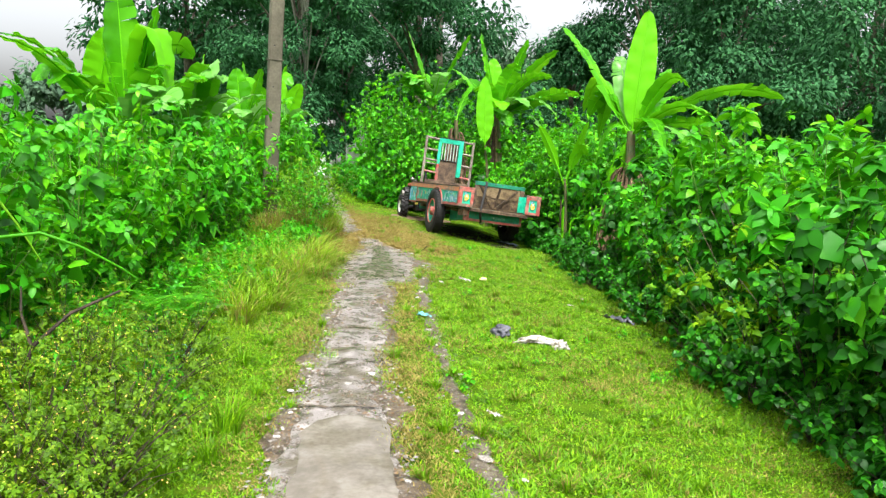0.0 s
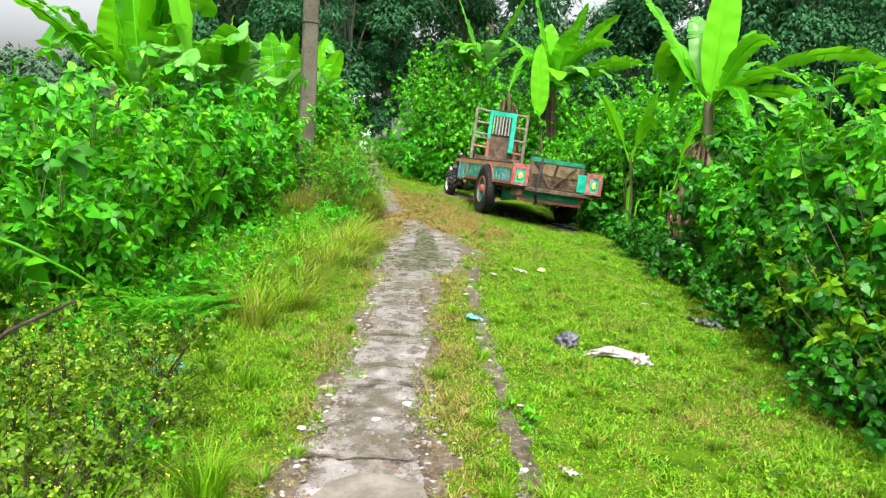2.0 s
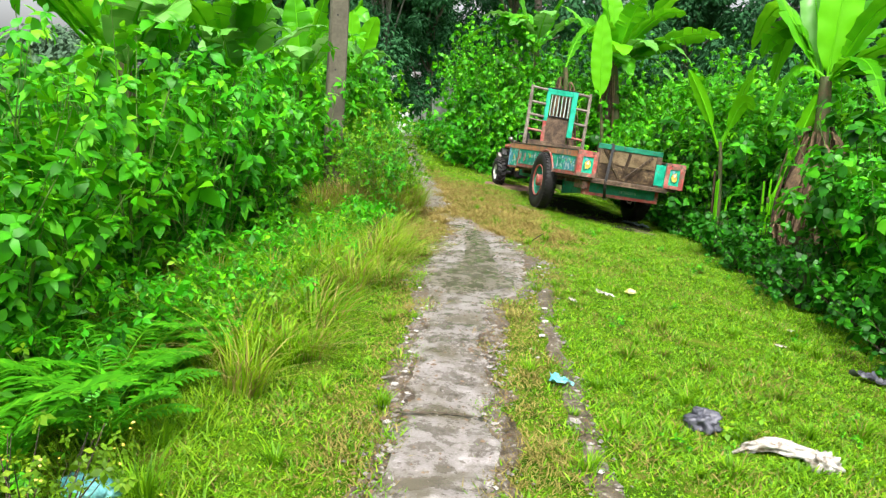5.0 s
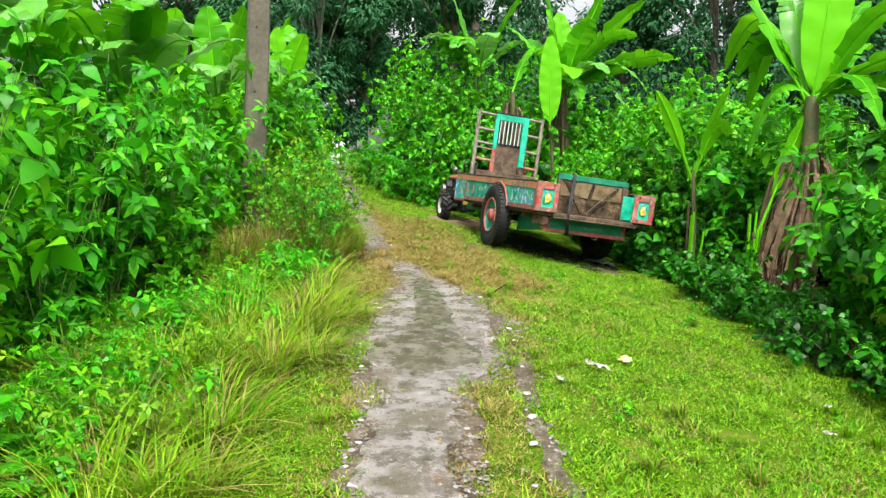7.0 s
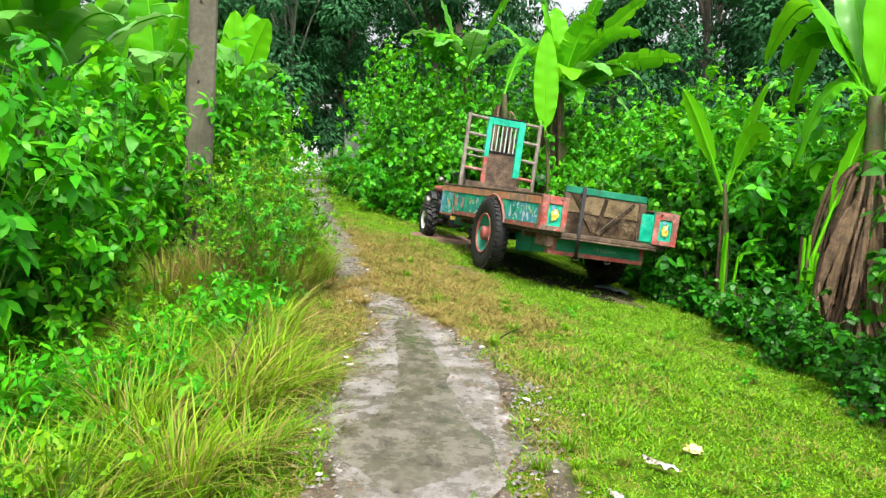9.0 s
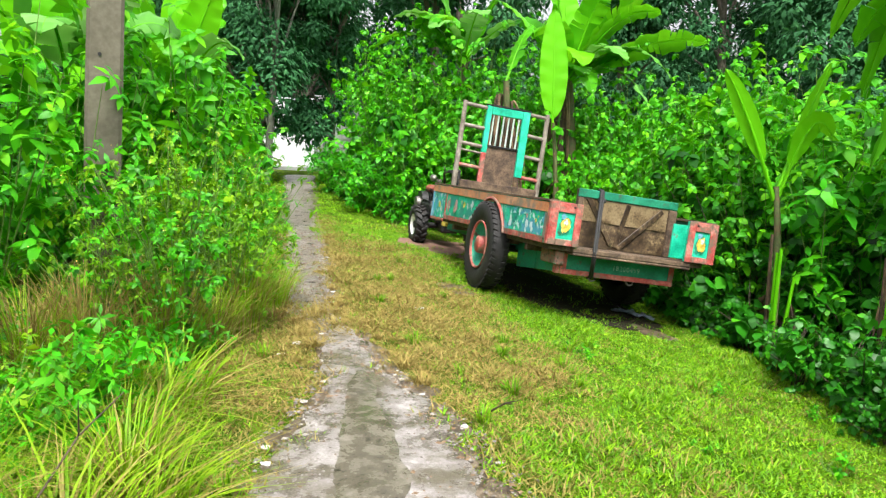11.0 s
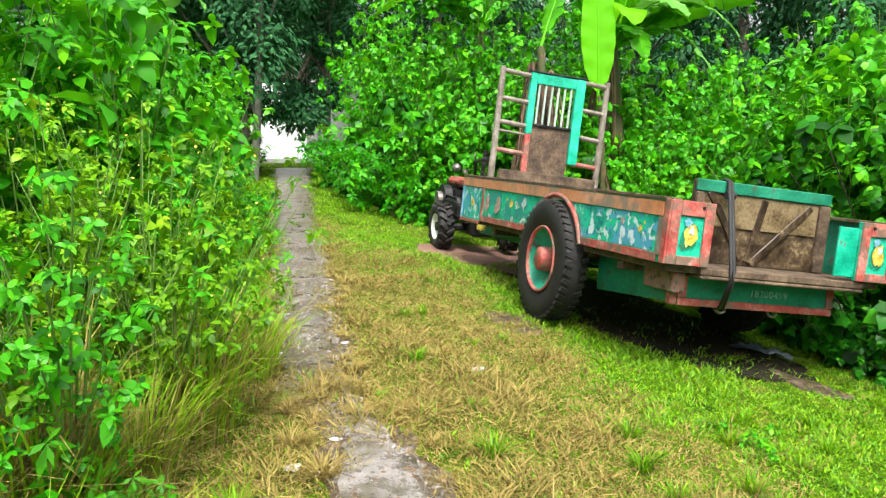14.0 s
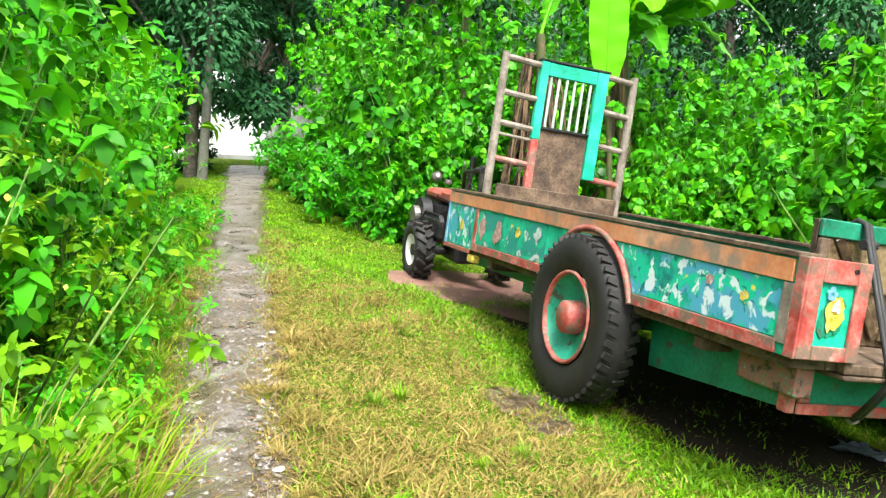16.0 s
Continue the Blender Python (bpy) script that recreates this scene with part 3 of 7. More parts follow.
def utility_pole():
    base = Vector((-2.86, 12.78, float(height(-2.86, 12.78)) - 0.3))
    root = empty("utility_pole", Matrix.Translation(base) @ Matrix.Rotation(radians(2.3), 4, "Y") @ Matrix.Rotation(radians(24), 4, "Z"))
    tagged(root, "grey weathered square concrete utility pole leaning a little", "pole")
    bm = bmesh.new()
    H, a, b = 9.0, 0.116, 0.082
    rings = []
    for k in range(19):
        z = H * k / 18
        s = 1 - 0.03 * k / 18 * 6
        c = 0.02
        ring = [(a * s - c, -b * s), (a * s, -b * s + c), (a * s, b * s - c), (a * s - c, b * s), (-a * s + c, b * s), (-a * s, b * s - c), (-a * s, -b * s + c), (-a * s + c, -b * s)]
        rings.append([bm.verts.new((x + 0.003 * math.sin(3 * z + i), y + 0.003 * math.cos(2 * z + i), z)) for i, (x, y) in enumerate(ring)])
    for p, q in zip(rings, rings[1:]):
        for i in range(8):
            bm.faces.new((p[i], p[(i + 1) % 8], q[(i + 1) % 8], q[i]))
    part("shaft", bm, POLE, root)
    for z in (2.1, 2.75, 3.4):
        part("bolt_hole", rod((-0.03, -0.085, z), (-0.03, -0.06, z), 0.012), BLACK, root)
    part("band", boxed(-0.119, 0.119, -0.087, 0.087, 3.17, 3.19, 0.002), POLE, root, "pale cement band")


utility_pole()


# ---- plants ----
def stem_paths(rng, count, tall, spread, bend=0.5, joints=4, lean=(0, 0)):
    """Stems that leave one root and bow outward."""
    out = []
    for _ in range(count):
        a = rng.uniform(0, 2 * math.pi)
        r = spread * math.sqrt(rng.uniform(0.02, 1))
        h = tall * rng.uniform(0.55, 1.0) * (1 - 0.25 * r / max(spread, 0.01))
        t = np.linspace(0, 1, joints)
        bow = t ** (1 + bend)
        x = (r * math.cos(a)) * bow + 0.15 * r * t + lean[0] * t * t + 0.03 * np.sin(5 * t + a)
        y = (r * math.sin(a)) * bow + lean[1] * t * t + 0.03 * np.cos(4 * t + a)
        out.append(np.stack([x, y, h * t], 1))
    return out


def leaves_on(rng, paths, count, length, shape, low=0.15, ratio=0.5, flat=0.5, jitter=0.05, droop=0.3, whorl=7):
    """Leaves in whorls on short side shoots along the stems, each whorl opening round its shoot and drooping at the rim."""
    shoots = max(1, count // whorl)
    k = rng.integers(0, len(paths), shoots)
    t = low + (1 - low) * rng.uniform(0, 1, shoots) ** 0.75
    t[:min(len(paths), shoots)], k[:min(len(paths), shoots)] = 1.0, np.arange(len(paths))[:shoots]
    P = np.array([[np.interp(tt, np.linspace(0, 1, len(paths[i])), paths[i][:, c]) for c in range(3)] for i, tt in zip(k, t)])
    axis = unit(np.stack([P[:, 0], P[:, 1], np.zeros(shoots)], 1) * 0.9 + rng.normal(0, 0.45, (shoots, 3)) * (1, 1, 0.4) + (0, 0, 0.75))
    P = P + rng.normal(0, jitter * 1.25, P.shape) + axis * 0.35 * length
    a0 = rng.uniform(0, 2 * math.pi, shoots)
    u = unit(np.cross(axis, (0.31, 0.17, 0.94)))
    v = np.cross(axis, u)
    size = length * rng.uniform(0.65, 1.15, shoots) * np.where(rng.uniform(0, 1, shoots) < 0.12, 1.35, 1.0)
    q, j = np.arange(shoots).repeat(whorl), np.tile(np.arange(whorl), shoots)
    n = len(q)
    a = a0[q] + j * 2.4 + rng.normal(0, 0.25, n)
    rise = 1 - j / whorl
    radial = u[q] * np.cos(a)[:, None] + v[q] * np.sin(a)[:, None]
    along = radial + axis[q] * (0.75 - 1.0 * rise - rng.uniform(0, 0.3, n))[:, None] + (0, 0, -1) * (droop * rng.uniform(0.5, 1.6, n))[:, None]
    face = axis[q] * (0.7 + flat) + radial * 0.35 + rng.normal(0, 0.22, (n, 3))
    L = size[q] * (0.6 + 0.6 * rise) * rng.uniform(0.8, 1.15, n)
    base = P[q] + axis[q] * (0.45 * size[q] * (0.5 - rise))[:, None]
    base[:, 2] = np.maximum(base[:, 2], 0.02)
    return scatter(shape, base, along, face, L, L * ratio * rng.uniform(0.85, 1.2, n), rng)


def bush(name, label, category, material, tall, spread, stems, leaves, length, shape, seed, ratio=0.55, bend=0.5, low=0.15, stem_mat=None, thick=0.008, jitter=0.06, droop=0.3, extra=None):
    rng = np.random.default_rng(seed)
    root = empty(name)
    tagged(root, label, category)
    paths = stem_paths(rng, stems, tall, spread, bend)
    tagged(part("stem", tri_mesh("stem", *tubes(paths, [(thick, thick * 0.35)] * len(paths), 3)), stem_mat or STEM, root), kind="stuff")
    tagged(part("foliage", tri_mesh("foliage", *leaves_on(rng, paths, leaves, length, shape, low, ratio, 0.5, jitter, droop)), material, root, smooth=True), kind="stuff")
    if extra:
        extra(root, rng, paths)
    return root


def blossoms(root, rng, paths):
    tips = np.array([p[-1] for p in paths for _ in range(2)]) + rng.normal(0, 0.09, (len(paths) * 2, 3))
    n = len(tips)
    part("flower", tri_mesh("flower", *scatter(SMALL, tips, rng.normal(0, 1, (n, 3)) + (0, 0, 0.4), np.tile((0.2, 0.1, 1.0), (n, 1)), np.full(n, 0.011), np.full(n, 0.010), rng)), FLOWER_YELLOW, root, "small dull yellow flowers")["kind"] = "stuff"


def fern(seed, fronds=15, size=0.75):
    rng = np.random.default_rng(seed)
    root = empty("fern")
    tagged(root, "bright green fern with arching feathered fronds", "fern")
    for i in range(fronds):
        a = 2 * math.pi * i / fronds + rng.uniform(-0.3, 0.3)
        L = size * rng.uniform(0.7, 1.15)
        t = np.linspace(0, 1, 22)
        up = rng.uniform(0.9, 1.6)
        P = np.stack([np.cos(a) * 0.8 * L * t, np.sin(a) * 0.8 * L * t, L * (up * t - (0.15 + 0.45 * up) * t * t)], 1)
        d = unit(np.gradient(P, axis=0))
        s = unit(np.cross(d, (0, 0, 1.0)))
        w = 0.17 * L * np.sin(math.pi * np.clip(t * 0.93 + 0.07, 0, 1)) ** 0.7
        ps, al = np.concatenate([P[2:], P[2:]]), np.concatenate([s[2:] + 0.35 * d[2:], -s[2:] + 0.35 * d[2:]])
        ww = np.concatenate([w[2:], w[2:]]) + 0.01
        pinna = scatter(SMALL, ps, al, np.tile((0, 0, 1.0), (len(ps), 1)) + rng.normal(0, 0.12, (len(ps), 3)), ww * 1.1, np.full(len(ps), 0.045 * L), rng)
        part("frond", tri_mesh("frond", *join_tri([pinna, tubes([P[::3]], [(0.005, 0.002)], 3)])), FERN, root)
    return root


def tuft(name, label, seed, blades, tall, spread, material, width=0.009, dry=0.0):
    rng = np.random.default_rng(seed)
    root = empty(name)
    tagged(root, label, "grass tuft")
    def make(n, top):
        v, f = [], []
        a = rng.uniform(0, 2 * math.pi, n)
        r = 0.3 * spread * np.sqrt(rng.uniform(0, 1, n))
        h = top * rng.uniform(0.45, 1.0, n)
        lean = spread * rng.uniform(0.1, 1.0, n)
        b = a + rng.normal(0, 0.5, n)
        t = np.linspace(0, 1, 5)
        x = r[:, None] * np.cos(a)[:, None] + lean[:, None] * np.cos(b)[:, None] * t ** 2
        y = r[:, None] * np.sin(a)[:, None] + lean[:, None] * np.sin(b)[:, None] * t ** 2
        z = h[:, None] * (t - 0.28 * t ** 3 * rng.uniform(0.3, 1.6, n)[:, None])
        c = np.stack([x, y, z], -1)
        side = np.stack([-np.sin(b), np.cos(b), np.zeros(n)], 1)[:, None]
        w = (width * rng.uniform(0.6, 1.2, n))[:, None, None] * np.array([0.7, 1, 0.85, 0.55, 0.05])[None, :, None]
        v = np.concatenate([c - side * w / 2, c + side * w / 2], 1).reshape(-1, 3)
        q = np.array([(i, i + 5, i + 6) for i in range(4)] + [(i, i + 6, i + 1) for i in range(4)])
        return v, (q[None] + (np.arange(n) * 10)[:, None, None]).reshape(-1, 3)
    tagged(part("blade", tri_mesh("blade", *make(blades, tall)), material, root), kind="stuff")
    if dry:
        part("dry_blade", tri_mesh("dry_blade", *make(int(blades * dry), tall * 0.85)), DRY, root, "straw-coloured dry blades")["kind"] = "stuff"
    return root


def place(source, spots, rng, scale=(0.8, 1.2), group="", sink=0.03):
    """Copies of one of the given plants at every spot, turned and sized by chance; the sources themselves take the first spots."""
    for i, (x, y) in enumerate(spots):
        src = source[i % len(source)]
        s = rng.uniform(*scale)
        m = Matrix.Translation((x, y, float(height(x, y)) - sink)) @ Matrix.Rotation(rng.uniform(0, 6.28), 4, "Z") @ Matrix.Rotation(rng.normal(0, 0.07), 4, "X")
        if i < len(source):
            ob = src
            ob.matrix_basis = m @ Matrix.Scale(s, 4)
        else:
            ob = copy_thing(src, m)
            ob.matrix_basis = m @ Matrix.Scale(s, 4)
        if group:
            ob["group"] = group


def trailer_clear(x, y, margin=0.25):
    dx, dy = x - 0.284, y - 13.968
    u, v = -0.270 * dx + 0.963 * dy, 0.963 * dx + 0.270 * dy
    return not (-0.3 - margin < u < 5.3 and -0.35 - margin < v < 1.72 + margin * 0.3)


def spots(rng, count, y0, y1, x0, x1, gap=0.25, clearing=True):
    """Random spots between two lines x0(y), x1(y), kept apart."""
    out, tries = [], 0
    while len(out) < count and tries < count * 40:
        tries += 1
        y = rng.uniform(y0, y1)
        a, b = x0(y), x1(y)
        x = rng.uniform(a, b)
        if all((x - p) ** 2 + (y - q) ** 2 > gap * gap for p, q in out) and trailer_clear(x, y) and not (clearing and 1.8 < x < 3.35 and 11.0 < y < 13.6) and not (clearing and x < 2.75 and 9.5 < y < 11.1 and x > 0):
            out.append((x, y))
    return out


def lawn_weeds():
    """Small tufts and leaf rosettes in the short grass."""
    rng = np.random.default_rng(17)
    small = [tuft("grass_tuft", "small dark green tuft in the short grass", 191 + i, 55, 0.15, 0.12, GRASS, 0.007, 0.25 * i) for i in range(3)]
    rosette = [bush("herb", "low rosette of small green leaves in the grass", "herb", (VINE, GRASS)[i], 0.08, 0.1, 9, 60, 0.032, SMALL, 195 + i, 0.6, low=0.2, thick=0.002, jitter=0.015) for i in range(2)]
    a = spots(rng, 130, 3.0, 19, lambda y: -0.35 if y < 12 else -1.2, lambda y: 2.1, 0.14) + spots(rng, 30, 4, 17, lambda y: float(path_at(y)[0]) - 0.9, lambda y: float(path_at(y)[0]) - float(path_at(y)[1]) - 0.02, 0.16)
    b = spots(rng, 48, 3.0, 15, lambda y: 0.1, lambda y: 2.2, 0.14)
    keep = lambda p: abs(p[0] - path_at(p[1])[0]) > path_at(p[1])[1] + 0.03
    place(small, [p for p in a if keep(p)], rng, (0.5, 1.1), "tufts in the short grass", 0.005)
    place(rosette, [p for p in b if keep(p)], rng, (0.6, 1.4), "rosettes in the short grass", 0.005)


def line(*pts):
    p = np.array(pts, float)
    return lambda y: float(np.interp(y, p[:, 0], p[:, 1]))


def plant_all():
    lawn_weeds()
    rng = np.random.default_rng(7)
    # edges of the undergrowth, x over y
    left_low = line((0, -1.25), (3, -1.25), (4.5, -1.45), (6, -1.9), (9, -2.2), (12, -2.1), (13, -1.95), (14.5, -2.25), (17, -2.85), (20, -3.5), (25, -4.6), (30, -5.6))
    left_tall = line((0, -2.2), (4, -2.5), (7, -2.75), (11, -2.75), (12.4, -2.85), (13.2, -2.6), (14.5, -2.5), (17, -3.1), (20, -3.7), (30, -5.9))
    right_edge = line((0, 2.75), (5, 2.6), (8, 2.4), (10.5, 2.15), (12, 2.15), (14.3, 2.1), (15.2, 2.0), (17, 1.75), (18.6, 0.9), (19.3, 0.2), (19.9, -1.0), (20.6, -1.9), (22, -2.5), (24, -3.05), (30, -4.1))

    weeds = [bush("weed", "tall broad-leaved green weed in dense undergrowth", "weed", WEED, 2.2, 0.55, 12, 760, 0.122, POINTED, 11 + i, 0.45) for i in range(2)]
    weeds += [bush("weed", "tall leafy light green weed in dense undergrowth", "weed", VINE, 2.1, 0.55, 13, 800, 0.105, OVATE, 21 + i, 0.55) for i in range(3)]
    place(weeds, spots(rng, 150, 1.5, 24, lambda y: left_tall(y) - 2.4, lambda y: left_tall(y) - 0.1, 0.25), rng, (0.85, 1.25), "weeds left of the lane")
    shrubs = [bush("shrub", "round-leaved dark green shrub at the lane's edge", "shrub", SHRUB, 1.8, 0.65, 12, 900, 0.092, ROUND, 31 + i, 0.7, stem_mat=TWIG, droop=0.6) for i in range(3)]
    high = [bush("weed", "tall light green leafy weed above the shrubs", "weed", VINE, 2.3, 0.5, 10, 600, 0.13, OVATE, 151 + i, 0.55) for i in range(2)] + [bush("weed", "tall dark green leafy weed above the shrubs", "weed", WEED, 2.4, 0.5, 9, 520, 0.15, OVATE, 155, 0.5)]
    place(high, spots(rng, 44, 4.5, 16.5, lambda y: right_edge(y) + 0.6, lambda y: right_edge(y) + 2.8, 0.4), rng, (0.95, 1.3), "tall weeds behind the shrubs")
    pale = [bush("shrub", "yellow-green small-leaved shrub among dark ones", "shrub", (VINE, YELLOW)[i], 1.3, 0.5, 12, 520, 0.085, OVATE, 157 + i, 0.55, low=0.1) for i in range(2)]
    place(pale, spots(rng, 20, 5, 11, lambda y: right_edge(y) + 0.1, lambda y: right_edge(y) + 0.9, 0.35), rng, (0.8, 1.2), "shrubs along the lane")
    place(shrubs, spots(rng, 95, 1.0, 15.5, lambda y: right_edge(y) + 0.15, lambda y: right_edge(y) + 2.6, 0.3), rng, (0.8, 1.3), "shrubs along the lane")
    low = [bush("low_shrub", "low green shrub leaning over the grass", "shrub", SHRUB, 0.65, 0.4, 9, 420, 0.066, ROUND, 41 + i, 0.7, stem_mat=TWIG, droop=0.5) for i in range(2)]
    place([bush("weed", "leafy green weed at the edge of the grass", "weed", WEED, 1.75, 0.35, 10, 480, 0.11, OVATE, 189, 0.55)], [(2.65, 9.9), (2.75, 10.3), (2.55, 9.2)], rng, (0.9, 1.1), "tall weeds behind the shrubs")
    place(low, spots(rng, 62, 2.5, 16.0, lambda y: right_edge(y) - 0.15, lambda y: right_edge(y) + 0.35, 0.22, False) + spots(rng, 7, 10, 12.2, lambda y: 2.2, lambda y: 3.3, 0.25, False), rng, (0.6, 1.1), "low shrubs along the lane")
    # Row added along the trailer's far side to block light from beneath it.
    place([bush("low_shrub", "leafy shrub added beside the trailer to darken its underside", "shrub", SHRUB, 0.85, 0.4, 9, 300, 0.11, ROUND, 45, 0.7, stem_mat=TWIG, droop=0.5)],
          [(0.284 + 0.963 * v - 0.27 * u, 13.968 + 0.27 * v + 0.963 * u) for u in (-0.3, 0.1, 0.5, 0.9, 1.3, 1.7, 2.2, 2.7, 3.2) for v in (2.0 + 0.1 * math.sin(7 * u),)], rng, (0.85, 1.25), "shrubs beside the trailer")
    # beyond and behind the trailer
    vines = [bush("vine_mass", "light green vines smothering a bush", "vine", VINE, 2.55, 0.8, 13, 1800, 0.092, OVATE, 51 + i, 0.75, bend=0.2, low=0.03, jitter=0.13, droop=0.7) for i in range(3)]
    place(vines, [p for p in spots(rng, 46, 14.6, 20.5, lambda y: right_edge(y) + 0.3, lambda y: right_edge(y) + 3.2, 0.5) if not (p[0] < 1.6 and 18.4 < p[1] < 19.9)], rng, (0.8, 1.12), "vines behind the trailer")
    tallv = [bush("vine_mass", "tall bush hung with light green vines", "vine", VINE, 4.1, 1.0, 17, 3700, 0.095, OVATE, 61 + i, 0.75, bend=0.1, low=0.02, jitter=0.16, droop=0.7) for i in range(2)]
    place(tallv, [(-1.2, 22.2), (-0.2, 21.6), (-1.9, 23.6), (-0.6, 23.2), (0.7, 22.2), (0.4, 20.9), (-2.5, 25.3), (-1.2, 25), (1.6, 21.6), (2.6, 21.2), (3.2, 16.6), (3.9, 15.7), (4.4, 16.8), (2.9, 18.3), (3.8, 18.0), (2.6, 17.1), (3.3, 19.2), (2.3, 19.6)], rng, (0.85, 1.05), "vine-hung bushes by the power tiller")
    mid = [bush("vine_mass", "bush smothered in vines below the bananas", "vine", VINE, 2.8, 0.85, 13, 2400, 0.09, OVATE, 171, 0.8, bend=0.15, low=0.03, jitter=0.14, droop=0.7)]
    place(mid, [(1.7, 20.7), (2.1, 19.3), (3.0, 18.7), (3.8, 19.6), (2.5, 20.2), (3.4, 17.4), (4.3, 18.2)], rng, (0.85, 1.08), "vines behind the trailer")
    broad = [bush("shrub", "dark shrub with broad heart-shaped leaves", "shrub", SHRUB, 2.0, 0.7, 10, 360, 0.2, ROUND, 175 + i, 0.8, bend=0.2, jitter=0.1, droop=0.9) for i in range(2)]
    place(broad, [(-0.75, 20.9), (-0.1, 20.5), (0.55, 20.5), (-1.35, 21.3), (-1.75, 22.2), (0.2, 21.2), (2.35, 16.6), (2.9, 15.9)], rng, (0.8, 1.1), "broad-leaved shrubs among the vines")
    spire = [bush("weed", "tall upright light green leafy weed", "weed", VINE, 3.0, 0.42, 10, 860, 0.11, OVATE, 181 + i, 0.55, bend=0.3) for i in range(2)]
    place(spire, [(2.75, 15.6), (3.05, 15.1), (3.35, 14.7), (3.5, 15.9), (3.0, 16.4), (4.2, 14.9), (3.9, 12.2), (4.3, 11.2), (4.1, 9.8), (3.6, 8.6), (3.9, 7.4), (3.6, 6.4), (3.3, 6.9), (3.5, 5.7), (3.2, 7.9), (3.15, 8.9), (3.3, 9.8), (2.75, 17.0), (3.1, 17.8), (2.4, 17.9), (3.6, 16.9), (2.1, 18.6), (2.7, 18.9), (2.2, 15.6), (2.4, 15.15), (2.45, 16.2), (2.2, 16.8), (2.6, 15.8)], rng, (0.85, 1.15), "tall weeds beside the bananas")
    place([bush("weed", "very tall leafy green weed beside the bananas", "weed", (VINE, WEED)[i], 3.3, 0.45, 10, 900, 0.12, OVATE, 185 + i, 0.55, bend=0.3, low=0.1) for i in range(2)],
          [(3.35, 15.2), (3.75, 14.4), (3.6, 16.0), (4.1, 15.4), (3.9, 13.6), (4.4, 14.3), (4.6, 13.0), (4.0, 16.8), (4.7, 15.9), (2.75, 20.6), (3.6, 20.2), (4.4, 18.9)], rng, (0.9, 1.15), "tall weeds beside the bananas")
    place([bush("shrub", "dense dark green shrub beside the path", "shrub", WEED, 1.1, 0.6, 10, 520, 0.095, OVATE, 71 + i, 0.5) for i in range(2)],
          spots(rng, 34, 19.6, 30, lambda y: right_edge(y) + 0.05, lambda y: right_edge(y) + 0.9, 0.3), rng, (0.8, 1.2), "shrubs beside the far path")
    thick = [bush("thicket", "dense green thicket behind the lane's edge", "thicket", WEED, 2.3, 1.1, 10, 720, 0.2, OVATE, 131 + i, 0.5, bend=0.1, low=0.1, jitter=0.2) for i in range(2)]
    thick += [bush("thicket", "dense light green thicket behind the lane's edge", "thicket", VINE, 2.2, 1.1, 10, 900, 0.15, OVATE, 141, 0.55, bend=0.1, low=0.1, jitter=0.2)]
    place(thick, spots(rng, 36, 5, 30, lambda y: right_edge(y) + 2.4, lambda y: right_edge(y) + 7.5, 1.0) + spots(rng, 24, 4, 30, lambda y: left_tall(y) - 6.5, lambda y: left_tall(y) - 2.0, 1.0), rng, (0.8, 1.15), "thickets beside the lane")
    # left verge
    yel = [bush("flowering_shrub", "yellowish fine-leaved shrub on the grassy verge", "shrub", OLIVE, 0.75, 0.42, 20, 1700, 0.03, SMALL, 81 + i, 0.55, low=0.05, stem_mat=TWIG, thick=0.005, extra=blossoms) for i in range(3)]
    place(yel, spots(rng, 40, 2.2, 5.2, lambda y: left_low(y) - 0.95, lambda y: left_low(y) - 0.1, 0.2), rng, (0.65, 1.05), "yellowish shrubs on the verge")
    tallyel = [bush("flowering_shrub", "tall yellow-green shrub with small leaves beside the pole", "shrub", YELLOW, 1.45, 0.5, 24, 2900, 0.036, OVATE, 91 + i, 0.55, low=0.05, stem_mat=STEM, thick=0.006, extra=blossoms) for i in range(2)]
    tallyel += [bush("flowering_shrub", "tall green shrub with small leaves beside the pole", "shrub", VINE, 1.5, 0.5, 20, 2500, 0.04, OVATE, 94, 0.5, low=0.05, thick=0.007)]
    place(tallyel, [(-2.25, 12.9), (-2.6, 13.35), (-2.75, 13.9), (-2.8, 13.6), (-2.75, 14.4), (-3.0, 15.0), (-2.55, 14.8), (-2.3, 12.4), (-2.05, 11.95), (-2.35, 11.75), (-2.0, 12.7), (-2.75, 16.4), (-3.1, 15.9), (-3.2, 14.2), (-3.3, 16.8), (-3.5, 15.4), (-3.7, 17.9)], rng, (0.85, 1.1), "shrubs beside the pole")
    leafy = [bush("weed", "light green leafy climber over the verge shrubs", "weed", VINE, 1.95, 0.55, 14, 1400, 0.085, OVATE, 97, 0.6, low=0.03, jitter=0.1, droop=0.6)]
    place(leafy, [(-2.85, 14.3), (-2.95, 14.9), (-2.75, 15.2), (-3.05, 15.6), (-3.2, 16.3), (-2.9, 16.1), (-3.3, 17.0), (-3.45, 17.7), (-3.4, 14.6), (-3.6, 15.6)], rng, (0.85, 1.15), "climbers over the verge shrubs")
    brightlow = [bush("herb", "low yellow-green leafy herb beside the lane", "herb", (YELLOW, VINE)[i], 0.5, 0.35, 11, 560, (0.05, 0.06)[i], OVATE, 98 + i, 0.5, low=0.05, thick=0.004) for i in range(2)]
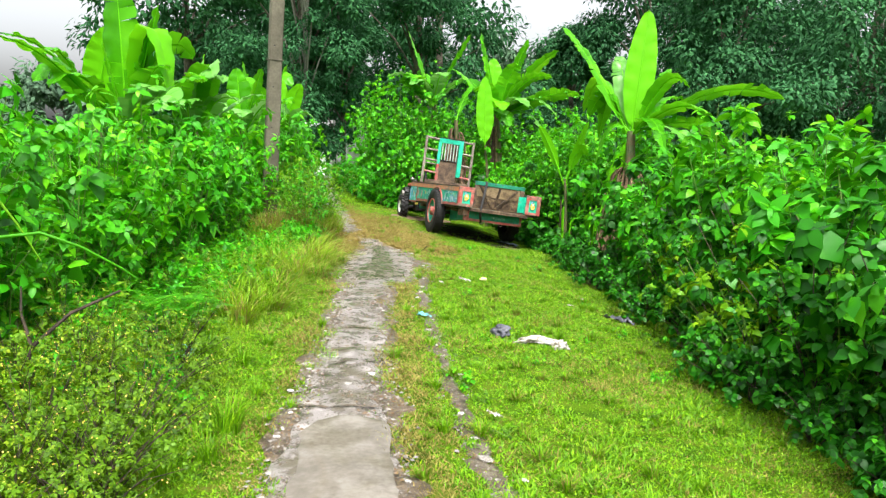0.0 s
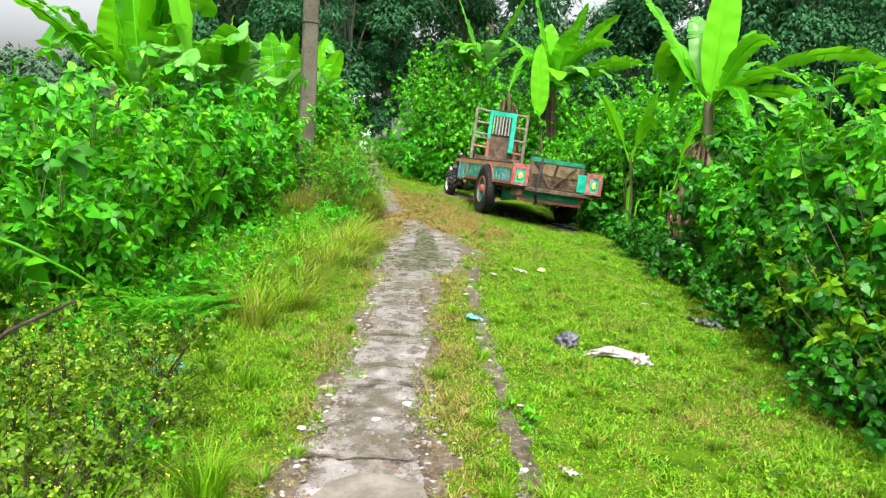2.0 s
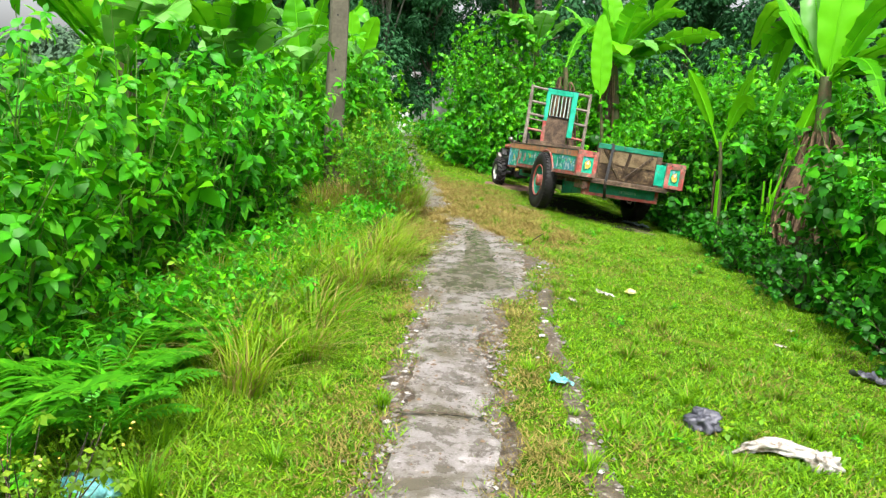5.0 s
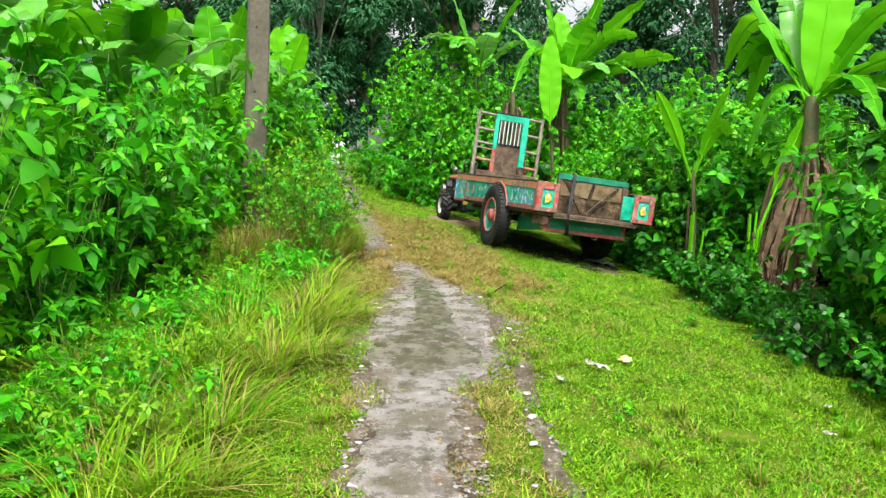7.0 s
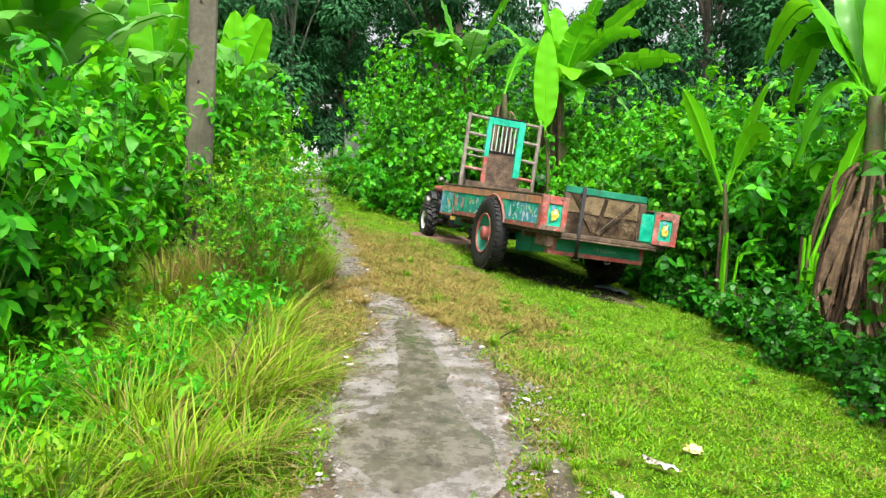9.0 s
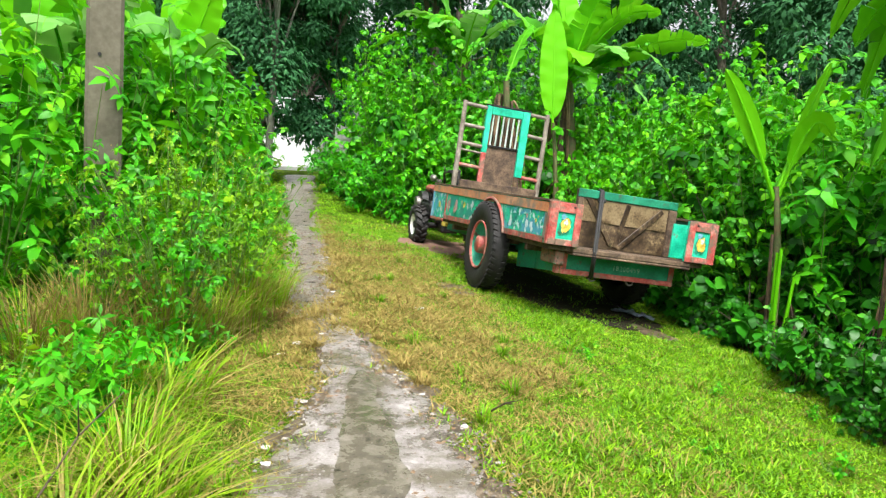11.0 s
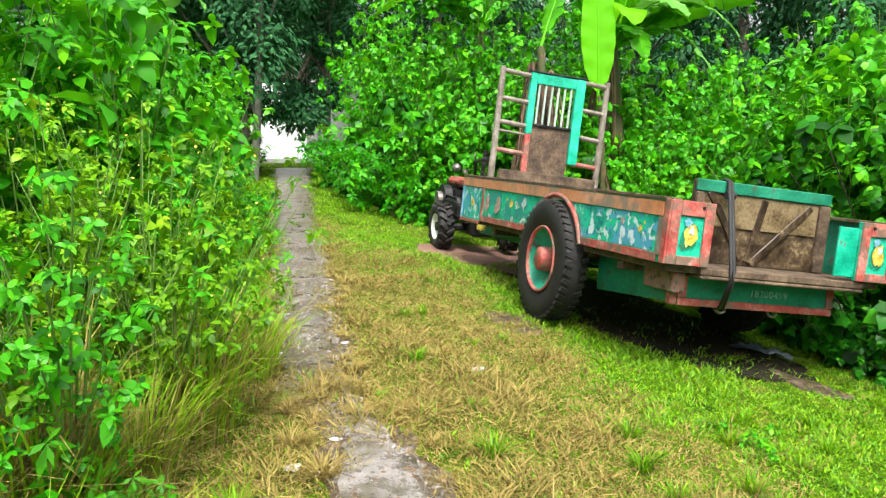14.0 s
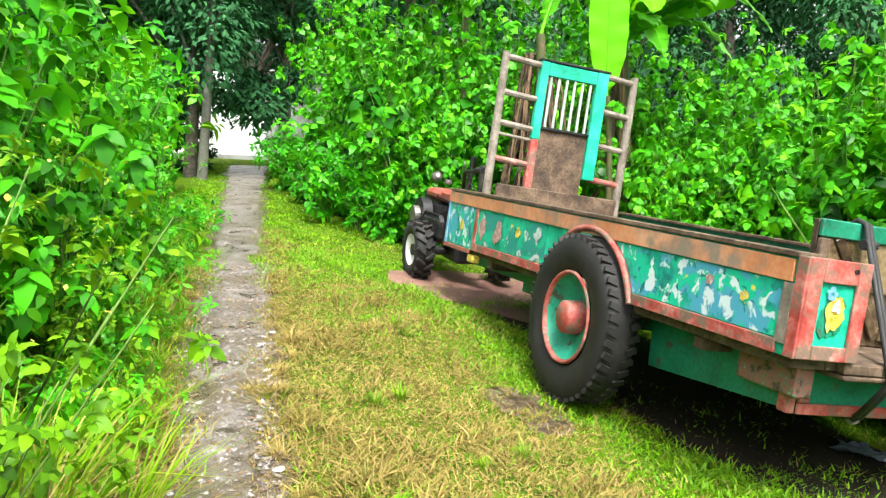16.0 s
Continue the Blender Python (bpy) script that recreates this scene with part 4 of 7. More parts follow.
    place(brightlow, [(-2.15, 13.2), (-2.3, 13.5), (-2.05, 13.55), (-2.45, 13.75), (-2.2, 13.85), (-2.4, 14.1), (-2.6, 14.2), (-2.15, 14.15), (-2.55, 14.55), (-2.35, 14.5), (-2.65, 15.0), (-2.5, 14.95), (-2.6, 15.5), (-2.75, 15.8)], rng, (0.7, 1.15), "herbs on the verge")
    place([fern(101, 15, 0.72), fern(102, 13, 0.55)], [(-2.15, 6.05), (-2.35, 6.5), (-2.3, 5.6), (-2.5, 5.0), (-2.6, 4.4)], rng, (0.8, 1.1), "ferns on the verge")
    place([fern(103, 16, 0.42), fern(104, 13, 0.36)], [(-2.4, 7.6), (-2.45, 8.3), (-2.3, 9.0), (-2.5, 9.4), (-2.2, 7.05), (-2.15, 6.7), (-2.45, 7.1), (-2.25, 8.0), (-2.6, 8.7), (-2.1, 7.5), (-2.65, 7.8)], rng, (0.8, 1.15), "ferns on the verge")
    herbs = [bush("herb", "low bright green herb on the verge", "herb", (FERN, WEED, VINE, YELLOW)[i], 0.5, 0.35, 12, 640, (0.06, 0.065, 0.05, 0.042)[i], SMALL, 161 + i, (0.3, 0.42, 0.5, 0.45)[i], low=0.05, thick=0.005) for i in range(4)]
    place(herbs, [p for p in spots(rng, 92, 4.2, 12.2, lambda y: left_tall(y) - 0.1, lambda y: left_low(y) + 0.12, 0.2) if not (-2.15 < p[0] < -1.4 and 4.6 < p[1] < 5.85) and not (-2.5 < p[0] < -1.75 and 5.4 < p[1] < 7.3)] + spots(rng, 26, 13.5, 20, lambda y: left_low(y) - 0.35, lambda y: left_low(y) + 0.15, 0.2) + spots(rng, 14, 1.8, 4.2, lambda y: left_tall(y), lambda y: left_low(y) - 0.5, 0.25), rng, (0.55, 1.15), "herbs on the verge")
    tall = [tuft("grass_tuft", "tall tuft of green grass with straw-coloured blades", 111 + i, 110, 0.6, 0.45, TALL, 0.01, 0.5) for i in range(3)]
    place(tall, [(-2.05, 12.1), (-2.3, 11.7), (-1.95, 12.7), (-2.15, 13.0), (-2.5, 12.0), (-2.6, 11.4), (-1.85, 13.5), (-2.05, 14.2), (-1.75, 9.6), (-1.95, 9.2), (-2.1, 9.9), (-1.7, 10.4), (-2.3, 10.4), (-1.9, 10.9), (-1.65, 8.8), (-2.2, 8.6)] + spots(rng, 14, 6.6, 11.6, lambda y: left_low(y) - 0.6, lambda y: left_low(y) + 0.25, 0.22)
          + spots(rng, 12, 14, 20, lambda y: left_low(y) - 0.2, lambda y: left_low(y) + 0.15, 0.3), rng, (0.5, 0.95), "tall grass on the verge", 0.01)
    place([tuft("grass_tuft", "tall half-dry grass tuft at the foot of the pole", 118, 120, 0.85, 0.5, TALL, 0.009, 1.3)], [(-2.2, 11.55), (-2.45, 11.8), (-2.05, 11.85), (-2.6, 11.4), (-2.35, 12.2), (-1.95, 12.3), (-2.7, 12.0), (-1.9, 12.75), (-2.0, 13.2)], rng, (0.7, 1.1), "half-dry grass by the pole", 0.01)
    place([tuft("grass_tuft", "arching clump of long yellow-green grass on the verge", 125 + i, 130, 0.46, 0.66, (TALL, GRASS)[i % 2], 0.0105, 0.7) for i in range(3)],
          [(-1.75, 9.0), (-1.95, 9.5), (-1.7, 9.9), (-2.05, 10.2), (-1.8, 10.6), (-1.55, 10.2), (-2.2, 9.7), (-2.3, 10.7), (-1.95, 8.4), (-2.2, 8.0), (-1.7, 8.0), (-1.85, 11.2), (-2.1, 11.1), (-1.5, 9.2), (-1.6, 7.4), (-1.95, 7.3)], rng, (0.65, 1.05), "long grass on the verge", 0.01)
    place([tuft("grass_tuft", "low tangled brown grass beside the path", 128 + i, 70, 0.11, 0.13, STRAW, 0.005, 0.5) for i in range(3)],
          [(x, y) for y in np.arange(11.8, 17.2, 0.3) for x in (float(path_at(y)[0]) + float(path_at(y)[1]) + rng.uniform(0.03, 0.15), float(path_at(y)[0]) - float(path_at(y)[1]) - rng.uniform(0.03, 0.2))] + [(-1.45 + rng.normal(0, 0.15), 13.2 + rng.normal(0, 0.2)) for _ in range(14)], rng, (0.6, 1.2), "brown grass beside the path", 0.01)
    place([tuft("grass_tuft", "stand of tall brown dry grass stems", 138, 190, 0.95, 0.45, STRAW, 0.009, 0.3)],
          [(-2.35, 11.5), (-2.2, 11.7), (-2.5, 11.6), (-2.1, 11.95), (-2.65, 11.55), (-2.4, 11.9), (-2.6, 11.85)], rng, (0.7, 1.0), "half-dry grass by the pole", 0.01)
    place([tuft("grass_tuft", "bright green grass clump at the lane's edge", 121 + i, 90, 0.4, 0.3, GRASS, 0.009) for i in range(2)],
          [(-1.3, 3.5), (-1.45, 3.8), (-1.6, 3.3), (-1.15, 3.75), (-1.75, 3.6)] + spots(rng, 20, 4, 11.5, lambda y: left_low(y) - 0.5, lambda y: left_low(y) + 0.4, 0.25), rng, (0.5, 1.0), "grass clumps on the verge", 0.01)


plant_all()


# ---- bananas ----
def blade_leaf(name, parent, base, tip, arch, width, material, rng, tears=5, roll=0.0, label="", fold=0.25, stalk=0.14):
    """One banana leaf from base to tip: bowed midrib, two ribbed torn halves."""
    base, tip = np.array(base, float), np.array(tip, float)
    span = np.linalg.norm(tip - base)
    n = 26
    t = np.linspace(0, 1, n)
    P = base + (tip - base) * t[:, None] + np.array([0, 0, 1.0]) * (arch * span * 4 * t * (1 - t) * (0.75 + 0.5 * t))[:, None]
    d = unit(np.gradient(P, axis=0))
    flat = tip - base
    hor = np.array([flat[1], -flat[0], 0.0])
    if np.linalg.norm(hor) < 0.12 * span:
        hor = np.array([1.0, 0.1, 0])
    s = unit(np.cross(d, np.cross(hor / np.linalg.norm(hor), d)))
    nrm = np.cross(s, d)
    c, sn = math.cos(roll), math.sin(roll)
    s, nrm = s * c + nrm * sn, nrm * c - s * sn
    w = width * 0.5 * np.clip(np.sin(math.pi * np.clip((t - stalk) / (1 - stalk), 0, 1) ** 0.8), 0, 1) ** 0.55
    pieces = []
    for side in (-1, 1):
        cuts = sorted(rng.choice(np.arange(int(n * stalk) + 2, n - 3), tears, replace=False)) if tears else []
        segs = [a for a in zip([int(n * stalk)] + list(cuts), list(cuts) + [n - 1])]
        for a, b in segs:
            if b - a < 1:
                continue
            drop = rng.uniform(0.0, 0.5) if tears else 0.1
            shrink = rng.uniform(0.86, 1.04) if tears else 1.0
            V = []
            idx = np.arange(a, b + 1)
            for q in (0.0, 0.4, 0.75, 1.0):
                gap = 0.012 * width * q if tears else 0
                sh = np.zeros(len(idx))
                sh[0], sh[-1] = gap, -gap
                ww = (w[idx] * q * shrink)[:, None]
                wave = (0.035 * width * q * np.sin(idx * 1.9 + side))[:, None]
                V.append(P[idx] + side * s[idx] * ww + nrm[idx] * (fold * ww * (1 - 0.5 * q) - drop * ww * q * 0.7 + wave) + d[idx] * sh[:, None] + d[idx] * (0.12 * ww))
            V = np.stack(V, 1).reshape(-1, 3)
            F = []
            for i in range(len(idx) - 1):
                for j in range(3):
                    k = i * 4 + j
                    F += [(k, k + 4, k + 5), (k, k + 5, k + 1)]
            pieces.append((V, np.array(F)))
    leaf = part(name, tri_mesh(name, *join_tri(pieces)), material, parent, label, smooth=True)
    part("midrib", tri_mesh("midrib", *tubes([P - nrm * 0.004], [(0.022 * min(1, span), 0.004)], 5)), DEAD if material is DEAD else BANANA_NEW, leaf)
    return leaf


def banana(label, base, crown, leaves, seed, thick=0.11, dead=0, stalk=0.14, group="", extra=0, skirt=None, stalks=0, logs=0):
    """A banana plant: leaning false trunk with sheaths, leaves to given tips, dead leaves hung round the foot. Tips are given in metres from the crown."""
    rng = np.random.default_rng(seed)
    x, y = base
    zb = float(height(x, y)) - 0.05
    root = empty("banana_plant", Matrix.Translation((x, y, zb)))
    tagged(root, label, "banana plant", group)
    C = np.array(crown) - (x, y, zb)
    t = np.linspace(0, 1, 8)
    trunk = C * t[:, None] + np.stack([0.05 * np.sin(3 * t), 0 * t, 0 * t], 1)
    part("trunk", tri_mesh("trunk", *tubes([trunk], [(thick, thick * 0.5)], 12)), PSEUDO, root, smooth=True)
    leaves = list(leaves)
    for _ in range(extra):
        a, ln, up = rng.uniform(0, 6.28), rng.uniform(0.8, 1.35), rng.uniform(-0.2, 0.9)
        leaves.append(((ln * math.cos(a) * 0.8, ln * math.sin(a) * 0.8, up), rng.uniform(0.15, 0.42), rng.uniform(0.4, 0.55), "g" if rng.uniform() < 0.75 else "p", rng.uniform(-0.9, 0.9)))
    for tip, arch, width, kind, roll in leaves:
        mat = {"n": BANANA_NEW, "p": BANANA_SHEEN, "g": BANANA}[kind]
        start = C - np.array((0, 0, rng.uniform(0.0, 0.25)))
        blade_leaf("leaf", root, start, C + np.array(tip), arch, width, mat, rng, 0 if kind == "n" else int(rng.integers(3, 8)), roll, {"n": "fresh yellow-green leaf", "p": "leaf with a pale sheen put into its colour", "g": ""}[kind], 0.25, stalk)
    for k in range(dead):
        a = rng.uniform(0, 6.28)
        h = rng.uniform(*skirt[:2]) if skirt else C[2] * rng.uniform(0.45, 0.95)
        p = trunk[min(7, int(8 * h / C[2]))] * (1, 1, 0) + (0, 0, h)
        r = rng.uniform(0.1, 0.45)
        if skirt:
            p, r = p + np.array([math.cos(a), math.sin(a), 0]) * 0.13, skirt[2] * rng.uniform(0.15, 1.0)
        tipd = p + np.array([math.cos(a) * r, math.sin(a) * r, -h * rng.uniform(0.5, 0.97)])
        blade_leaf("dead_leaf", root, p, tipd, rng.uniform(-0.1, 0.3), rng.uniform(0.08, 0.22) * (0.62 if skirt else 1), DEAD, rng, 4, rng.uniform(-1.5, 1.5), "dry brown hanging leaf", 0.5, 0.1)
    for k in range(logs):
        a, r = -1.2 + 0.5 * k + rng.uniform(-0.2, 0.2), rng.uniform(0.35, 0.6)
        pts = [(0.1 * math.cos(a), 0.1 * math.sin(a), rng.uniform(0.45, 0.8)), (0.7 * r * math.cos(a), 0.7 * r * math.sin(a), 0.35), (r * math.cos(a), r * math.sin(a), 0.06)]
        part("broken_stalk", tri_mesh("broken_stalk", *tubes([pts], [(0.045, 0.03)], 8)), DEAD, root, "broken dry leaf stalk", smooth=True)
    for k in range(stalks):
        a, r, h = rng.uniform(0, 6.28), rng.uniform(0.03, 0.1), rng.uniform(0.75, 1.15)
        pts = [(r * math.cos(a), r * math.sin(a), 0), (1.2 * r * math.cos(a), 1.2 * r * math.sin(a), h * 0.5), (r * math.cos(a) * 1.6, r * math.sin(a) * 1.6, h)]
        part("stalk", tri_mesh("stalk", *tubes([pts], [(0.022, 0.013)], 7)), BANANA_NEW if k % 3 else DEAD, root, "cut yellow-green leaf stalk" if k % 3 else "dry brown leaf stalk", smooth=True)
    return root


def bananas():
    G = "bananas beside the lane"
    banana("large banana plant with torn green leaves and a dry brown skirt", (2.95, 12.75), (3.13, 13.15, 1.95),
           [((0.22, 0.1, 2.0), 0.02, 0.5, "n", 0.2), ((-1.15, 0.5, 1.75), 0.08, 0.36, "g", 0.3), ((-0.65, 0.9, 0.35), 0.6, 0.42, "g", -0.3), ((-0.35, 0.9, -0.1), 0.9, 0.5, "g", 0.0), ((-0.6, 0.6, 0.25), 0.55, 0.45, "g", -0.4),
            ((2.6, 0.15, 0.6), 0.14, 0.42, "g", 0.5), ((1.7, -0.5, -0.5), 0.24, 0.45, "g", 0.5), ((1.0, -0.75, -0.45), 0.25, 0.42, "p", 0.0), ((0.75, 0.5, 1.1), 0.1, 0.38, "g", 0.0), ((-0.15, 0.6, 1.3), 0.12, 0.4, "p", 0.3),
            ((0.35, -0.85, -0.35), 0.45, 0.4, "g", 0.0), ((1.2, -0.9, 0.1), 0.25, 0.42, "g", 0.2), ((1.0, 0.9, 0.6), 0.15, 0.4, "g", 0.1), ((0.75, -0.6, 0.7), 0.35, 0.4, "g", 0.3), ((-0.55, 0.3, -0.7), 0.5, 0.36, "g", 0.4)], 201, 0.14, 120, group=G, skirt=(0.5, 1.9, 0.42), logs=6)
    banana("young banana shoot with one broad yellow-green leaf among cut stalks", (2.5, 12.85), (2.55, 12.95, 0.5), [((0.53, 0.18, 1.27), 0.0, 0.29, "n", 1.25)], 210, 0.04, 8, stalk=0.42, group=G, skirt=(0.4, 0.8, 0.15), stalks=9)
    banana("slim young banana plant with yellow-green leaves", (2.2, 14.0), (2.22, 14.2, 1.1), [((0.42, 0.1, 1.05), 0.04, 0.16, "n", 1.2), ((-0.5, 0.0, 0.95), 0.06, 0.17, "n", -1.1), ((0.38, -0.1, 0.42), 0.45, 0.24, "n", 0.9)], 202, 0.045, 6, stalk=0.25, group=G, skirt=(0.3, 0.7, 0.15), stalks=5)
    banana("banana plant with a pendant pale leaf behind the trailer", (1.5, 20.4), (1.35, 20.5, 2.55),
           [((-0.45, 0, 2.0), 0.02, 0.5, "g", 0.3), ((1.55, 0, 1.6), 0.06, 0.6, "g", 0.5), ((2.1, -0.45, 0.45), 0.12, 0.6, "g", 0.5), ((0.5, -0.3, 1.2), 0.15, 0.7, "g", 0.6), ((-0.6, -0.5, 0.5), 0.35, 0.6, "g", -0.4), ((1.4, -0.2, 0.9), 0.2, 0.6, "g", 0.4), ((-1.2, 0.2, 1.1), 0.12, 0.6, "g", 0.0),
            ((0.8, 0.1, 1.9), 0.02, 0.5, "g", 0.8), ((0.9, -0.5, 0.1), 0.25, 0.6, "g", 0.0), ((0.1, -0.9, 0.0), 0.3, 0.55, "n", 0.2), ((0.75, -0.9, 0.1), 0.3, 0.55, "p", 0.0), ((1.5, -0.6, -0.1), 0.3, 0.5, "p", 0.0), ((0.3, -0.7, -0.4), 0.35, 0.5, "g", 0), ((1.2, -0.5, -0.5), 0.3, 0.5, "p", 0.0), ((-0.1, 0.2, 1.4), 0.02, 0.5, "n", 0.4)], 203, 0.13, 10, group=G, extra=4)
    banana("young banana shoot with an upright bright leaf", (1.15, 19.75), (1.05, 19.7, 1.7), [((-0.05, 0.1, 1.7), 0.0, 0.44, "n", 0.0)], 211, 0.05, 2, stalk=0.1, group=G)
    banana("old banana stump with a bundle of dry brown leaves", (0.34, 19.7), (0.3, 19.68, 2.3), [((0.4, 0.5, 0.9), 0.1, 0.36, "g", 0.3)], 214, 0.09, 34, group=G, skirt=(1.6, 2.4, 0.3))
    banana("banana plant with broad pale leaves above the vines", (-0.3, 22.3), (-0.3, 22.3, 2.9),
           [((-0.75, 0, 1.9), 0.03, 0.45, "g", 0.2), ((1.0, -0.1, 1.85), 0.05, 0.5, "g", 0.2), ((-1.3, -0.3, 0.6), 0.25, 0.6, "p", 0.0), ((1.2, -0.5, 0.5), 0.2, 0.55, "p", 0.0), ((-0.6, -0.9, 0.35), 0.3, 0.55, "p", 0.1), ((0.3, -0.9, 0.6), 0.3, 0.5, "p", 0.0),
            ((-1.7, 0.2, 0.1), 0.25, 0.5, "g", 0)], 204, 0.12, 5, group=G, extra=6)
    L = "banana plants in the undergrowth"
    banana("banana plant with upright yellow-green leaves", (-3.9, 9.9), (-3.85, 9.6, 1.75), [((-0.25, -0.1, 1.0), 0.02, 0.42, "n", 0.0), ((0.62, -0.2, 0.25), 1.4, 0.5, "n", 0.0), ((-0.1, 0, 1.85), 0.02, 0.55, "g", 0.4), ((0.4, 0, 1.45), 0.05, 0.4, "g", 0.1), ((-1.2, -0.6, 1.0), 0.15, 0.5, "g", 0.0),
           ((-0.9, -1.2, 0.9), 0.12, 0.5, "g", 0.2), ((0.6, -0.6, 0.4), 0.25, 0.5, "p", 0), ((-0.5, -0.9, 0.4), 0.3, 0.45, "g", 0), ((0.8, 0.5, 0.6), 0.2, 0.5, "g", 0)], 205, 0.11, 3, group=L, extra=5)
    banana("banana plant with one fresh upright leaf", (-4.0, 12.3), (-3.95, 12.3, 1.75), [((0.2, 0.1, 1.2), 0.02, 0.36, "n", 0.0), ((-0.5, -0.2, 0.75), 0.1, 0.5, "g", 0.0), ((0.85, -0.3, 0.45), 0.25, 0.45, "p", 0.1), ((0.2, -0.9, 0.35), 0.25, 0.5, "p", 0.0), ((1.1, 0.3, 0.6), 0.15, 0.4, "p", 0.0),
           ((-0.4, -0.3, -0.3), 0.5, 0.45, "g", 0.0)], 206, 0.1, 4, group=L, extra=5)
    banana("banana plant with short broad green leaves", (-3.6, 14.0), (-3.55, 13.9, 1.8), [((-0.1, 0, 1.1), 0.02, 0.45, "g", 0.0), ((0.35, 0, 1.1), 0.05, 0.42, "g", 0.2), ((0.8, -0.5, 0.5), 0.2, 0.4, "p", 0.0), ((-0.7, -0.4, 0.5), 0.2, 0.45, "g", 0.0), ((0.2, -0.8, 0.2), 0.3, 0.4, "p", 0.0)], 207, 0.1, 3, group=L, extra=4)
    banana("banana plant with hanging torn leaves", (-4.3, 18.0), (-4.25, 17.9, 2.0), [((0.7, 0, 1.35), 0.03, 0.5, "g", 0.2), ((0.15, -0.4, 0.6), 0.2, 0.45, "n", 0.0), ((0.35, -0.4, -0.3), 0.6, 0.5, "n", 0.0), ((-0.9, -0.5, 0.5), 0.2, 0.5, "g", 0.0), ((0.9, -0.4, 0.1), 0.25, 0.4, "p", 0.0), ((-0.3, 0, 1.4), 0.03, 0.5, "g", 0)], 208, 0.11, 3, group=L, extra=5)
    banana("young banana plant with fresh upright leaves behind the pole", (-3.25, 15.4), (-3.2, 15.3, 1.7), [((0.05, 0, 1.15), 0.02, 0.34, "n", 0.0), ((0.45, -0.1, 1.05), 0.06, 0.36, "n", 0.9), ((-0.35, -0.2, 1.0), 0.08, 0.4, "g", -0.6), ((0.75, -0.3, 0.35), 0.35, 0.36, "p", 0.3), ((-0.6, -0.5, 0.4), 0.3, 0.4, "p", 0.2), ((0.2, -0.7, 0.3), 0.4, 0.36, "g", 0.0)], 221, 0.08, 5, group=L)
    banana("banana plant with pale arching leaves", (-5.3, 13.3), (-5.1, 13.0, 1.9), [((0.6, -0.3, 0.9), 0.1, 0.5, "g", 0.0), ((-0.6, -0.3, 0.9), 0.1, 0.5, "g", 0.0), ((0.2, -0.9, 0.3), 0.3, 0.5, "g", 0.0), ((0.1, 0, 1.2), 0.03, 0.5, "n", 0.0)], 209, 0.11, 2, group=L, extra=5)
    banana("banana plant with drooping leaves above the weeds", (-4.9, 11.0), (-4.8, 10.9, 2.0), [((0.3, -0.2, 1.1), 0.05, 0.5, "n", 0.4), ((0.9, -0.3, 0.2), 0.35, 0.5, "g", -0.5)], 212, 0.11, 2, group=L, extra=5)
    banana("banana plant with drooping leaves above the weeds", (-5.0, 15.8), (-4.9, 15.7, 1.9), [((0.3, -0.2, 1.2), 0.05, 0.5, "n", 0.4), ((0.9, -0.3, 0.2), 0.35, 0.5, "p", -0.5)], 213, 0.11, 2, group=L, extra=5)


bananas()


# ---- trees ----
def tree(label, spot, tall, crown_r, crown_low, material, seed, leaves=9000, leaf=0.2, trunk_r=0.2, lumps=26, flat=1.0, group="trees behind the lane", bark=None):
    rng = np.random.default_rng(seed)
    x, y = spot
    zb = float(height(x, y)) - 0.1
    root = empty("tree", Matrix.Translation((x, y, zb)))
    tagged(root, label, "tree", group)
    outline = SMALL
    t = np.linspace(0, 1, 7)
    trunk = np.stack([0.25 * np.sin(2 * t + seed), 0.2 * np.sin(3 * t), tall * 0.85 * t], 1)
    paths, radii = [trunk], [(trunk_r, trunk_r * 0.25)]
    centres = []
    for _ in range(lumps):
        a = rng.uniform(0, 6.28)
        h = rng.uniform(crown_low, tall)
        q = (h - crown_low) / (tall - crown_low)
        r = crown_r * (0.35 + 0.65 * math.sin(math.pi * min(1, 0.18 + 0.75 * q))) * rng.uniform(0.25, 1.0)
        centres.append((r * math.cos(a), r * math.sin(a) * flat, h))
    centres = np.array(centres)
    for c in centres[:14]:
        s = trunk[min(6, max(1, int(6 * c[2] / tall * 0.8)))]
        m = (s + c) / 2 + (0, 0, 0.1 * crown_r)
        paths.append(np.array([s, m, c])), radii.append((trunk_r * 0.35, 0.02))
    part("trunk", tri_mesh("trunk", *tubes(paths, radii, 7)), bark or BARK, root, smooth=True)
    k = rng.integers(0, lumps, leaves)
    size = rng.uniform(0.16, 0.36, lumps)[k] * crown_r
    d = unit(rng.normal(0, 1, (leaves, 3)))
    rad = size * rng.uniform(0.35, 1.0, leaves) ** 0.5
    P = centres[k] + d * rad[:, None] * (1, 1, 0.75) + rng.normal(0, 0.08 * crown_r / 3, (leaves, 3))
    P[:, 2] = np.maximum(P[:, 2], 0.15)
    al = d * (1, 1, 0.3) + rng.normal(0, 0.5, (leaves, 3)) + (0, 0, -0.7)
    L = leaf * rng.uniform(0.6, 1.4, leaves)
    part("crown", tri_mesh("crown", *scatter(outline, P, al, d + (0, 0, 0.6), L, L * 0.42, rng)), material, root)["kind"] = "stuff"
    return root


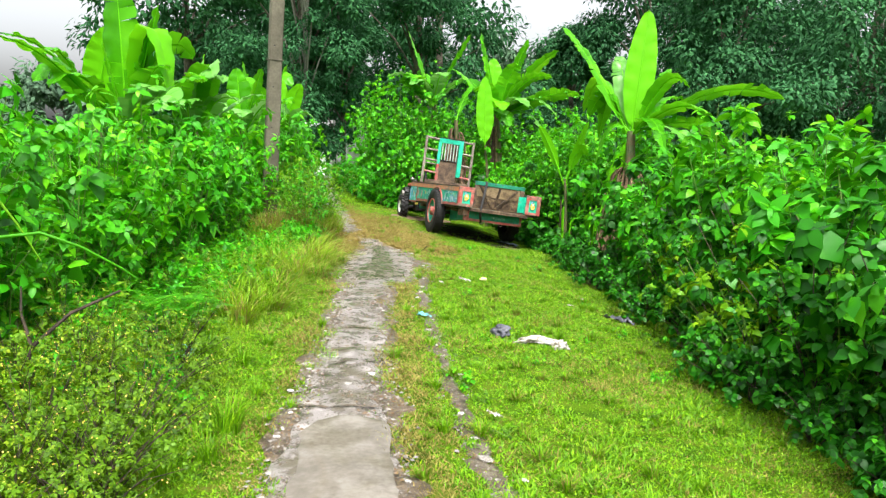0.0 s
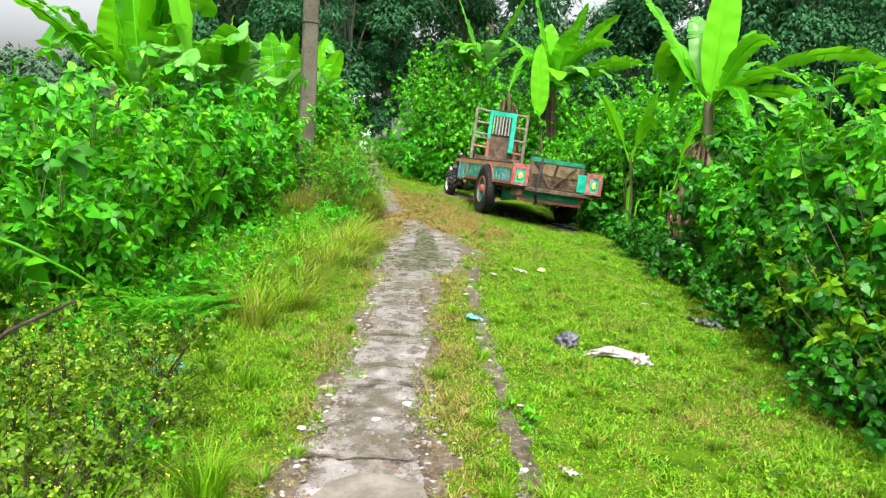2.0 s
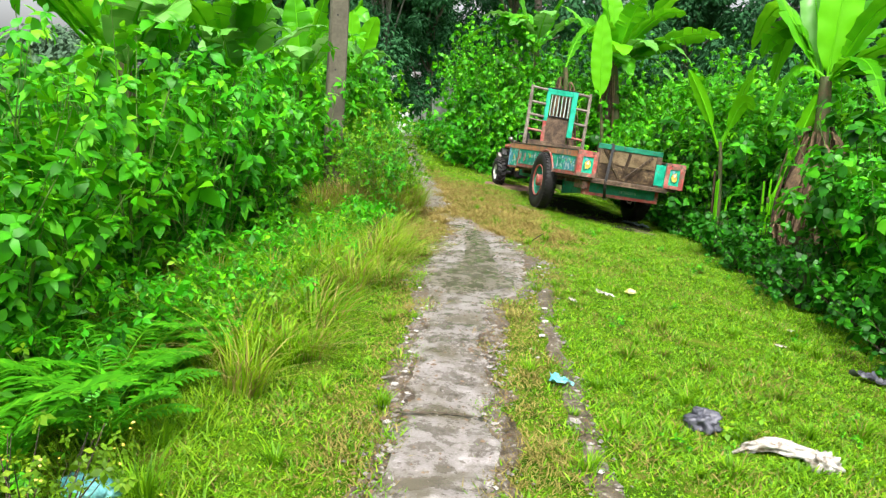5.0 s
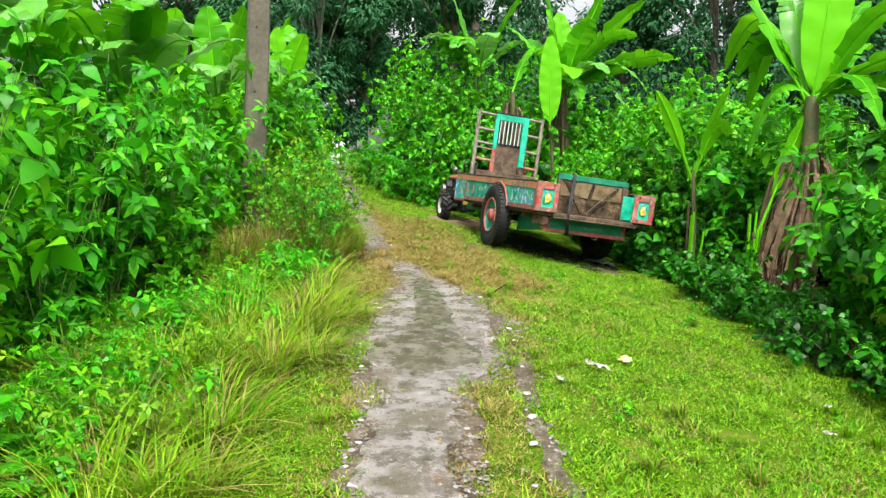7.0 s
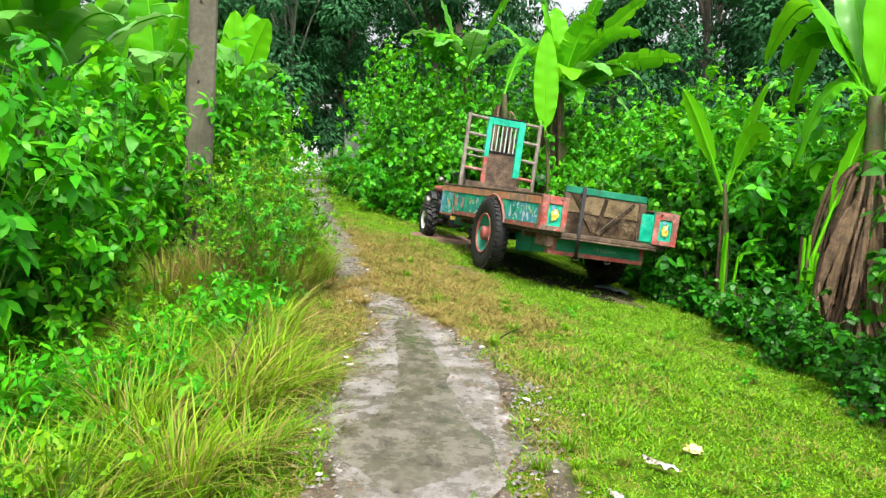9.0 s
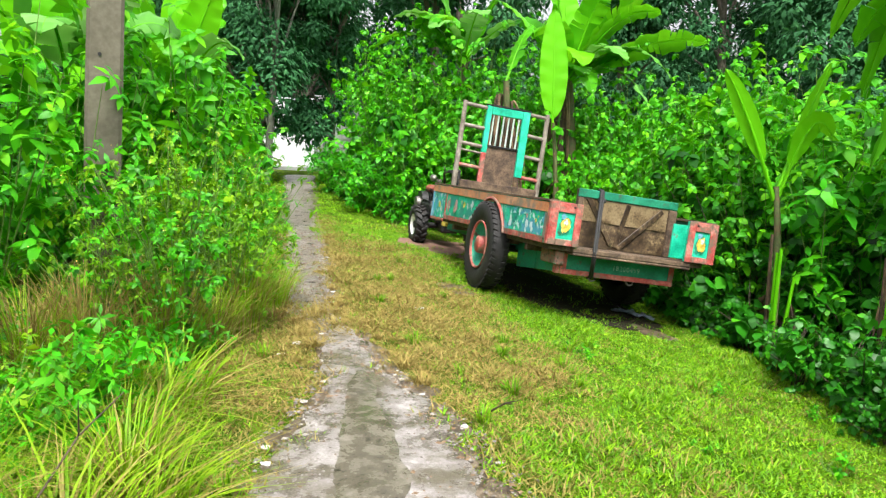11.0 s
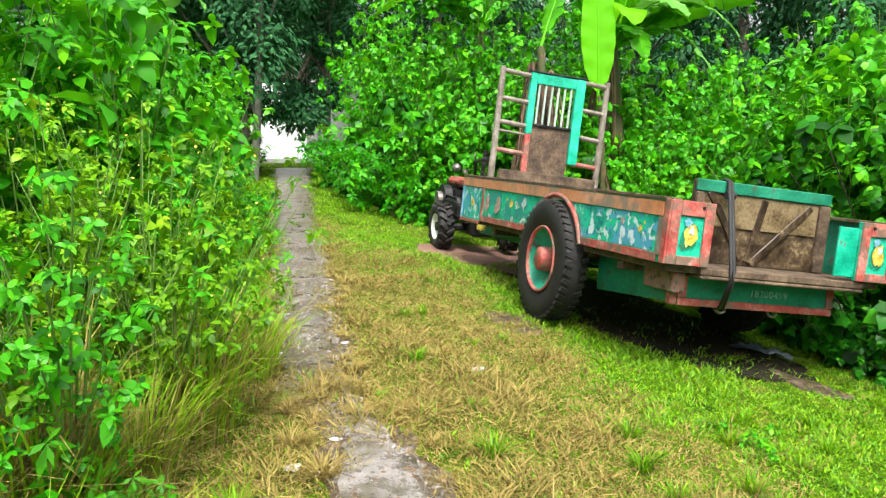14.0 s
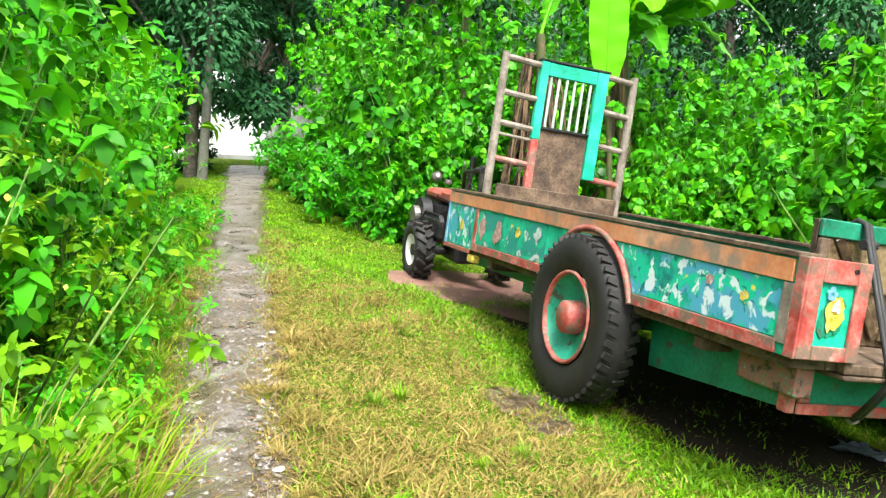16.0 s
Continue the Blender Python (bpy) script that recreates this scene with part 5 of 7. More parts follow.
def trees():
    # close dark trees over the end of the lane
    tree("dense dark green tree over the end of the lane", (-5.05, 26.6), 9.5, 2.6, 1.5, TREE_LEAF, 301, 30000, 0.15, 0.13, 50, 0.7)
    tree("slim pale-trunked tree beside the lane's end", (-4.8, 26.0), 9.5, 1.3, 3.4, TREE_LEAF, 333, 5000, 0.15, 0.1, 26, bark=PALEBARK)
    tree("slim dark tree beside the far path", (-3.75, 27.6), 8, 1.7, 1.6, TREE_LEAF, 303, 19000, 0.15, 0.1, 40, 0.8)
    tree("low dark tree at the lane's end", (-5.55, 28.2), 3.0, 0.6, 0.0, TREE_LEAF, 309, 7000, 0.13, 0.05, 30)
    tree("low dark tree beside the white wall", (-7.4, 28.6), 4.5, 1.6, 0.1, TREE_LEAF, 307, 15000, 0.17, 0.1, 36, 0.7)
    tree("dark green tree with hanging foliage beside the path", (-1.3, 32.3), 10, 2.9, 0.4, TREE_LEAF, 302, 22000, 0.19, 0.2, 44)
    tree("tall dark green tree behind the vines", (-0.2, 36), 13, 4.2, 0.4, TREE_LEAF, 304, 18000, 0.3, 0.25, 44)
    tree("tall dark green tree behind the lane", (-10.5, 33), 11, 4.0, 0.3, TREE_LEAF, 305, 18000, 0.3, 0.25, 44)
    tree("tall dark green tree behind the white wall", (-6.5, 40), 15, 4.8, 0.5, TREE_LEAF, 306, 18000, 0.34, 0.3, 44)
    for i, (x, y, h, r) in enumerate([(9.8, 38, 11, 4.5), (14.5, 38, 13, 5), (20, 40, 13, 5.5), (12, 33, 9, 4), (17.5, 33, 10, 4.2), (23, 34, 11, 4.5), (6.6, 41, 7.6, 3.0)]):
        tree("broad dark green tree behind the bananas", (x, y), h, r, 0.3, TREE_LEAF, 310 + i, 19000, 0.25, 0.25, 50)
    for i, (x, y, h, r) in enumerate([(9, 50, 8.2, 4.5), (14, 50, 14, 5.5), (20, 50, 15, 5.5), (26, 48, 15, 6), (-2, 46, 14, 5.5), (-10, 46, 11, 5), (30, 40, 12, 5)]):
        tree("tall dark tree in the wood behind", (x, y), h, r, 0.3, TREE_LEAF, 350 + i, 10000, 0.42, 0.25, 46)
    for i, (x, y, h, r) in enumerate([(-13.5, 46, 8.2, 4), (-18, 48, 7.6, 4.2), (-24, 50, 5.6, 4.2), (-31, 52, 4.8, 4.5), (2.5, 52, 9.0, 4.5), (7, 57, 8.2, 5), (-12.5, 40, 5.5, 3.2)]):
        tree("distant broadleaf tree, leaves tinted grey-green for haze", (x, y), h, r, 0.5, HAZED_LEAF, 330 + i, 5500, 0.52, 0.22, 34)


trees()


# ---- trailer ----
def wheel(root, x, y, z, R, half, outward):
    """Road wheel with a treaded tyre, dished rim and hub; its outer face towards outward (-1 or 1)."""
    w = part("wheel", rod((x - 0.05, y, z), (x + 0.05, y, z), 0.06), BLACK, root)
    ri = R * 0.57
    prof = [(ri, -half * 0.75), (ri + 0.02, -half * 0.95), (R * 0.82, -half * 1.05), (R * 0.94, -half * 0.98), (R * 0.985, -half * 0.8), (R, -half * 0.4), (R, half * 0.4), (R * 0.985, half * 0.8), (R * 0.94, half * 0.98), (R * 0.82, half * 1.05), (ri + 0.02, half * 0.95), (ri, half * 0.75)]
    bm = lathe(prof, 48)
    bm.transform(Matrix.Translation((x, y, z)))
    tyre = part("tyre", bm, RUBBER, w, "worn dusty black tyre", smooth=True)
    lugs = bmesh.new()
    for k in range(44):
        a = 2 * math.pi * k / 44
        for s in (-1, 1):
            b = bmesh.new()
            box(b, -half * 0.3, half * 0.3, -0.016, 0.016, -0.012, 0.010)
            b.transform(Matrix.Translation((x, y, z)) @ Matrix.Rotation(a + 0.03 * s, 4, "X") @ Matrix.Translation((s * half * 0.62, 0, R * 0.995)) @ Matrix.Rotation(0.35 * s, 4, "Z"))
            me = bpy.data.meshes.new("lug")
            b.to_mesh(me)
            b.free()
            lugs.from_mesh(me)
            bpy.data.meshes.remove(me)
    part("tread", lugs, RUBBER, tyre)["kind"] = "stuff"
    o = outward
    dish = lathe([(0.09, o * half * 0.1), (ri * 0.55, o * half * 0.15), (ri * 0.72, o * half * 0.3), (ri * 0.86, o * half * 0.55), (ri * 0.9, o * half * 0.8)], 36)
    dish.transform(Matrix.Translation((x, y, z)))
    part("rim", dish, RIMPAINT, w, "turquoise painted rim", smooth=True)
    ring = lathe([(ri * 0.9, o * half * 0.75), (ri * 0.93, o * half * 0.98), (ri * 0.975, o * half * 1.03), (ri * 1.0, o * half * 0.9)], 40)
    ring.transform(Matrix.Translation((x, y, z)))
    part("rim_ring", ring, PINK, w, "faded red rim edge", smooth=True)
    hub = lathe([(0.001, o * half * 1.12), (0.07, o * half * 1.1), (0.085, o * half * 0.98), (0.09, o * half * 0.1)], 20)
    hub.transform(Matrix.Translation((x, y, z)))
    part("hub", hub, PINK, w, "rust-red hub", smooth=True)
    return w


def blob(name, parent, material, cx, cz, rx, rz, y, rng, horizontal=False, petals=5):
    """A painted flower or bird: flat petals a little proud of the board. horizontal: on the long side (x is then the fixed axis)."""
    pieces = []
    for k in range(petals):
        a = 2 * math.pi * k / petals + rng.uniform(-0.4, 0.4)
        n = 7
        ang = np.linspace(0, 2 * math.pi, n, endpoint=False)
        pr = rng.uniform(0.4, 0.65)
        u = cx + rx * (0.5 * math.cos(a) + pr * np.cos(ang) * rng.uniform(0.5, 1, n))
        w = cz + rz * (0.5 * math.sin(a) + pr * np.sin(ang) * rng.uniform(0.5, 1, n))
        off = y - 0.0006 * k
        V = np.stack([np.full(n, off), u, w], 1) if horizontal else np.stack([u, np.full(n, off), w], 1)
        c = V.mean(0)
        pieces.append((np.concatenate([V, c[None]]), np.array([(i, (i + 1) % n, n) for i in range(n)])))
    part(name, tri_mesh(name, *join_tri(pieces)), material, parent)


def side_outline(L, H0, H1, cy, cz, r, steps=14):
    """Outline (u, w) of a side board with the wheel arch cut out of its foot."""
    half = math.sqrt(r * r - cz * cz)
    a0 = math.atan2(-cz, half)
    arch = [(cy + r * math.cos(a), cz + r * math.sin(a)) for a in np.linspace(math.pi - a0, a0, steps)]
    return [(0, 0), (0, H0), (L, H1), (L, 0)], arch


def trailer():
    rng = np.random.default_rng(5)
    T = pose(0.284, 13.968, 0.582, -2.434, 7.068, 15.676)
    root = empty("trailer", T)
    tagged(root, "turquoise and faded red wooden farm trailer with painted pictures", "trailer")
    L, W, H, H1, cy, cz, r = 3.64, 1.57, 0.341, 0.40, 1.417, -0.157, 0.475

    def board(x0, x1, mat, name, label=""):
        _, arch = side_outline(L, H, H1, cy, cz, r)
        bm = bmesh.new()
        cols = [(0.0, 0.0)] + [(u, w) for u, w in arch] + [(L, 0.0)]
        lo = [(0.0, 0.0), (arch[0][0], 0.0)] + arch[1:-1] + [(arch[-1][0], 0.0), (L, 0.0)]
        rows = []
        for u, w in lo:
            top = H + (H1 - H) * u / L
            rows.append([bm.verts.new((x, u, z)) for x, z in ((x0, w), (x0, top), (x1, top), (x1, w))])
        for p, q in zip(rows, rows[1:]):
            for i in range(4):
                bm.faces.new((p[i], p[(i + 1) % 4], q[(i + 1) % 4], q[i]))
        bm.faces.new(rows[0])
        bm.faces.new(rows[-1][::-1])
        bmesh.ops.recalc_face_normals(bm, faces=bm.faces)
        return part(name, bm, mat, root, label)

    left = board(0.0, 0.04, TEAL, "side_board", "turquoise side board with painted flowers and birds")
    right = board(W - 0.04, W, TEAL_DARK, "side_board", "green side board, muddy inside")
    # frame strips of the left side, 1 cm proud
    def strip(u0, w0, u1, w1, thick, mat, name="trim_strip", x=-0.012, depth=0.014):
        bm = bmesh.new()
        d = Vector((0, u1 - u0, w1 - w0)).normalized()
        nn = Vector((0, -d.z, d.y)) * thick
        a, b = Vector((x, u0, w0)), Vector((x, u1, w1))
        vs = [bm.verts.new(p + Vector((dx, 0, 0))) for dx in (0, depth - 0.002) for p in (a, b, b + nn, a + nn)]
        for f in ((0, 1, 2, 3), (7, 6, 5, 4), (0, 4, 5, 1), (1, 5, 6, 2), (2, 6, 7, 3), (3, 7, 4, 0)):
            bm.faces.new([vs[i] for i in f])
        bmesh.ops.recalc_face_normals(bm, faces=bm.faces)
        bmesh.ops.bevel(bm, geom=bm.edges[:], offset=0.002, segments=1, affect="EDGES")
        return part(name, bm, mat, left)

    half = math.sqrt(r * r - cz * cz)
    strip(0.05, 0.0, cy - half, 0.0, 0.05, PINK)
    strip(cy + half, 0.0, 3.05, 0.0, 0.05, PINK)
    strip(3.09, -0.03, L, -0.03, 0.03, PINK)
    strip(0.02, H - 0.085, L, H1 - 0.085, 0.08, ORANGE, "top_rail")
    for u0, m in ((0.056, GREYPIPE), (3.05, PINK)):
        strip(u0, 0.04, u0 - 0.001, H - 0.09 + 0.016 * u0, 0.05, m)
    strip(L - 0.002, 0.0, L - 0.003, H1 - 0.08, 0.035, FLOWER_BLUE)
    lip = tubes([[(-0.01, cy + (r - 0.005) * math.cos(a), cz + (r - 0.005) * math.sin(a)) for a in np.linspace(math.pi - 0.34, 0.34, 18)]], [(0.018, 0.018)], 6)
    part("arch_lip", tri_mesh("arch_lip", *lip), PINK, left, smooth=True)
    part("top_cap", bmesh_between((-0.015, 0, H + 0.002), (-0.015, L, H1 + 0.002), 0.1, 0.02), RAWWOOD, root)
    part("top_cap", bmesh_between((W - 0.085, 0, H + 0.002), (W - 0.085, L, H1 + 0.002), 0.1, 0.02), RAWWOOD, root)
    # pictures on the long side: birds behind the wheel, blooms ahead of it
    edge = [(cy - math.sqrt((r + 0.012) ** 2 - (w - cz) ** 2) - 0.004, w) for w in np.linspace(0.055, H - 0.072, 7)]
    bm = bmesh.new()
    face = bm.faces.new([bm.verts.new((-0.0045, u, w)) for u, w in [(0.062, 0.055)] + edge + [(0.062, H - 0.09)]])
    up = [v for v in bmesh.ops.extrude_face_region(bm, geom=[face])["geom"] if isinstance(v, bmesh.types.BMVert)]
    bmesh.ops.translate(bm, verts=up, vec=(0.0035, 0, 0))
    bmesh.ops.recalc_face_normals(bm, faces=bm.faces)
    part("picture", bm, BIRDS, left, "blue and white birds painted on turquoise")
    part("picture", boxed(-0.0045, -0.001, 1.92, 3.0, 0.055, H - 0.06, 0.0), BLOOMS, left, "pale flowers painted on turquoise")
    part("picture", boxed(-0.0045, -0.001, 3.11, L - 0.04, 0.01, H1 - 0.1, 0.0), BIRDS, left, "blue and white bird painted on pale turquoise")
    for u, z, a, b, m in [(2.9, 0.17, 0.075, 0.085, FLOWER_PINK), (2.62, 0.17, 0.08, 0.09, FLOWER_PINK), (2.3, 0.2, 0.05, 0.04, FLOWER_YELLOW), (2.02, 0.22, 0.05, 0.045, FLOWER_WHITE), (3.3, 0.16, 0.05, 0.05, FLOWER_YELLOW)]:
        blob("painted_flower", left, m, u, z, a, b, -0.006, rng, True, 7)
    for u, z, m in [(0.24, 0.17, FLOWER_YELLOW), (0.45, 0.2, FLOWER_PINK)]:
        blob("painted_flower", left, m, u, z, 0.03, 0.025, -0.006, rng, True)
    # end plates
    for x0, x1, f in ((0.0, 0.277, 1), (W - 0.277, W, -1)):
        plate = part("end_plate", boxed(x0, x1, -0.03, -0.002, 0.0, H + 0.01, 0.004), TEAL, root, "end plate with a painted yellow flower in a red frame")
        for s in ((x0, x0 + 0.065, 0.0, H + 0.012), (x1 - 0.06, x1, 0.0, H + 0.012), (x0 + 0.065, x1 - 0.06, H - 0.07, H + 0.012), (x0 + 0.065, x1 - 0.06, 0.0, 0.05)):
            part("frame_strip", boxed(s[0] + 0.001, s[1] - 0.001, -0.045, -0.031, s[2], s[3], 0.003), PINK, plate)
        cx = (x0 + x1) / 2
        blob("painted_leaf", plate, TEAL_DARK, cx, 0.16, 0.065, 0.095, -0.0315, rng, False, 9)
        blob("painted_flower", plate, FLOWER_BLUE, cx - 0.02, 0.235, 0.03, 0.03, -0.0375, rng, False, 5)
        blob("painted_flower", plate, FLOWER_YELLOW, cx, 0.165, 0.05, 0.07, -0.0375, rng, False, 8)
        blob("painted_flower", plate, FLOWER_WHITE, cx + 0.005, 0.19, 0.022, 0.03, -0.0425, rng, False, 5)
        part("frame_side", boxed((x0 - 0.012 if f > 0 else x1 + 0.001), (x0 - 0.001 if f > 0 else x1 + 0.012), -0.044, 0.005, 0.0, H + 0.01, 0.002), PINK, plate)
        part("bolt", rod((cx + 0.06 * f, -0.052, H - 0.02), (cx + 0.06 * f, -0.04, H - 0.02), 0.009), BLACK, plate)
    part("corner_panel", boxed(W - 0.42, W - 0.28, -0.022, -0.004, 0.02, H - 0.03, 0.003), TEAL, root, "plain turquoise corner panel")
    # floor and rear sill
    for k in range(9):
        part("floor_plank", boxed(0.045 + k * 0.1645, 0.045 + (k + 1) * 0.1645 - 0.006, 0.02, L - 0.05, -0.045, -0.004, 0.003), RAWWOOD, root)
    part("rear_sill", boxed(0.25, W - 0.2, -0.03, 0.16, -0.07, -0.05, 0.006), RAWWOOD, root, "splintered grey wooden sill")
    part("rear_sill", boxed(0.25, W - 0.2, -0.028, 0.018, -0.048, -0.006, 0.006), RAWWOOD, root)
    # tailgate
    gate = part("tailgate", boxed(0.40, 1.39, 0.36, 0.39, 0.0, 0.50, 0.004), MUDBOARD, root, "muddy tan board tailgate with diagonal braces")
    part("gate_panel", boxed(0.452, 1.308, 0.35, 0.358, 0.225, 0.428, 0.002), TANBOARD, gate, "pale tan board with mud splashes")
    part("gate_rail", boxed(0.40, 1.39, 0.335, 0.358, 0.43, 0.502, 0.005), TEAL_DARK, gate, "green painted rail")
    part("gate_edge", boxed(0.40, 0.45, 0.33, 0.357, 0.0, 0.425, 0.005), RAWWOOD, gate)
    part("gate_edge", boxed(1.31, 1.39, 0.33, 0.357, 0.0, 0.425, 0.005), RAWWOOD, gate)
    for a, b in (((0.5, 0.42), (0.78, 0.03)), ((1.25, 0.42), (0.85, 0.03)), ((0.9, 0.42), (0.82, 0.03))):
        part("brace", bmesh_between((a[0] - 0.02, 0.338, a[1]), (b[0] - 0.02, 0.338, b[1]), 0.045, 0.018, flat="x"), MUDBOARD, gate)
    # strap
    pts = [(0.6, 0.40, 0.49), (0.6, 0.36, 0.515), (0.6, 0.318, 0.5), (0.585, 0.28, 0.43), (0.51, 0.125, 0.22), (0.43, -0.042, -0.01), (0.425, -0.05, -0.075), (0.47, 0.04, -0.16), (0.515, 0.125, -0.235), (0.53, 0.2, -0.26)]
    part("strap", tri_mesh("strap", *tubes([pts, [(x + 0.02, y, z - 0.004) for x, y, z in pts]], [(0.0115, 0.0115)] * 2, 7)), TIE, root, "black rubber tie strap", smooth=True)
    part("strap_knot", rod((0.57, 0.29, 0.42), (0.63, 0.29, 0.42), 0.022), TIE, root)
    # bumper and chassis
    bumper = part("bumper", boxed(0.236, 1.33, 0.156, 0.2, -0.207, -0.068, 0.004), TEAL_DARK, root, "dark green rear beam in a faded red frame")
    for s in ((0.236, 0.29, -0.2, -0.07), (1.28, 1.33, -0.2, -0.07), (0.236, 1.33, -0.245, -0.202)):
        part("frame_strip", boxed(s[0] + 0.001, s[1] - 0.001, 0.14, 0.154, s[2], s[3], 0.003), PINK, bumper)
    glyphs(bumper)
    for x in (0.56, 0.93):
        hook = tubes([[(x + 0.035 * math.cos(a), 0.18, -0.25 + 0.03 * math.sin(a)) for a in np.linspace(math.pi, 2 * math.pi + 0.5, 9)]], [(0.008, 0.008)], 6)
        part("tow_hook", tri_mesh("tow_hook", *hook), STEEL, bumper, "bare steel hook", smooth=True)
    for x in (0.3, 1.2):
        part("chassis_beam", boxed(x, x + 0.08, 0.21, 3.9, -0.16, -0.05, 0.006), TEAL_DARK, root)
    part("skirt", bmesh_between((0.205, 0.21, -0.235), (0.205, 1.06, -0.30), 0.03, 0.22), TEAL_DARK, root, "green sheet skirt behind the wheel")
    part("skirt_fold", bmesh_between((0.2, 0.6, -0.262), (0.2, 0.615, -0.055), 0.012, 0.03), TEAL_DARK, root)
    part("corner_strip", boxed(0.196, 0.234, 0.15, 0.207, -0.245, -0.055, 0.004), PINK, root, "chipped red corner strip")
    part("skirt", boxed(0.22, 0.25, 1.85, 2.6, -0.2, -0.052, 0.005), TEAL_DARK, root, "green sheet skirt ahead of the wheel")
    part("corner_block", boxed(0.15, 0.232, 0.08, 0.4, -0.17, -0.052, 0.008), CHIPPED, root, "chipped corner block")
    for u in (0.5, 1.2, 2.0, 2.8):
        part("cross_beam", boxed(0.06, W - 0.06, u, u + 0.07, -0.1, -0.047, 0.004), RAWWOOD, root)
    part("axle", rod((0.0, cy, cz), (W, cy, cz), 0.035), BLACK, root)
    for x in (0.34, 1.24):
        for k in range(4):
            part("spring_leaf", bmesh_between((x - 0.03, cy - 0.4 + 0.08 * k, cz + 0.06 - 0.012 * k), (x - 0.03, cy + 0.4 - 0.08 * k, cz + 0.06 - 0.012 * k), 0.06, 0.01), BLACK, root)
    wheel(root, -0.0, cy, cz, 0.425, 0.092, -1)
    wheel(root, W + 0.0, cy, cz, 0.425, 0.092, 1)
    part("drawbar", bmesh_between((0.7, 3.6, -0.1), (0.5, 4.35, -0.18), 0.08, 0.08), BLACK, root)
    part("front_lug", boxed(-0.005, 0.05, 3.0, 3.12, -0.09, -0.035, 0.01), FLOWER_YELLOW, root, "yellow painted wooden lug")
    headboard(root, L, H1)


def bmesh_between(a, b, wide, thick, flat="x"):
    """A bevelled bar from a to b: wide along x, thick upward."""
    a, b = Vector(a), Vector(b)
    bm = bmesh.new()
    d = (b - a).normalized()
    s = Vector((1, 0, 0)) if abs(d.x) < 0.8 else Vector((0, 0, 1))
    if flat == "x" and abs(d.y) < 0.1:
        n = Vector((0, 1, 0))
        s = d.cross(n)
        if s.x < 0:
            s = -s
    else:
        n = s.cross(d)
    vs = [bm.verts.new(p + s * i + n * j) for p in (a, b) for i, j in ((0, 0), (wide, 0), (wide, thick), (0, thick))]
    for f in ((0, 1, 2, 3), (7, 6, 5, 4), (0, 4, 5, 1), (1, 5, 6, 2), (2, 6, 7, 3), (3, 7, 4, 0)):
        bm.faces.new([vs[i] for i in f])
    bmesh.ops.recalc_face_normals(bm, faces=bm.faces)
    bmesh.ops.bevel(bm, geom=bm.edges[:], offset=min(0.003, thick * 0.25), segments=1, affect="EDGES")
    return bm


def glyphs(bumper):
    """The pale hand-painted number on the rear beam, digit by digit."""
    for k, digit in enumerate("18200499"):
        cu = bpy.data.curves.new("digit", "FONT")
        cu.body, cu.size, cu.extrude = digit, 0.06, 0.001
        ob = bpy.data.objects.new("digit", cu)
        scene.collection.objects.link(ob)
        dep = bpy.context.evaluated_depsgraph_get()
        me = bpy.data.meshes.new_from_object(ob.evaluated_get(dep))
        bpy.data.objects.remove(ob)
        me.transform(Matrix.Translation((0.73 + 0.034 * k, 0.153, -0.165)) @ Matrix.Rotation(radians(90), 4, "X"))
        me.materials.clear()
        part("digit", me, NUMBER, bumper, "faint pale hand-painted digit")


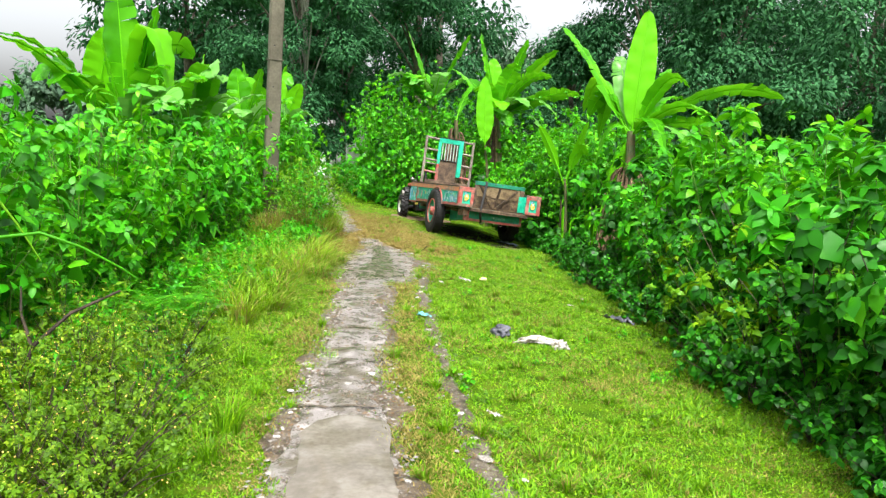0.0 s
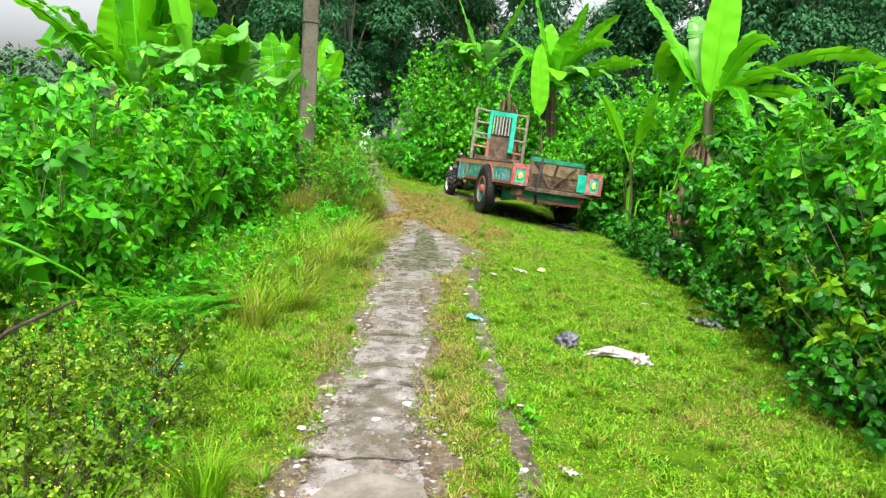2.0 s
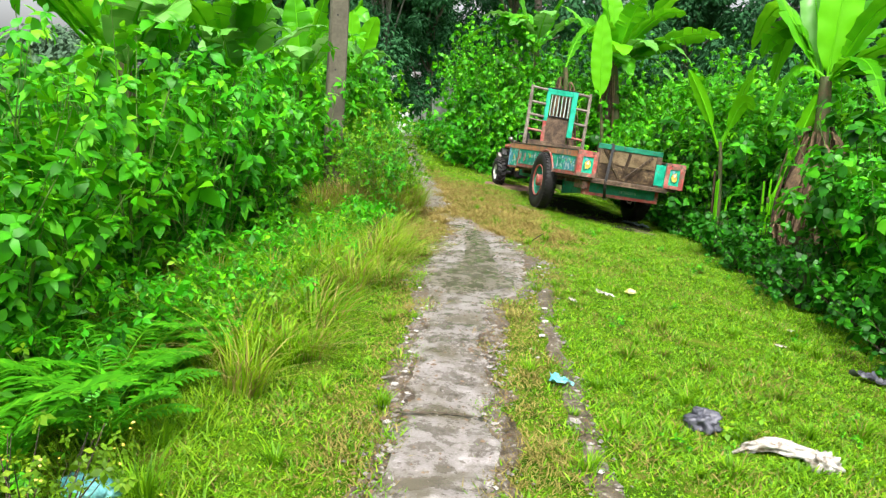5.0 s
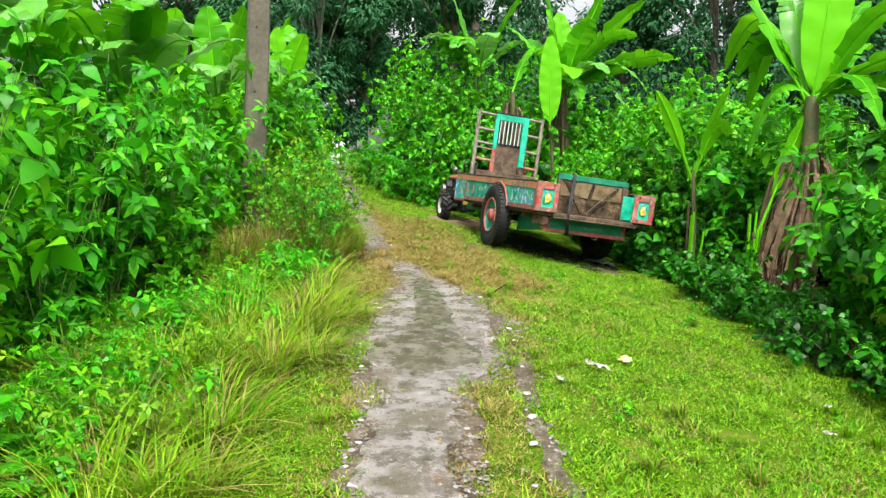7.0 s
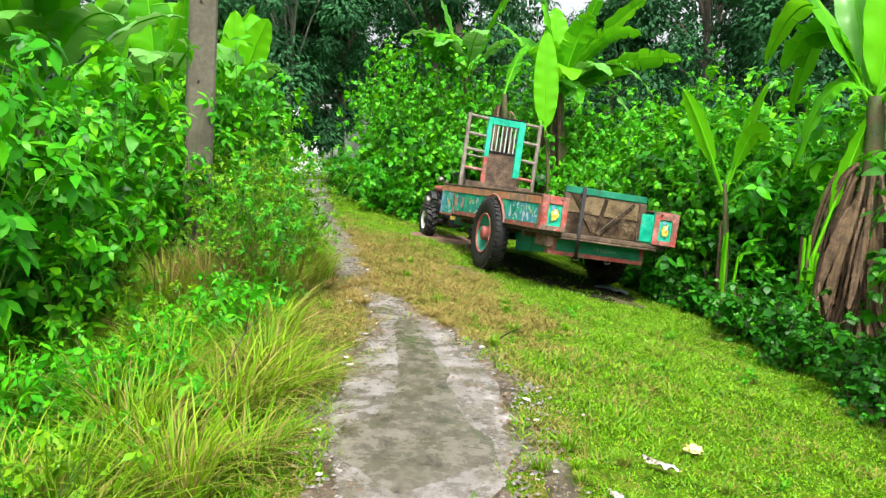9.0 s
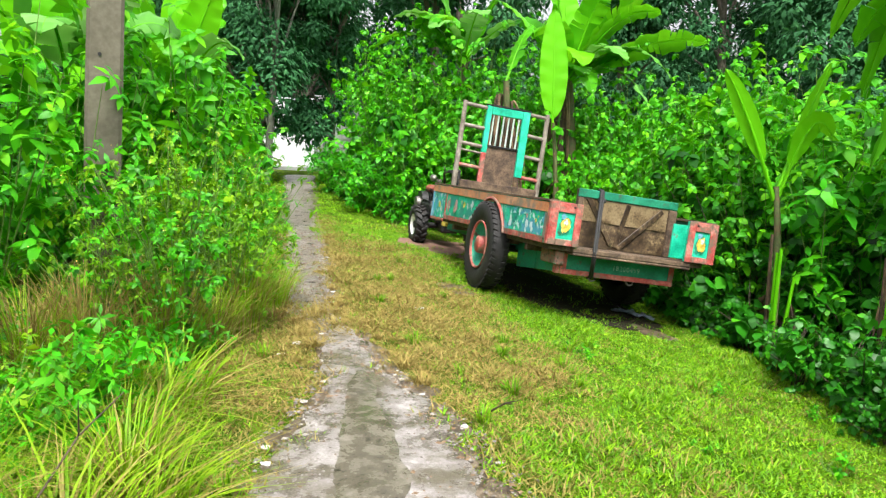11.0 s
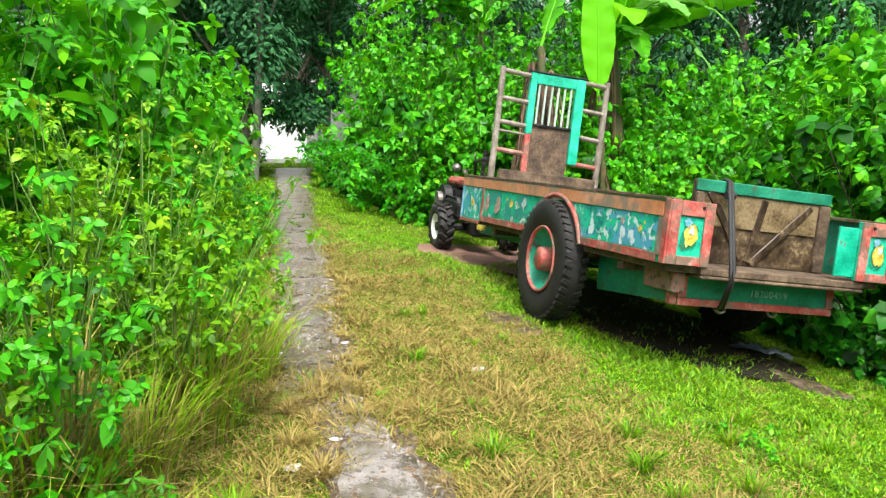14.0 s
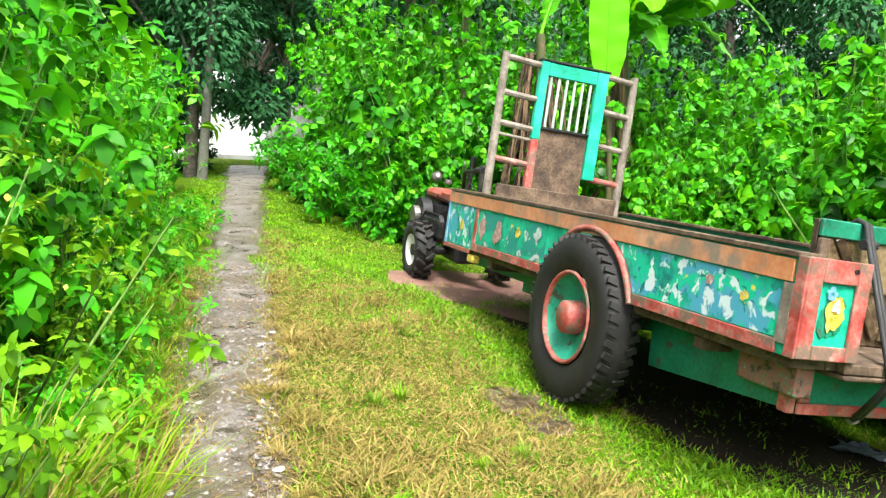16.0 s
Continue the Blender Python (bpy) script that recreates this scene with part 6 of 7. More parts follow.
def headboard(root, L, H1):
    u = 3.18
    a, b, top, base = 0.097, 1.177, 1.444, 0.0
    for x in (a, b):
        part("post", rod((x, u, base), (x, u, top), 0.034, 0.028, 9), GREYPIPE, root, smooth=False)
    g1, g2 = 0.408, 0.907
    for x0, x1, zs in ((a, g1, (1.40, 1.15, 0.93, 0.85, 0.67)), (g2, b, (1.40, 1.14, 0.88, 0.62))):
        for k, z in enumerate(zs):
            thin = 0.012 if (k == 3 and x0 == a) else 0.023
            part("rung", rod((x0, u, z + 0.01), (x1, u, z - 0.005), thin, thin, 8), PINK if k == len(zs) - 1 else GREYPIPE, root)
    fr = part("window_frame", boxed(g1 - 0.03, g1 + 0.035, u - 0.025, u + 0.025, 0.86, 1.43, 0.005), TEAL, root, "turquoise frame with pale bars")
    part("frame_foot", boxed(g1 - 0.028, g1 + 0.03, u - 0.024, u + 0.024, 0.5, 0.858, 0.005), PINK, fr)
    part("frame_post", boxed(g2 - 0.06, g2 + 0.035, u - 0.025, u + 0.025, 0.62, 1.43, 0.005), TEAL, fr)
    part("frame_head", boxed(g1 + 0.037, g2 - 0.062, u - 0.025, u + 0.025, 1.33, 1.425, 0.005), TEAL, fr)
    part("frame_cap", boxed(g1 - 0.04, g2 + 0.045, u - 0.03, u + 0.03, 1.432, 1.447, 0.003), BLACK, fr)
    part("frame_sill", boxed(g1 + 0.037, g2 - 0.062, u - 0.02, u + 0.02, 0.94, 0.96, 0.003), BLACK, fr)
    for k in range(6):
        x = g1 + 0.07 + k * (g2 - g1 - 0.17) / 5
        part("bar", rod((x, u - 0.005, 0.96), (x, u - 0.005, 1.33), 0.011, 0.011, 8), PALEBAR, fr)
    part("back_board", boxed(g1 + 0.0, g2 - 0.062, u + 0.0, u + 0.02, 0.45, 0.938, 0.004), RAWWOOD, root, "brown muddy board")
    part("foot_board", boxed(a + 0.05, b - 0.03, u - 0.06, u - 0.03, 0.36, 0.5, 0.006), RAWWOOD, root, "grey-brown bench plank")
    part("foot_board", boxed(a + 0.04, b - 0.02, u - 0.3, u - 0.062, 0.345, 0.375, 0.006), RAWWOOD, root)
    part("front_board", boxed(0.045, 1.52, L - 0.04, L, 0.0, 0.34, 0.005), TEAL_DARK, root, "green front board")


trailer()


# ---- power tiller ----
def tiller():
    zb = float(height(-0.75, 18.35))
    root = empty("power_tiller", pose(-0.54, 18.4, zb, 0, 3, 16))
    tagged(root, "black and red two-wheeled power tiller coupled to the trailer", "power tiller")
    R = 0.255
    for s in (-1, 1):
        x = s * 0.4
        w = part("wheel", rod((x - 0.06, 0, R), (x + 0.06, 0, R), 0.05), BLACK, root)
        bm = lathe([(R * 0.55, -0.06), (R * 0.62, -0.08), (R * 0.85, -0.085), (R * 0.92, -0.06), (R * 0.92, 0.06), (R * 0.85, 0.085), (R * 0.62, 0.08), (R * 0.55, 0.06)], 32)
        bm.transform(Matrix.Translation((x, 0, R)))
        tyre = part("tyre", bm, RUBBER, w, "black lugged tyre", smooth=True)
        lug = bmesh.new()
        for k in range(16):
            for q in (-1, 1):
                b = boxed(-0.045, 0.045, -0.013, 0.013, -0.03, 0.026, 0.003)
                b.transform(Matrix.Translation((x, 0, R)) @ Matrix.Rotation(2 * math.pi * (k + 0.25 * q) / 16, 4, "X") @ Matrix.Translation((q * 0.04, 0, R * 0.93)) @ Matrix.Rotation(0.6 * q, 4, "Z"))
                me = bpy.data.meshes.new("lug")
                b.to_mesh(me)
                b.free()
                lug.from_mesh(me)
                bpy.data.meshes.remove(me)
        part("lug", lug, RUBBER, tyre)["kind"] = "stuff"
        dish = lathe([(0.001, s * 0.02), (0.06, s * 0.02), (0.12, s * 0.045), (R * 0.55, s * 0.075)], 28)
        dish.transform(Matrix.Translation((x, 0, R)))
        part("rim", dish, WHITEPAINT, w, "white painted rim", smooth=True)
    part("axle", rod((-0.4, 0, R), (0.4, 0, R), 0.04), BLACK, root)
    part("gearbox", boxed(-0.13, 0.13, -0.25, 0.2, R - 0.08, R + 0.25, 0.03), BLACK, root)
    part("chassis", boxed(-0.18, 0.18, -0.15, 0.9, R + 0.05, R + 0.12, 0.01), BLACK, root)
    part("engine", boxed(-0.2, 0.16, 0.15, 0.75, R + 0.12, R + 0.42, 0.03), BLACK, root, "oily black engine block")
    part("flywheel", rod((-0.3, 0.4, R + 0.27), (-0.21, 0.4, R + 0.27), 0.17, 0.17, 24), BLACK, root)
    part("pulley", rod((-0.36, 0.4, R + 0.27), (-0.305, 0.4, R + 0.27), 0.09, 0.09, 20), STEEL, root)
    part("belt_guard", boxed(-0.33, -0.27, -0.3, 0.2, R + 0.1, R + 0.34, 0.05), BLACK, root)
    part("fuel_tank", boxed(-0.2, 0.2, 0.1, 0.55, R + 0.43, R + 0.53, 0.035), RED, root, "dented red fuel tank")
    part("tank_cap", rod((-0.05, 0.35, R + 0.58), (-0.05, 0.35, R + 0.62), 0.035), STEEL, root)
    part("hopper", boxed(-0.14, 0.12, 0.6, 0.78, R + 0.36, R + 0.5, 0.02), BLACK, root)
    part("bonnet", boxed(-0.22, -0.02, -0.4, 0.04, R + 0.44, R + 0.55, 0.03), RED, root, "red cover")
    part("headlight", lathe_at([(0.001, 0.0), (0.05, 0.01), (0.055, 0.04), (0.03, 0.08), (0.001, 0.09)], (-0.02, 0.82, R + 0.62)), STEEL, root, smooth=True)
    part("exhaust", rod((0.2, 0.5, R + 0.4), (0.22, 0.45, R + 0.85), 0.025), BLACK, root)
    for s in (-1, 1):
        pts = [(s * 0.1, -0.1, R + 0.3), (s * 0.2, -0.45, R + 0.55), (s * 0.3, -0.75, R + 0.75), (s * 0.32, -1.05, R + 0.78)]
        hb = part("handlebar", tri_mesh("handlebar", *tubes([pts], [(0.017, 0.016)], 8)), BLACK, root, smooth=True)
        part("grip", rod((s * 0.32, -1.04, R + 0.782), (s * 0.325, -1.18, R + 0.785), 0.022), RUBBER, hb)
        lev = [(s * 0.22, -0.5, R + 0.6), (s * 0.24, -0.56, R + 0.78), (s * 0.28, -0.66, R + 0.83), (s * 0.3, -0.72, R + 0.8)]
        part("lever", tri_mesh("lever", *tubes([lev], [(0.008, 0.006)], 6)), STEEL, hb, smooth=True)
    part("control_column", boxed(-0.025, 0.03, -0.4, -0.33, R + 0.3, R + 0.8, 0.015), BLACK, root)
    for k in range(4):
        pts = [(-0.2 + 0.08 * k, 0.1, R + 0.4), (-0.28 + 0.1 * k, -0.05, R + 0.5 + 0.04 * k), (-0.2 + 0.1 * k, -0.3, R + 0.45)]
        part("cable", tri_mesh("cable", *tubes([pts], [(0.007, 0.007)], 5)), RUBBER, root)
    part("hitch", rod((0.02, -0.2, R), (0.1, -0.62, R + 0.05), 0.04), BLACK, root)


def lathe_at(profile, spot):
    bm = lathe(profile, 20, "Z")
    bm.transform(Matrix.Translation(spot) @ Matrix.Rotation(radians(90), 4, "X"))
    return bm


tiller()


# ---- litter, stones, twigs ----
def crumple(name, label, category, spot, size, material, seed, flat=0.35, lift=0.0, turn=0.0, bend=0.0):
    """A crumpled bag, sack or scrap lying on the ground."""
    bm = bmesh.new()
    bmesh.ops.create_icosphere(bm, subdivisions=4, radius=1)
    rng = np.random.default_rng(seed)
    o = rng.uniform(0, 50, 3)
    for v in bm.verts:
        p = v.co * 2.1 + Vector(o)
        k = 1 + 0.45 * noise.noise(p) + 0.3 * noise.noise(p * 2.3) + 0.2 * noise.noise(p * 5) + 0.14 * noise.noise(p * 11)
        v.co = Vector((v.co.x * size[0] * k, v.co.y * size[1] * k, max(v.co.z * size[2] * k, -size[2] * 0.35)))
        q = v.co.x / size[0]
        v.co.y -= bend * q * q
        v.co.z += 0.35 * size[2] * (1 - q * q) * (bend > 0)
    x, y = spot
    ob = part(name, bm, material, smooth=True)
    ob.matrix_basis = Matrix.Translation((x, y, float(height(x, y)) + size[2] * 0.3 + lift)) @ Matrix.Rotation(turn, 4, "Z")
    return tagged(ob, label, category)


def gravel():
    """Grit, chips and leaf crumbs strewn over the concrete and its edges."""
    rng = np.random.default_rng(23)
    n = 22000
    y = rng.uniform(2.5, 18, n)
    c, h = path_at(y)
    x = c + h * np.where(rng.uniform(0, 1, n) < 0.45, np.clip(rng.normal(0, 0.6, n), -1.2, 1.2), rng.choice([-1, 1], n) * rng.normal(0.98, 0.2, n))
    slip = rng.uniform(0, 1, n) < 0.1
    x = np.where(slip & (y < 9.4), np.interp(y, [r[0] for r in TRACK], [r[1] for r in TRACK]) + rng.normal(0, 0.06, n), x)
    z = height(x, y) + np.where(np.abs(x - c) < h * 0.9, 0.021, 0.012)
    s = 0.004 + 0.014 * rng.uniform(0, 1, n) ** 3
    tv = np.array([(1, 0, 0), (0, 1, 0), (-1, 0.2, 0), (0.1, -1, 0), (0.1, 0.1, 0.6)], float)
    tf = np.array([(0, 1, 4), (1, 2, 4), (2, 3, 4), (3, 0, 4)])
    a = rng.uniform(0, 6.28, n)
    px = tv[None, :, 0] * rng.uniform(0.6, 1.5, (n, 1)) * s[:, None]
    py = tv[None, :, 1] * rng.uniform(0.5, 1.1, (n, 1)) * s[:, None]
    V = np.stack([x[:, None] + px * np.cos(a)[:, None] - py * np.sin(a)[:, None], y[:, None] + px * np.sin(a)[:, None] + py * np.cos(a)[:, None], z[:, None] + tv[None, :, 2] * s[:, None]], -1).reshape(-1, 3)
    F = (tf[None] + (np.arange(n) * 5)[:, None, None]).reshape(-1, 3)
    cut = (n * 3) // 4
    ob = part("grit", tri_mesh("grit", V[:cut * 5], F[:cut * 4]), GRIT)
    tagged(ob, "grit and small chips strewn over the concrete", "grit", kind="stuff")
    ob = part("leaf_crumbs", tri_mesh("leaf_crumbs", V[cut * 5:], F[cut * 4:] - cut * 5), DEAD)
    tagged(ob, "brown crumbs of dead leaves on the path", "leaf litter", kind="stuff")


def sheet(name, label, category, spot, size, material, seed, turn=0.0, lift=0.02):
    """A torn, crumpled scrap of plastic film."""
    rng = np.random.default_rng(seed)
    n, m = 13, 9
    u, v = np.meshgrid(np.linspace(-1, 1, n), np.linspace(-1, 1, m))
    o = rng.uniform(0, 30)
    edge = 1 + 0.3 * np.sin(3.1 * u + o) + 0.25 * np.sin(5.3 * v + o)
    X, Y = u * size[0] * (0.8 + 0.25 * np.sin(2.7 * v + o)), v * size[1] * edge
    Z = size[2] * (0.5 + 0.5 * np.sin(4.1 * u + 2.3 * v + o) * np.cos(3.7 * v - 1.9 * u) + 0.35 * np.sin(9 * u + 7 * v + o) + rng.normal(0, 0.12, u.shape))
    x, y = spot
    c, s = math.cos(turn), math.sin(turn)
    gx, gy = x + X * c - Y * s, y + X * s + Y * c
    V = np.stack([gx - x, gy - y, height(gx, gy) - float(height(x, y)) + np.abs(Z)], -1).reshape(-1, 3)
    i = (np.arange(m - 1)[:, None] * n + np.arange(n - 1)[None]).ravel()
    T = np.concatenate([np.stack([i, i + 1, i + n + 1], 1), np.stack([i, i + n + 1, i + n], 1)])
    ob = part(name, tri_mesh(name, V, T), material)
    ob.location = (x, y, float(height(x, y)) + lift)
    return tagged(ob, label, category)


def litter():
    crumple("plastic_bag", "crumpled dark grey plastic bag lying on the grass", "bag", (0.58, 7.0), (0.09, 0.08, 0.06), PLASTIC_GREY, 1, lift=0.01)
    crumple("sack", "twisted dirty white plastic sack lying on the grass", "sack", (0.9, 6.8), (0.2, 0.045, 0.042), PLASTIC_WHITE, 2, lift=0.012, turn=-0.2, bend=0.09)
    crumple("sack", "crumpled end of a white plastic sack on the grass", "sack", (1.07, 6.7), (0.07, 0.055, 0.055), PLASTIC_WHITE, 3, lift=0.005)
    sheet("plastic_bag", "pale turquoise plastic scrap on the path", "bag", (-0.14, 7.2), (0.07, 0.05, 0.02), PLASTIC_BLUE, 4, 0.2)
    crumple("plastic_bag", "crumpled turquoise plastic bag in the weeds", "bag", (-1.93, 5.62), (0.1, 0.075, 0.06), PLASTIC_BLUE, 5, lift=0.0)
    crumple("wrapper", "small yellow wrapper on the grass", "wrapper", (0.55, 9.7), (0.04, 0.032, 0.025), PLASTIC_YELLOW, 6, lift=0.03)
    sheet("wrapper", "torn white wrapper on the grass", "wrapper", (0.3, 9.4), (0.08, 0.025, 0.022), PLASTIC_WHITE, 7, -0.5, 0.03)
    sheet("wrapper", "small white wrapper on the grass", "wrapper", (1.5, 8.75), (0.04, 0.02, 0.016), PLASTIC_WHITE, 8, 0.3, 0.04)
    sheet("wrapper", "small white scrap on the grass", "wrapper", (0.36, 4.6), (0.055, 0.018, 0.015), PLASTIC_WHITE, 9, -0.5, 0.04)
    sheet("tarp", "flattened blue-grey tarp scrap under the trailer", "tarp", (1.3, 14.98), (0.2, 0.08, 0.04), SACK_BLUE, 10, -0.3, 0.02)
    sheet("plastic_bag", "black plastic scrap below the shrubs", "bag", (1.98, 8.3), (0.16, 0.07, 0.05), PLASTIC_GREY, 11, -0.4, 0.02)
    sheet("wrapper", "pale scrap in the grass by the path", "wrapper", (0.02, 9.0), (0.045, 0.018, 0.015), PLASTIC_WHITE, 12, -0.9, 0.03)
    sheet("wrapper", "pale scrap below the shrubs", "wrapper", (1.75, 9.3), (0.035, 0.018, 0.015), PLASTIC_WHITE, 13, 0.6, 0.04)
    gravel()
    rng = np.random.default_rng(3)
    spotlist = [(-0.94, 5.52, 0.06), (-0.76, 5.72, 0.05), (-0.47, 5.27, 0.045), (-0.86, 5.1, 0.03), (-0.6, 5.0, 0.05), (-0.95, 4.9, 0.03), (0.27, 3.95, 0.045), (0.22, 4.25, 0.035), (-1.45, 12.45, 0.035), (-1.5, 12.2, 0.025), (-0.72, 13.7, 0.045)]
    for y in np.arange(2.5, 9.4, 0.42):
        spotlist.append((np.interp(y, [r[0] for r in TRACK], [r[1] for r in TRACK]) + rng.normal(0, 0.05), y + rng.uniform(-0.06, 0.06), rng.uniform(0.012, 0.035)))
    for y in np.arange(3, 16, 0.09):
        c, h = path_at(y)
        s = rng.choice([-1, 1])
        spotlist.append((c + s * h * rng.uniform(0.75, 1.2), y, rng.uniform(0.008, 0.026)))
    proto = []
    for k in range(5):
        bm = bmesh.new()
        bmesh.ops.create_icosphere(bm, subdivisions=1, radius=1)
        for v in bm.verts:
            v.co = v.co * rng.uniform(0.65, 1.2)
            v.co.z *= 0.24
        me = bpy.data.meshes.new("stone")
        bm.to_mesh(me)
        bm.free()
        me.materials.append(STONE)
        proto.append(me)
    for i, (x, y, s) in enumerate(spotlist):
        ob = new("stone", proto[i % 5])
        ob.matrix_basis = Matrix.Translation((x, y, float(height(x, y)) + 0.016)) @ Matrix.Rotation(rng.uniform(0, 6.28), 4, "Z") @ Matrix.Diagonal((s * rng.uniform(1, 1.6), s, s, 1))
        tagged(ob, "chip of pale broken concrete on the path", "stone", "concrete chips on the path")
    for name, label, mat, r, pts in [
            ("stalk", "bright green arching creeper stalk over the weeds", FERN, 0.011, [(-2.45, 4.15, 1.05), (-2.2, 4.25, 1.08), (-2.0, 4.3, 1.0), (-1.82, 4.4, 0.87), (-1.75, 4.45, 0.8)]),
            ("stalk", "yellow-green stalk leaning over the weeds", YELLOW, 0.009, [(-2.55, 4.4, 1.3), (-2.4, 4.4, 1.1), (-2.28, 4.4, 0.9)]),
            ("branch", "dark forked dry branch sticking out of the weeds", TWIG, 0.016, [(-2.35, 4.3, 0.2), (-2.3, 4.3, 0.42), (-2.12, 4.4, 0.6), (-1.87, 4.5, 0.72)]),
            ("branch", "dark bare side branch among the weeds", TWIG, 0.012, [(-2.3, 4.3, 0.42), (-2.38, 4.35, 0.6), (-2.4, 4.4, 0.75)])]:
        ob = part(name, tri_mesh(name, *tubes([pts], [(r, r * 0.45)], 7)), mat, smooth=True)
        tagged(ob, label, name)
    for spot, a, L, r in [((-1.9, 9.6), 1.3, 0.8, 0.006), ((-0.35, 11.35), -0.9, 0.25, 0.008)]:
        x, y = spot
        z = float(height(x, y))
        pts = [(0, 0, 0), (0.33 * L * math.cos(a), 0.33 * L * math.sin(a), 0.12 * L), (0.66 * L * math.cos(a) + 0.03, 0.66 * L * math.sin(a), 0.42 * L), (L * math.cos(a), L * math.sin(a), 0.5 * L)]
        ob = part("branch", tri_mesh("branch", *tubes([pts, [pts[2], (pts[2][0] + 0.05, pts[2][1] - 0.1, pts[2][2] + 0.2 * L)]], [(r, r * 0.4), (r * 0.6, r * 0.2)], 6)), TWIG, smooth=True)
        ob.location = (x, y, z)
        tagged(ob, "dry dark bare branch sticking out of the weeds", "branch")


litter()


# ---- grass ----
def lawn(name, label, material, count, region, tall, seed, keep=None, lean=0.9, wide=0.0074):
    rng = np.random.default_rng(seed)
    x0, x1, y0, y1 = region
    x, y = rng.uniform(x0, x1, count), rng.uniform(y0, y1, count)
    ok = keep(x, y, rng)
    x, y = x[ok], y[ok]
    n = len(x)
    clump = np.clip(0.64 + 0.45 * wavy(x, y, 4.3) + 0.28 * wavy(x + 3, y, 1.3) + 0.2 * wavy(x, y + 2, 11.0), 0.4, 1.5)
    a = rng.uniform(0, 2 * math.pi, n)
    al = np.stack([lean * np.cos(a) * rng.uniform(0.1, 1.3, n), lean * np.sin(a) * rng.uniform(0.1, 1.3, n), np.ones(n)], 1)
    out = np.stack([np.cos(a), np.sin(a), np.zeros(n)], 1) + rng.normal(0, 0.3, (n, 3))
    L = tall * rng.uniform(0.4, 1.25, n) * clump
    P = np.stack([x, y, height(x, y) - 0.004], 1)
    ob = part(name, tri_mesh(name, *scatter(KITE, P, al, out, L, wide * rng.uniform(0.6, 1.4, n), rng)), material)
    return tagged(ob, label, "grass", kind="stuff")


def on_path(x, y, rng, margin=0.0):
    c, h = path_at(y)
    j = 0.05 * wavy(x, y, 6) + rng.normal(0, 0.025, len(x))
    near = (np.abs(x - c) < h - margin + j) & ~((y > 12.7) & (y < 13.6) & (rng.uniform(0, 1, len(x)) < 0.65))
    ty, tx = [r[0] for r in TRACK], [r[1] for r in TRACK]
    strip = (np.abs(x - np.interp(y, ty, tx)) < 0.06 + j * 0.8) & (y < 9.4) & (rng.uniform(0, 1, len(x)) < 0.5)
    return near | strip


def dryness(x, y):
    c, h = path_at(y)
    d = x - c
    edge = np.exp(-((np.abs(d) - h - 0.12) / 0.16) ** 2) * 0.55
    patch1 = np.exp(-(((d - 0.75) / 0.85) ** 2 + ((y - 14.2) / 3.0) ** 2) ** 2) * 1.05
    patch2 = np.exp(-(((x + 1.5) / 0.55) ** 2 + ((y - 12.2) / 1.3) ** 2)) * 1.0
    patch3 = np.exp(-(((x - 1.4) / 0.5) ** 2 + ((y - 6.0) / 0.8) ** 2)) * 0.4
    strip = np.exp(-((d - h - 0.15) / 0.18) ** 2) * (y < 9.2) * 0.5
    return np.clip(edge + patch1 + patch2 + patch3 + strip + 0.22 * wavy(x, y, 2.2) + 0.2 * wavy(x, y, 6.7) + 0.14 * wavy(x + 1, y, 17.0) + 0.05, 0.05, 0.86)


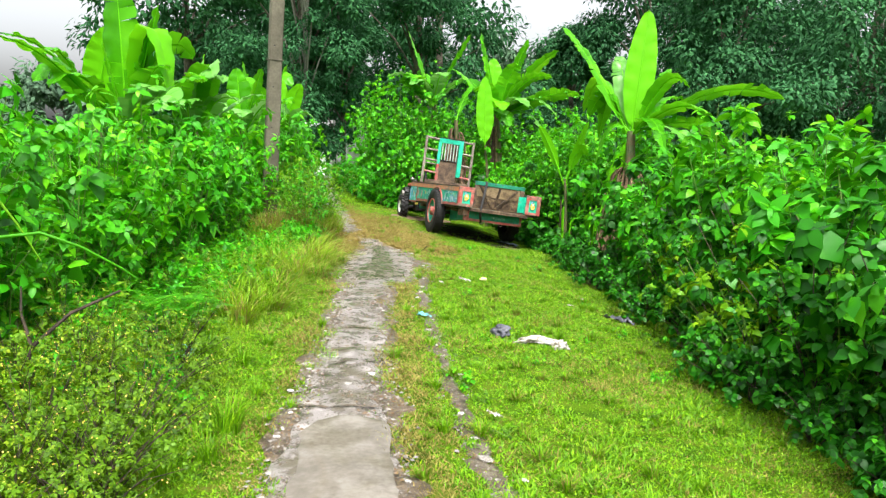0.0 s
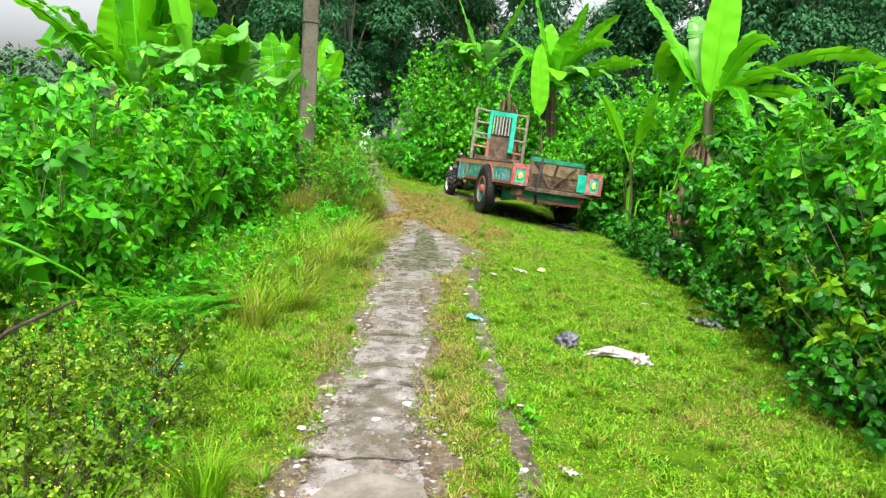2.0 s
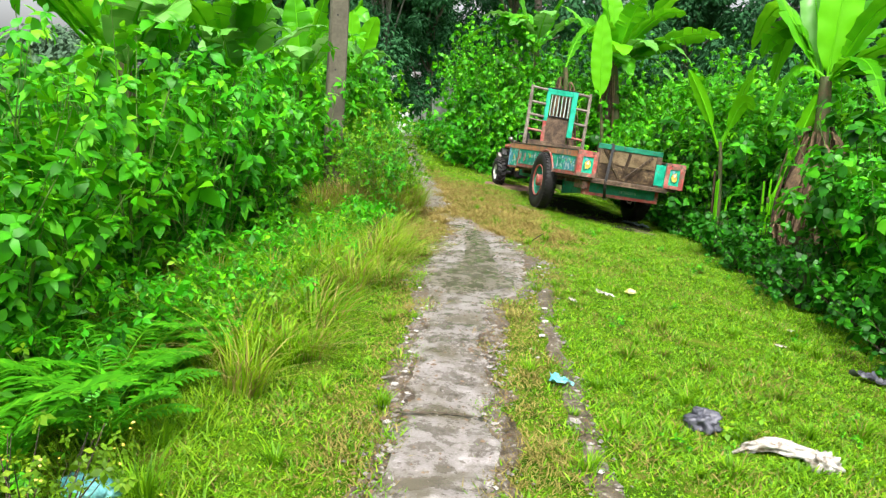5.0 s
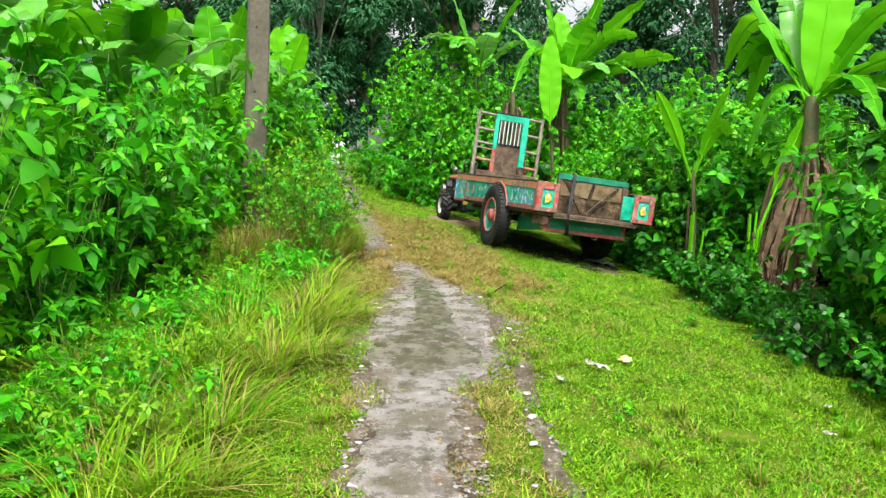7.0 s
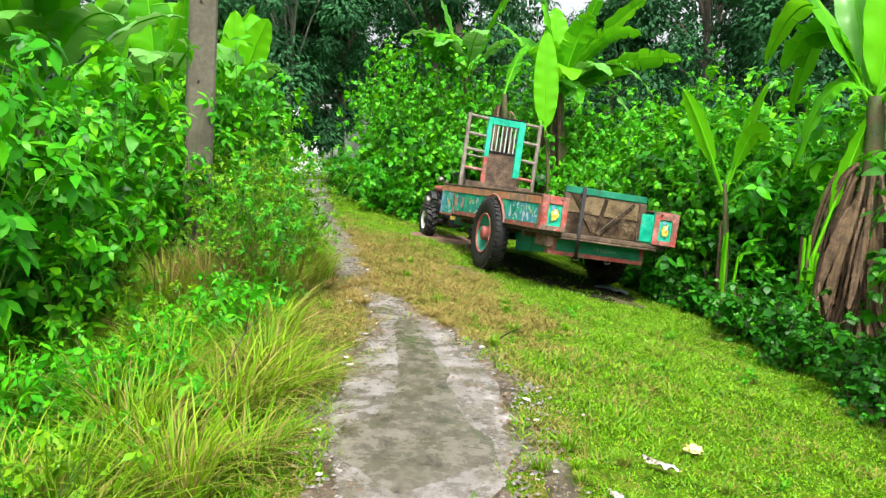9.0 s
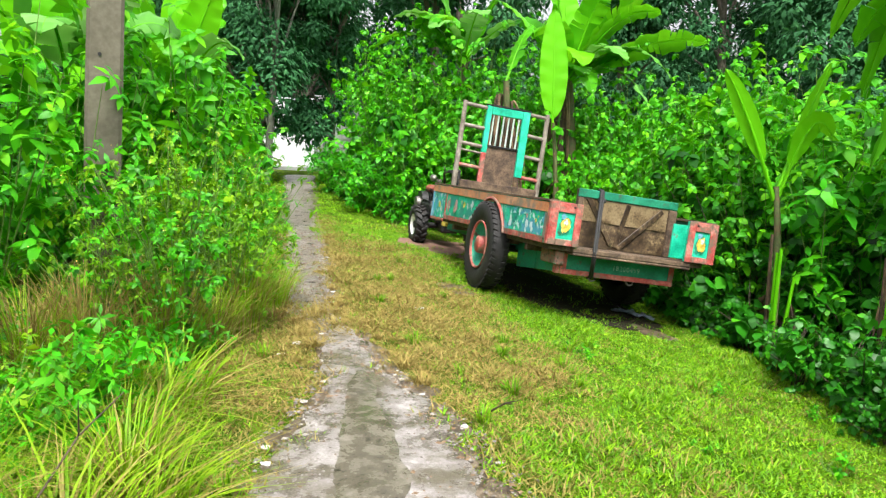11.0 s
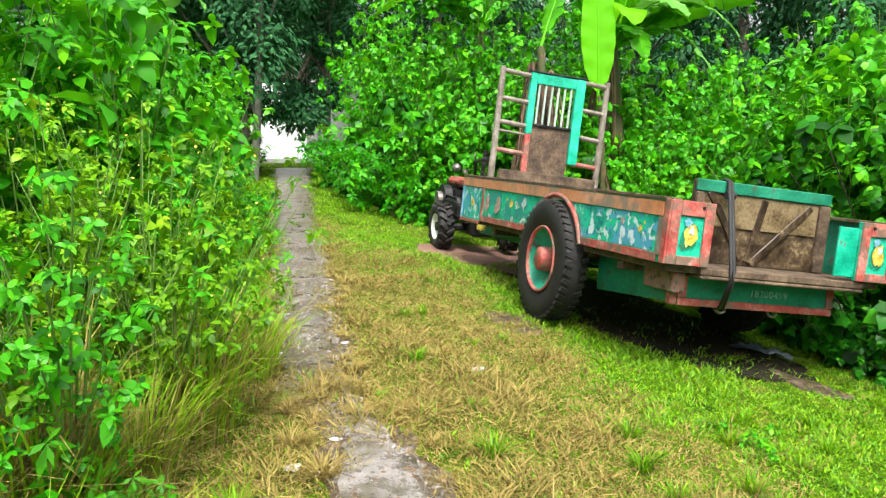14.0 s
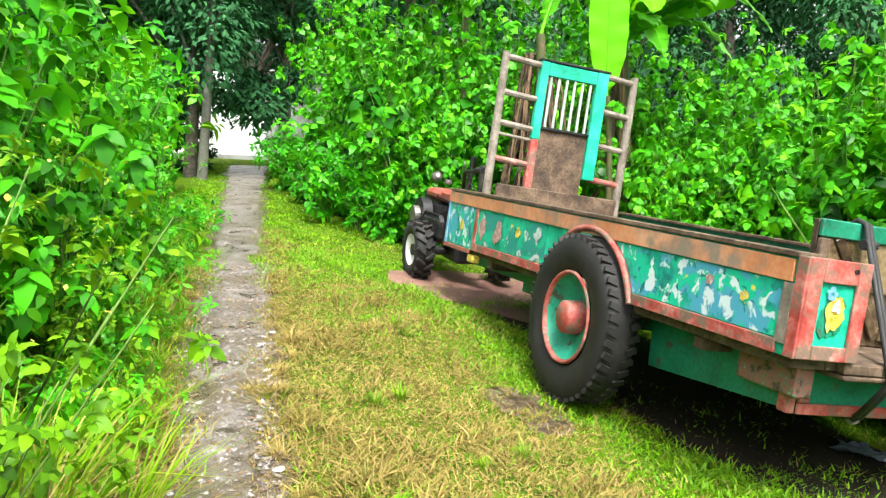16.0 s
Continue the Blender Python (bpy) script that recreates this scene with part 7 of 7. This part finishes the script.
def bare(x, y, rng):
    spots_ = [(-0.4, 15.15, 0.12), (-0.5, 18.1, 0.6), (0.1, 18.3, 0.5), (1.25, 14.4, 0.38), (1.0, 5.1, 0.18), (0.9, 8.6, 0.2), (-1.55, 17.9, 0.2), (1.5, 6.2, 0.16)]
    u, v = -0.27 * (x - 0.284) + 0.963 * (y - 13.968), 0.963 * (x - 0.284) + 0.27 * (y - 13.968)
    hit = (u > 0.55) & (u < 3.4) & (v > 0.25) & (v < 1.6) & (rng.uniform(0, 1, len(x)) < 0.93)
    for sx, sy, r in spots_:
        hit |= (np.hypot(x - sx, y - sy) < r + rng.normal(0, 0.06, len(x))) & (rng.uniform(0, 1, len(x)) < 0.9)
    return hit


def edges(x, y):
    left = np.interp(y, [0, 6, 12, 14.5, 20, 30], [-2.4, -2.7, -2.6, -2.6, -3.7, -5.8])
    right = np.interp(y, [0, 5, 8, 12, 15, 17, 18.6, 20, 21, 30], [2.9, 2.75, 2.6, 2.4, 2.1, 1.8, 0.9, -0.9, -1.8, -3.8])
    return (x > left) & (x < right)


lawn("grass", "short bright green lane grass", GRASS, 700000, (-2.8, 2.9, 1.5, 19), 0.06, 401, lambda x, y, r: edges(x, y) & ~on_path(x, y, r, 0.09) & (r.uniform(0, 1, len(x)) > dryness(x, y)) & ~bare(x, y, r), lean=1.3, wide=0.0078)
lawn("dry_grass", "straw-coloured dry grass along the path", DRY, 760000, (-2.8, 2.9, 1.5, 20), 0.07, 402, lambda x, y, r: edges(x, y) & ~on_path(x, y, r, 0.12) & (r.uniform(0, 1, len(x)) < dryness(x, y)) & ~bare(x, y, r), lean=1.3, wide=0.0056)
lawn("grass_far", "green grass along the far path", GRASS, 60000, (-6, 0, 19, 31), 0.07, 403, lambda x, y, r: edges(x, y) & ~on_path(x, y, r, 0.03), wide=0.012)
lawn("grass_undergrowth", "rank green grass below the weeds", TALL, 50000, (-3.6, -1.2, 2, 16), 0.2, 404, lambda x, y, r: (x < np.interp(y, [0, 4.5, 6, 9, 12, 14.5, 17], [-1.2, -1.5, -1.6, -1.75, -1.85, -2.1, -2.6]) + r.normal(0, 0.12, len(x))), wide=0.007)
lawn("dry_tangle", "longer matted brown grass between the path and the trailer", STRAW, 105000, (-2.6, 0.6, 11.2, 18.0), 0.12, 405, lambda x, y, r: edges(x, y) & ~on_path(x, y, r, 0.06) & (r.uniform(0, 1, len(x)) < 1.1 * (dryness(x, y) - 0.25)) & ~bare(x, y, r), lean=2.2, wide=0.005)
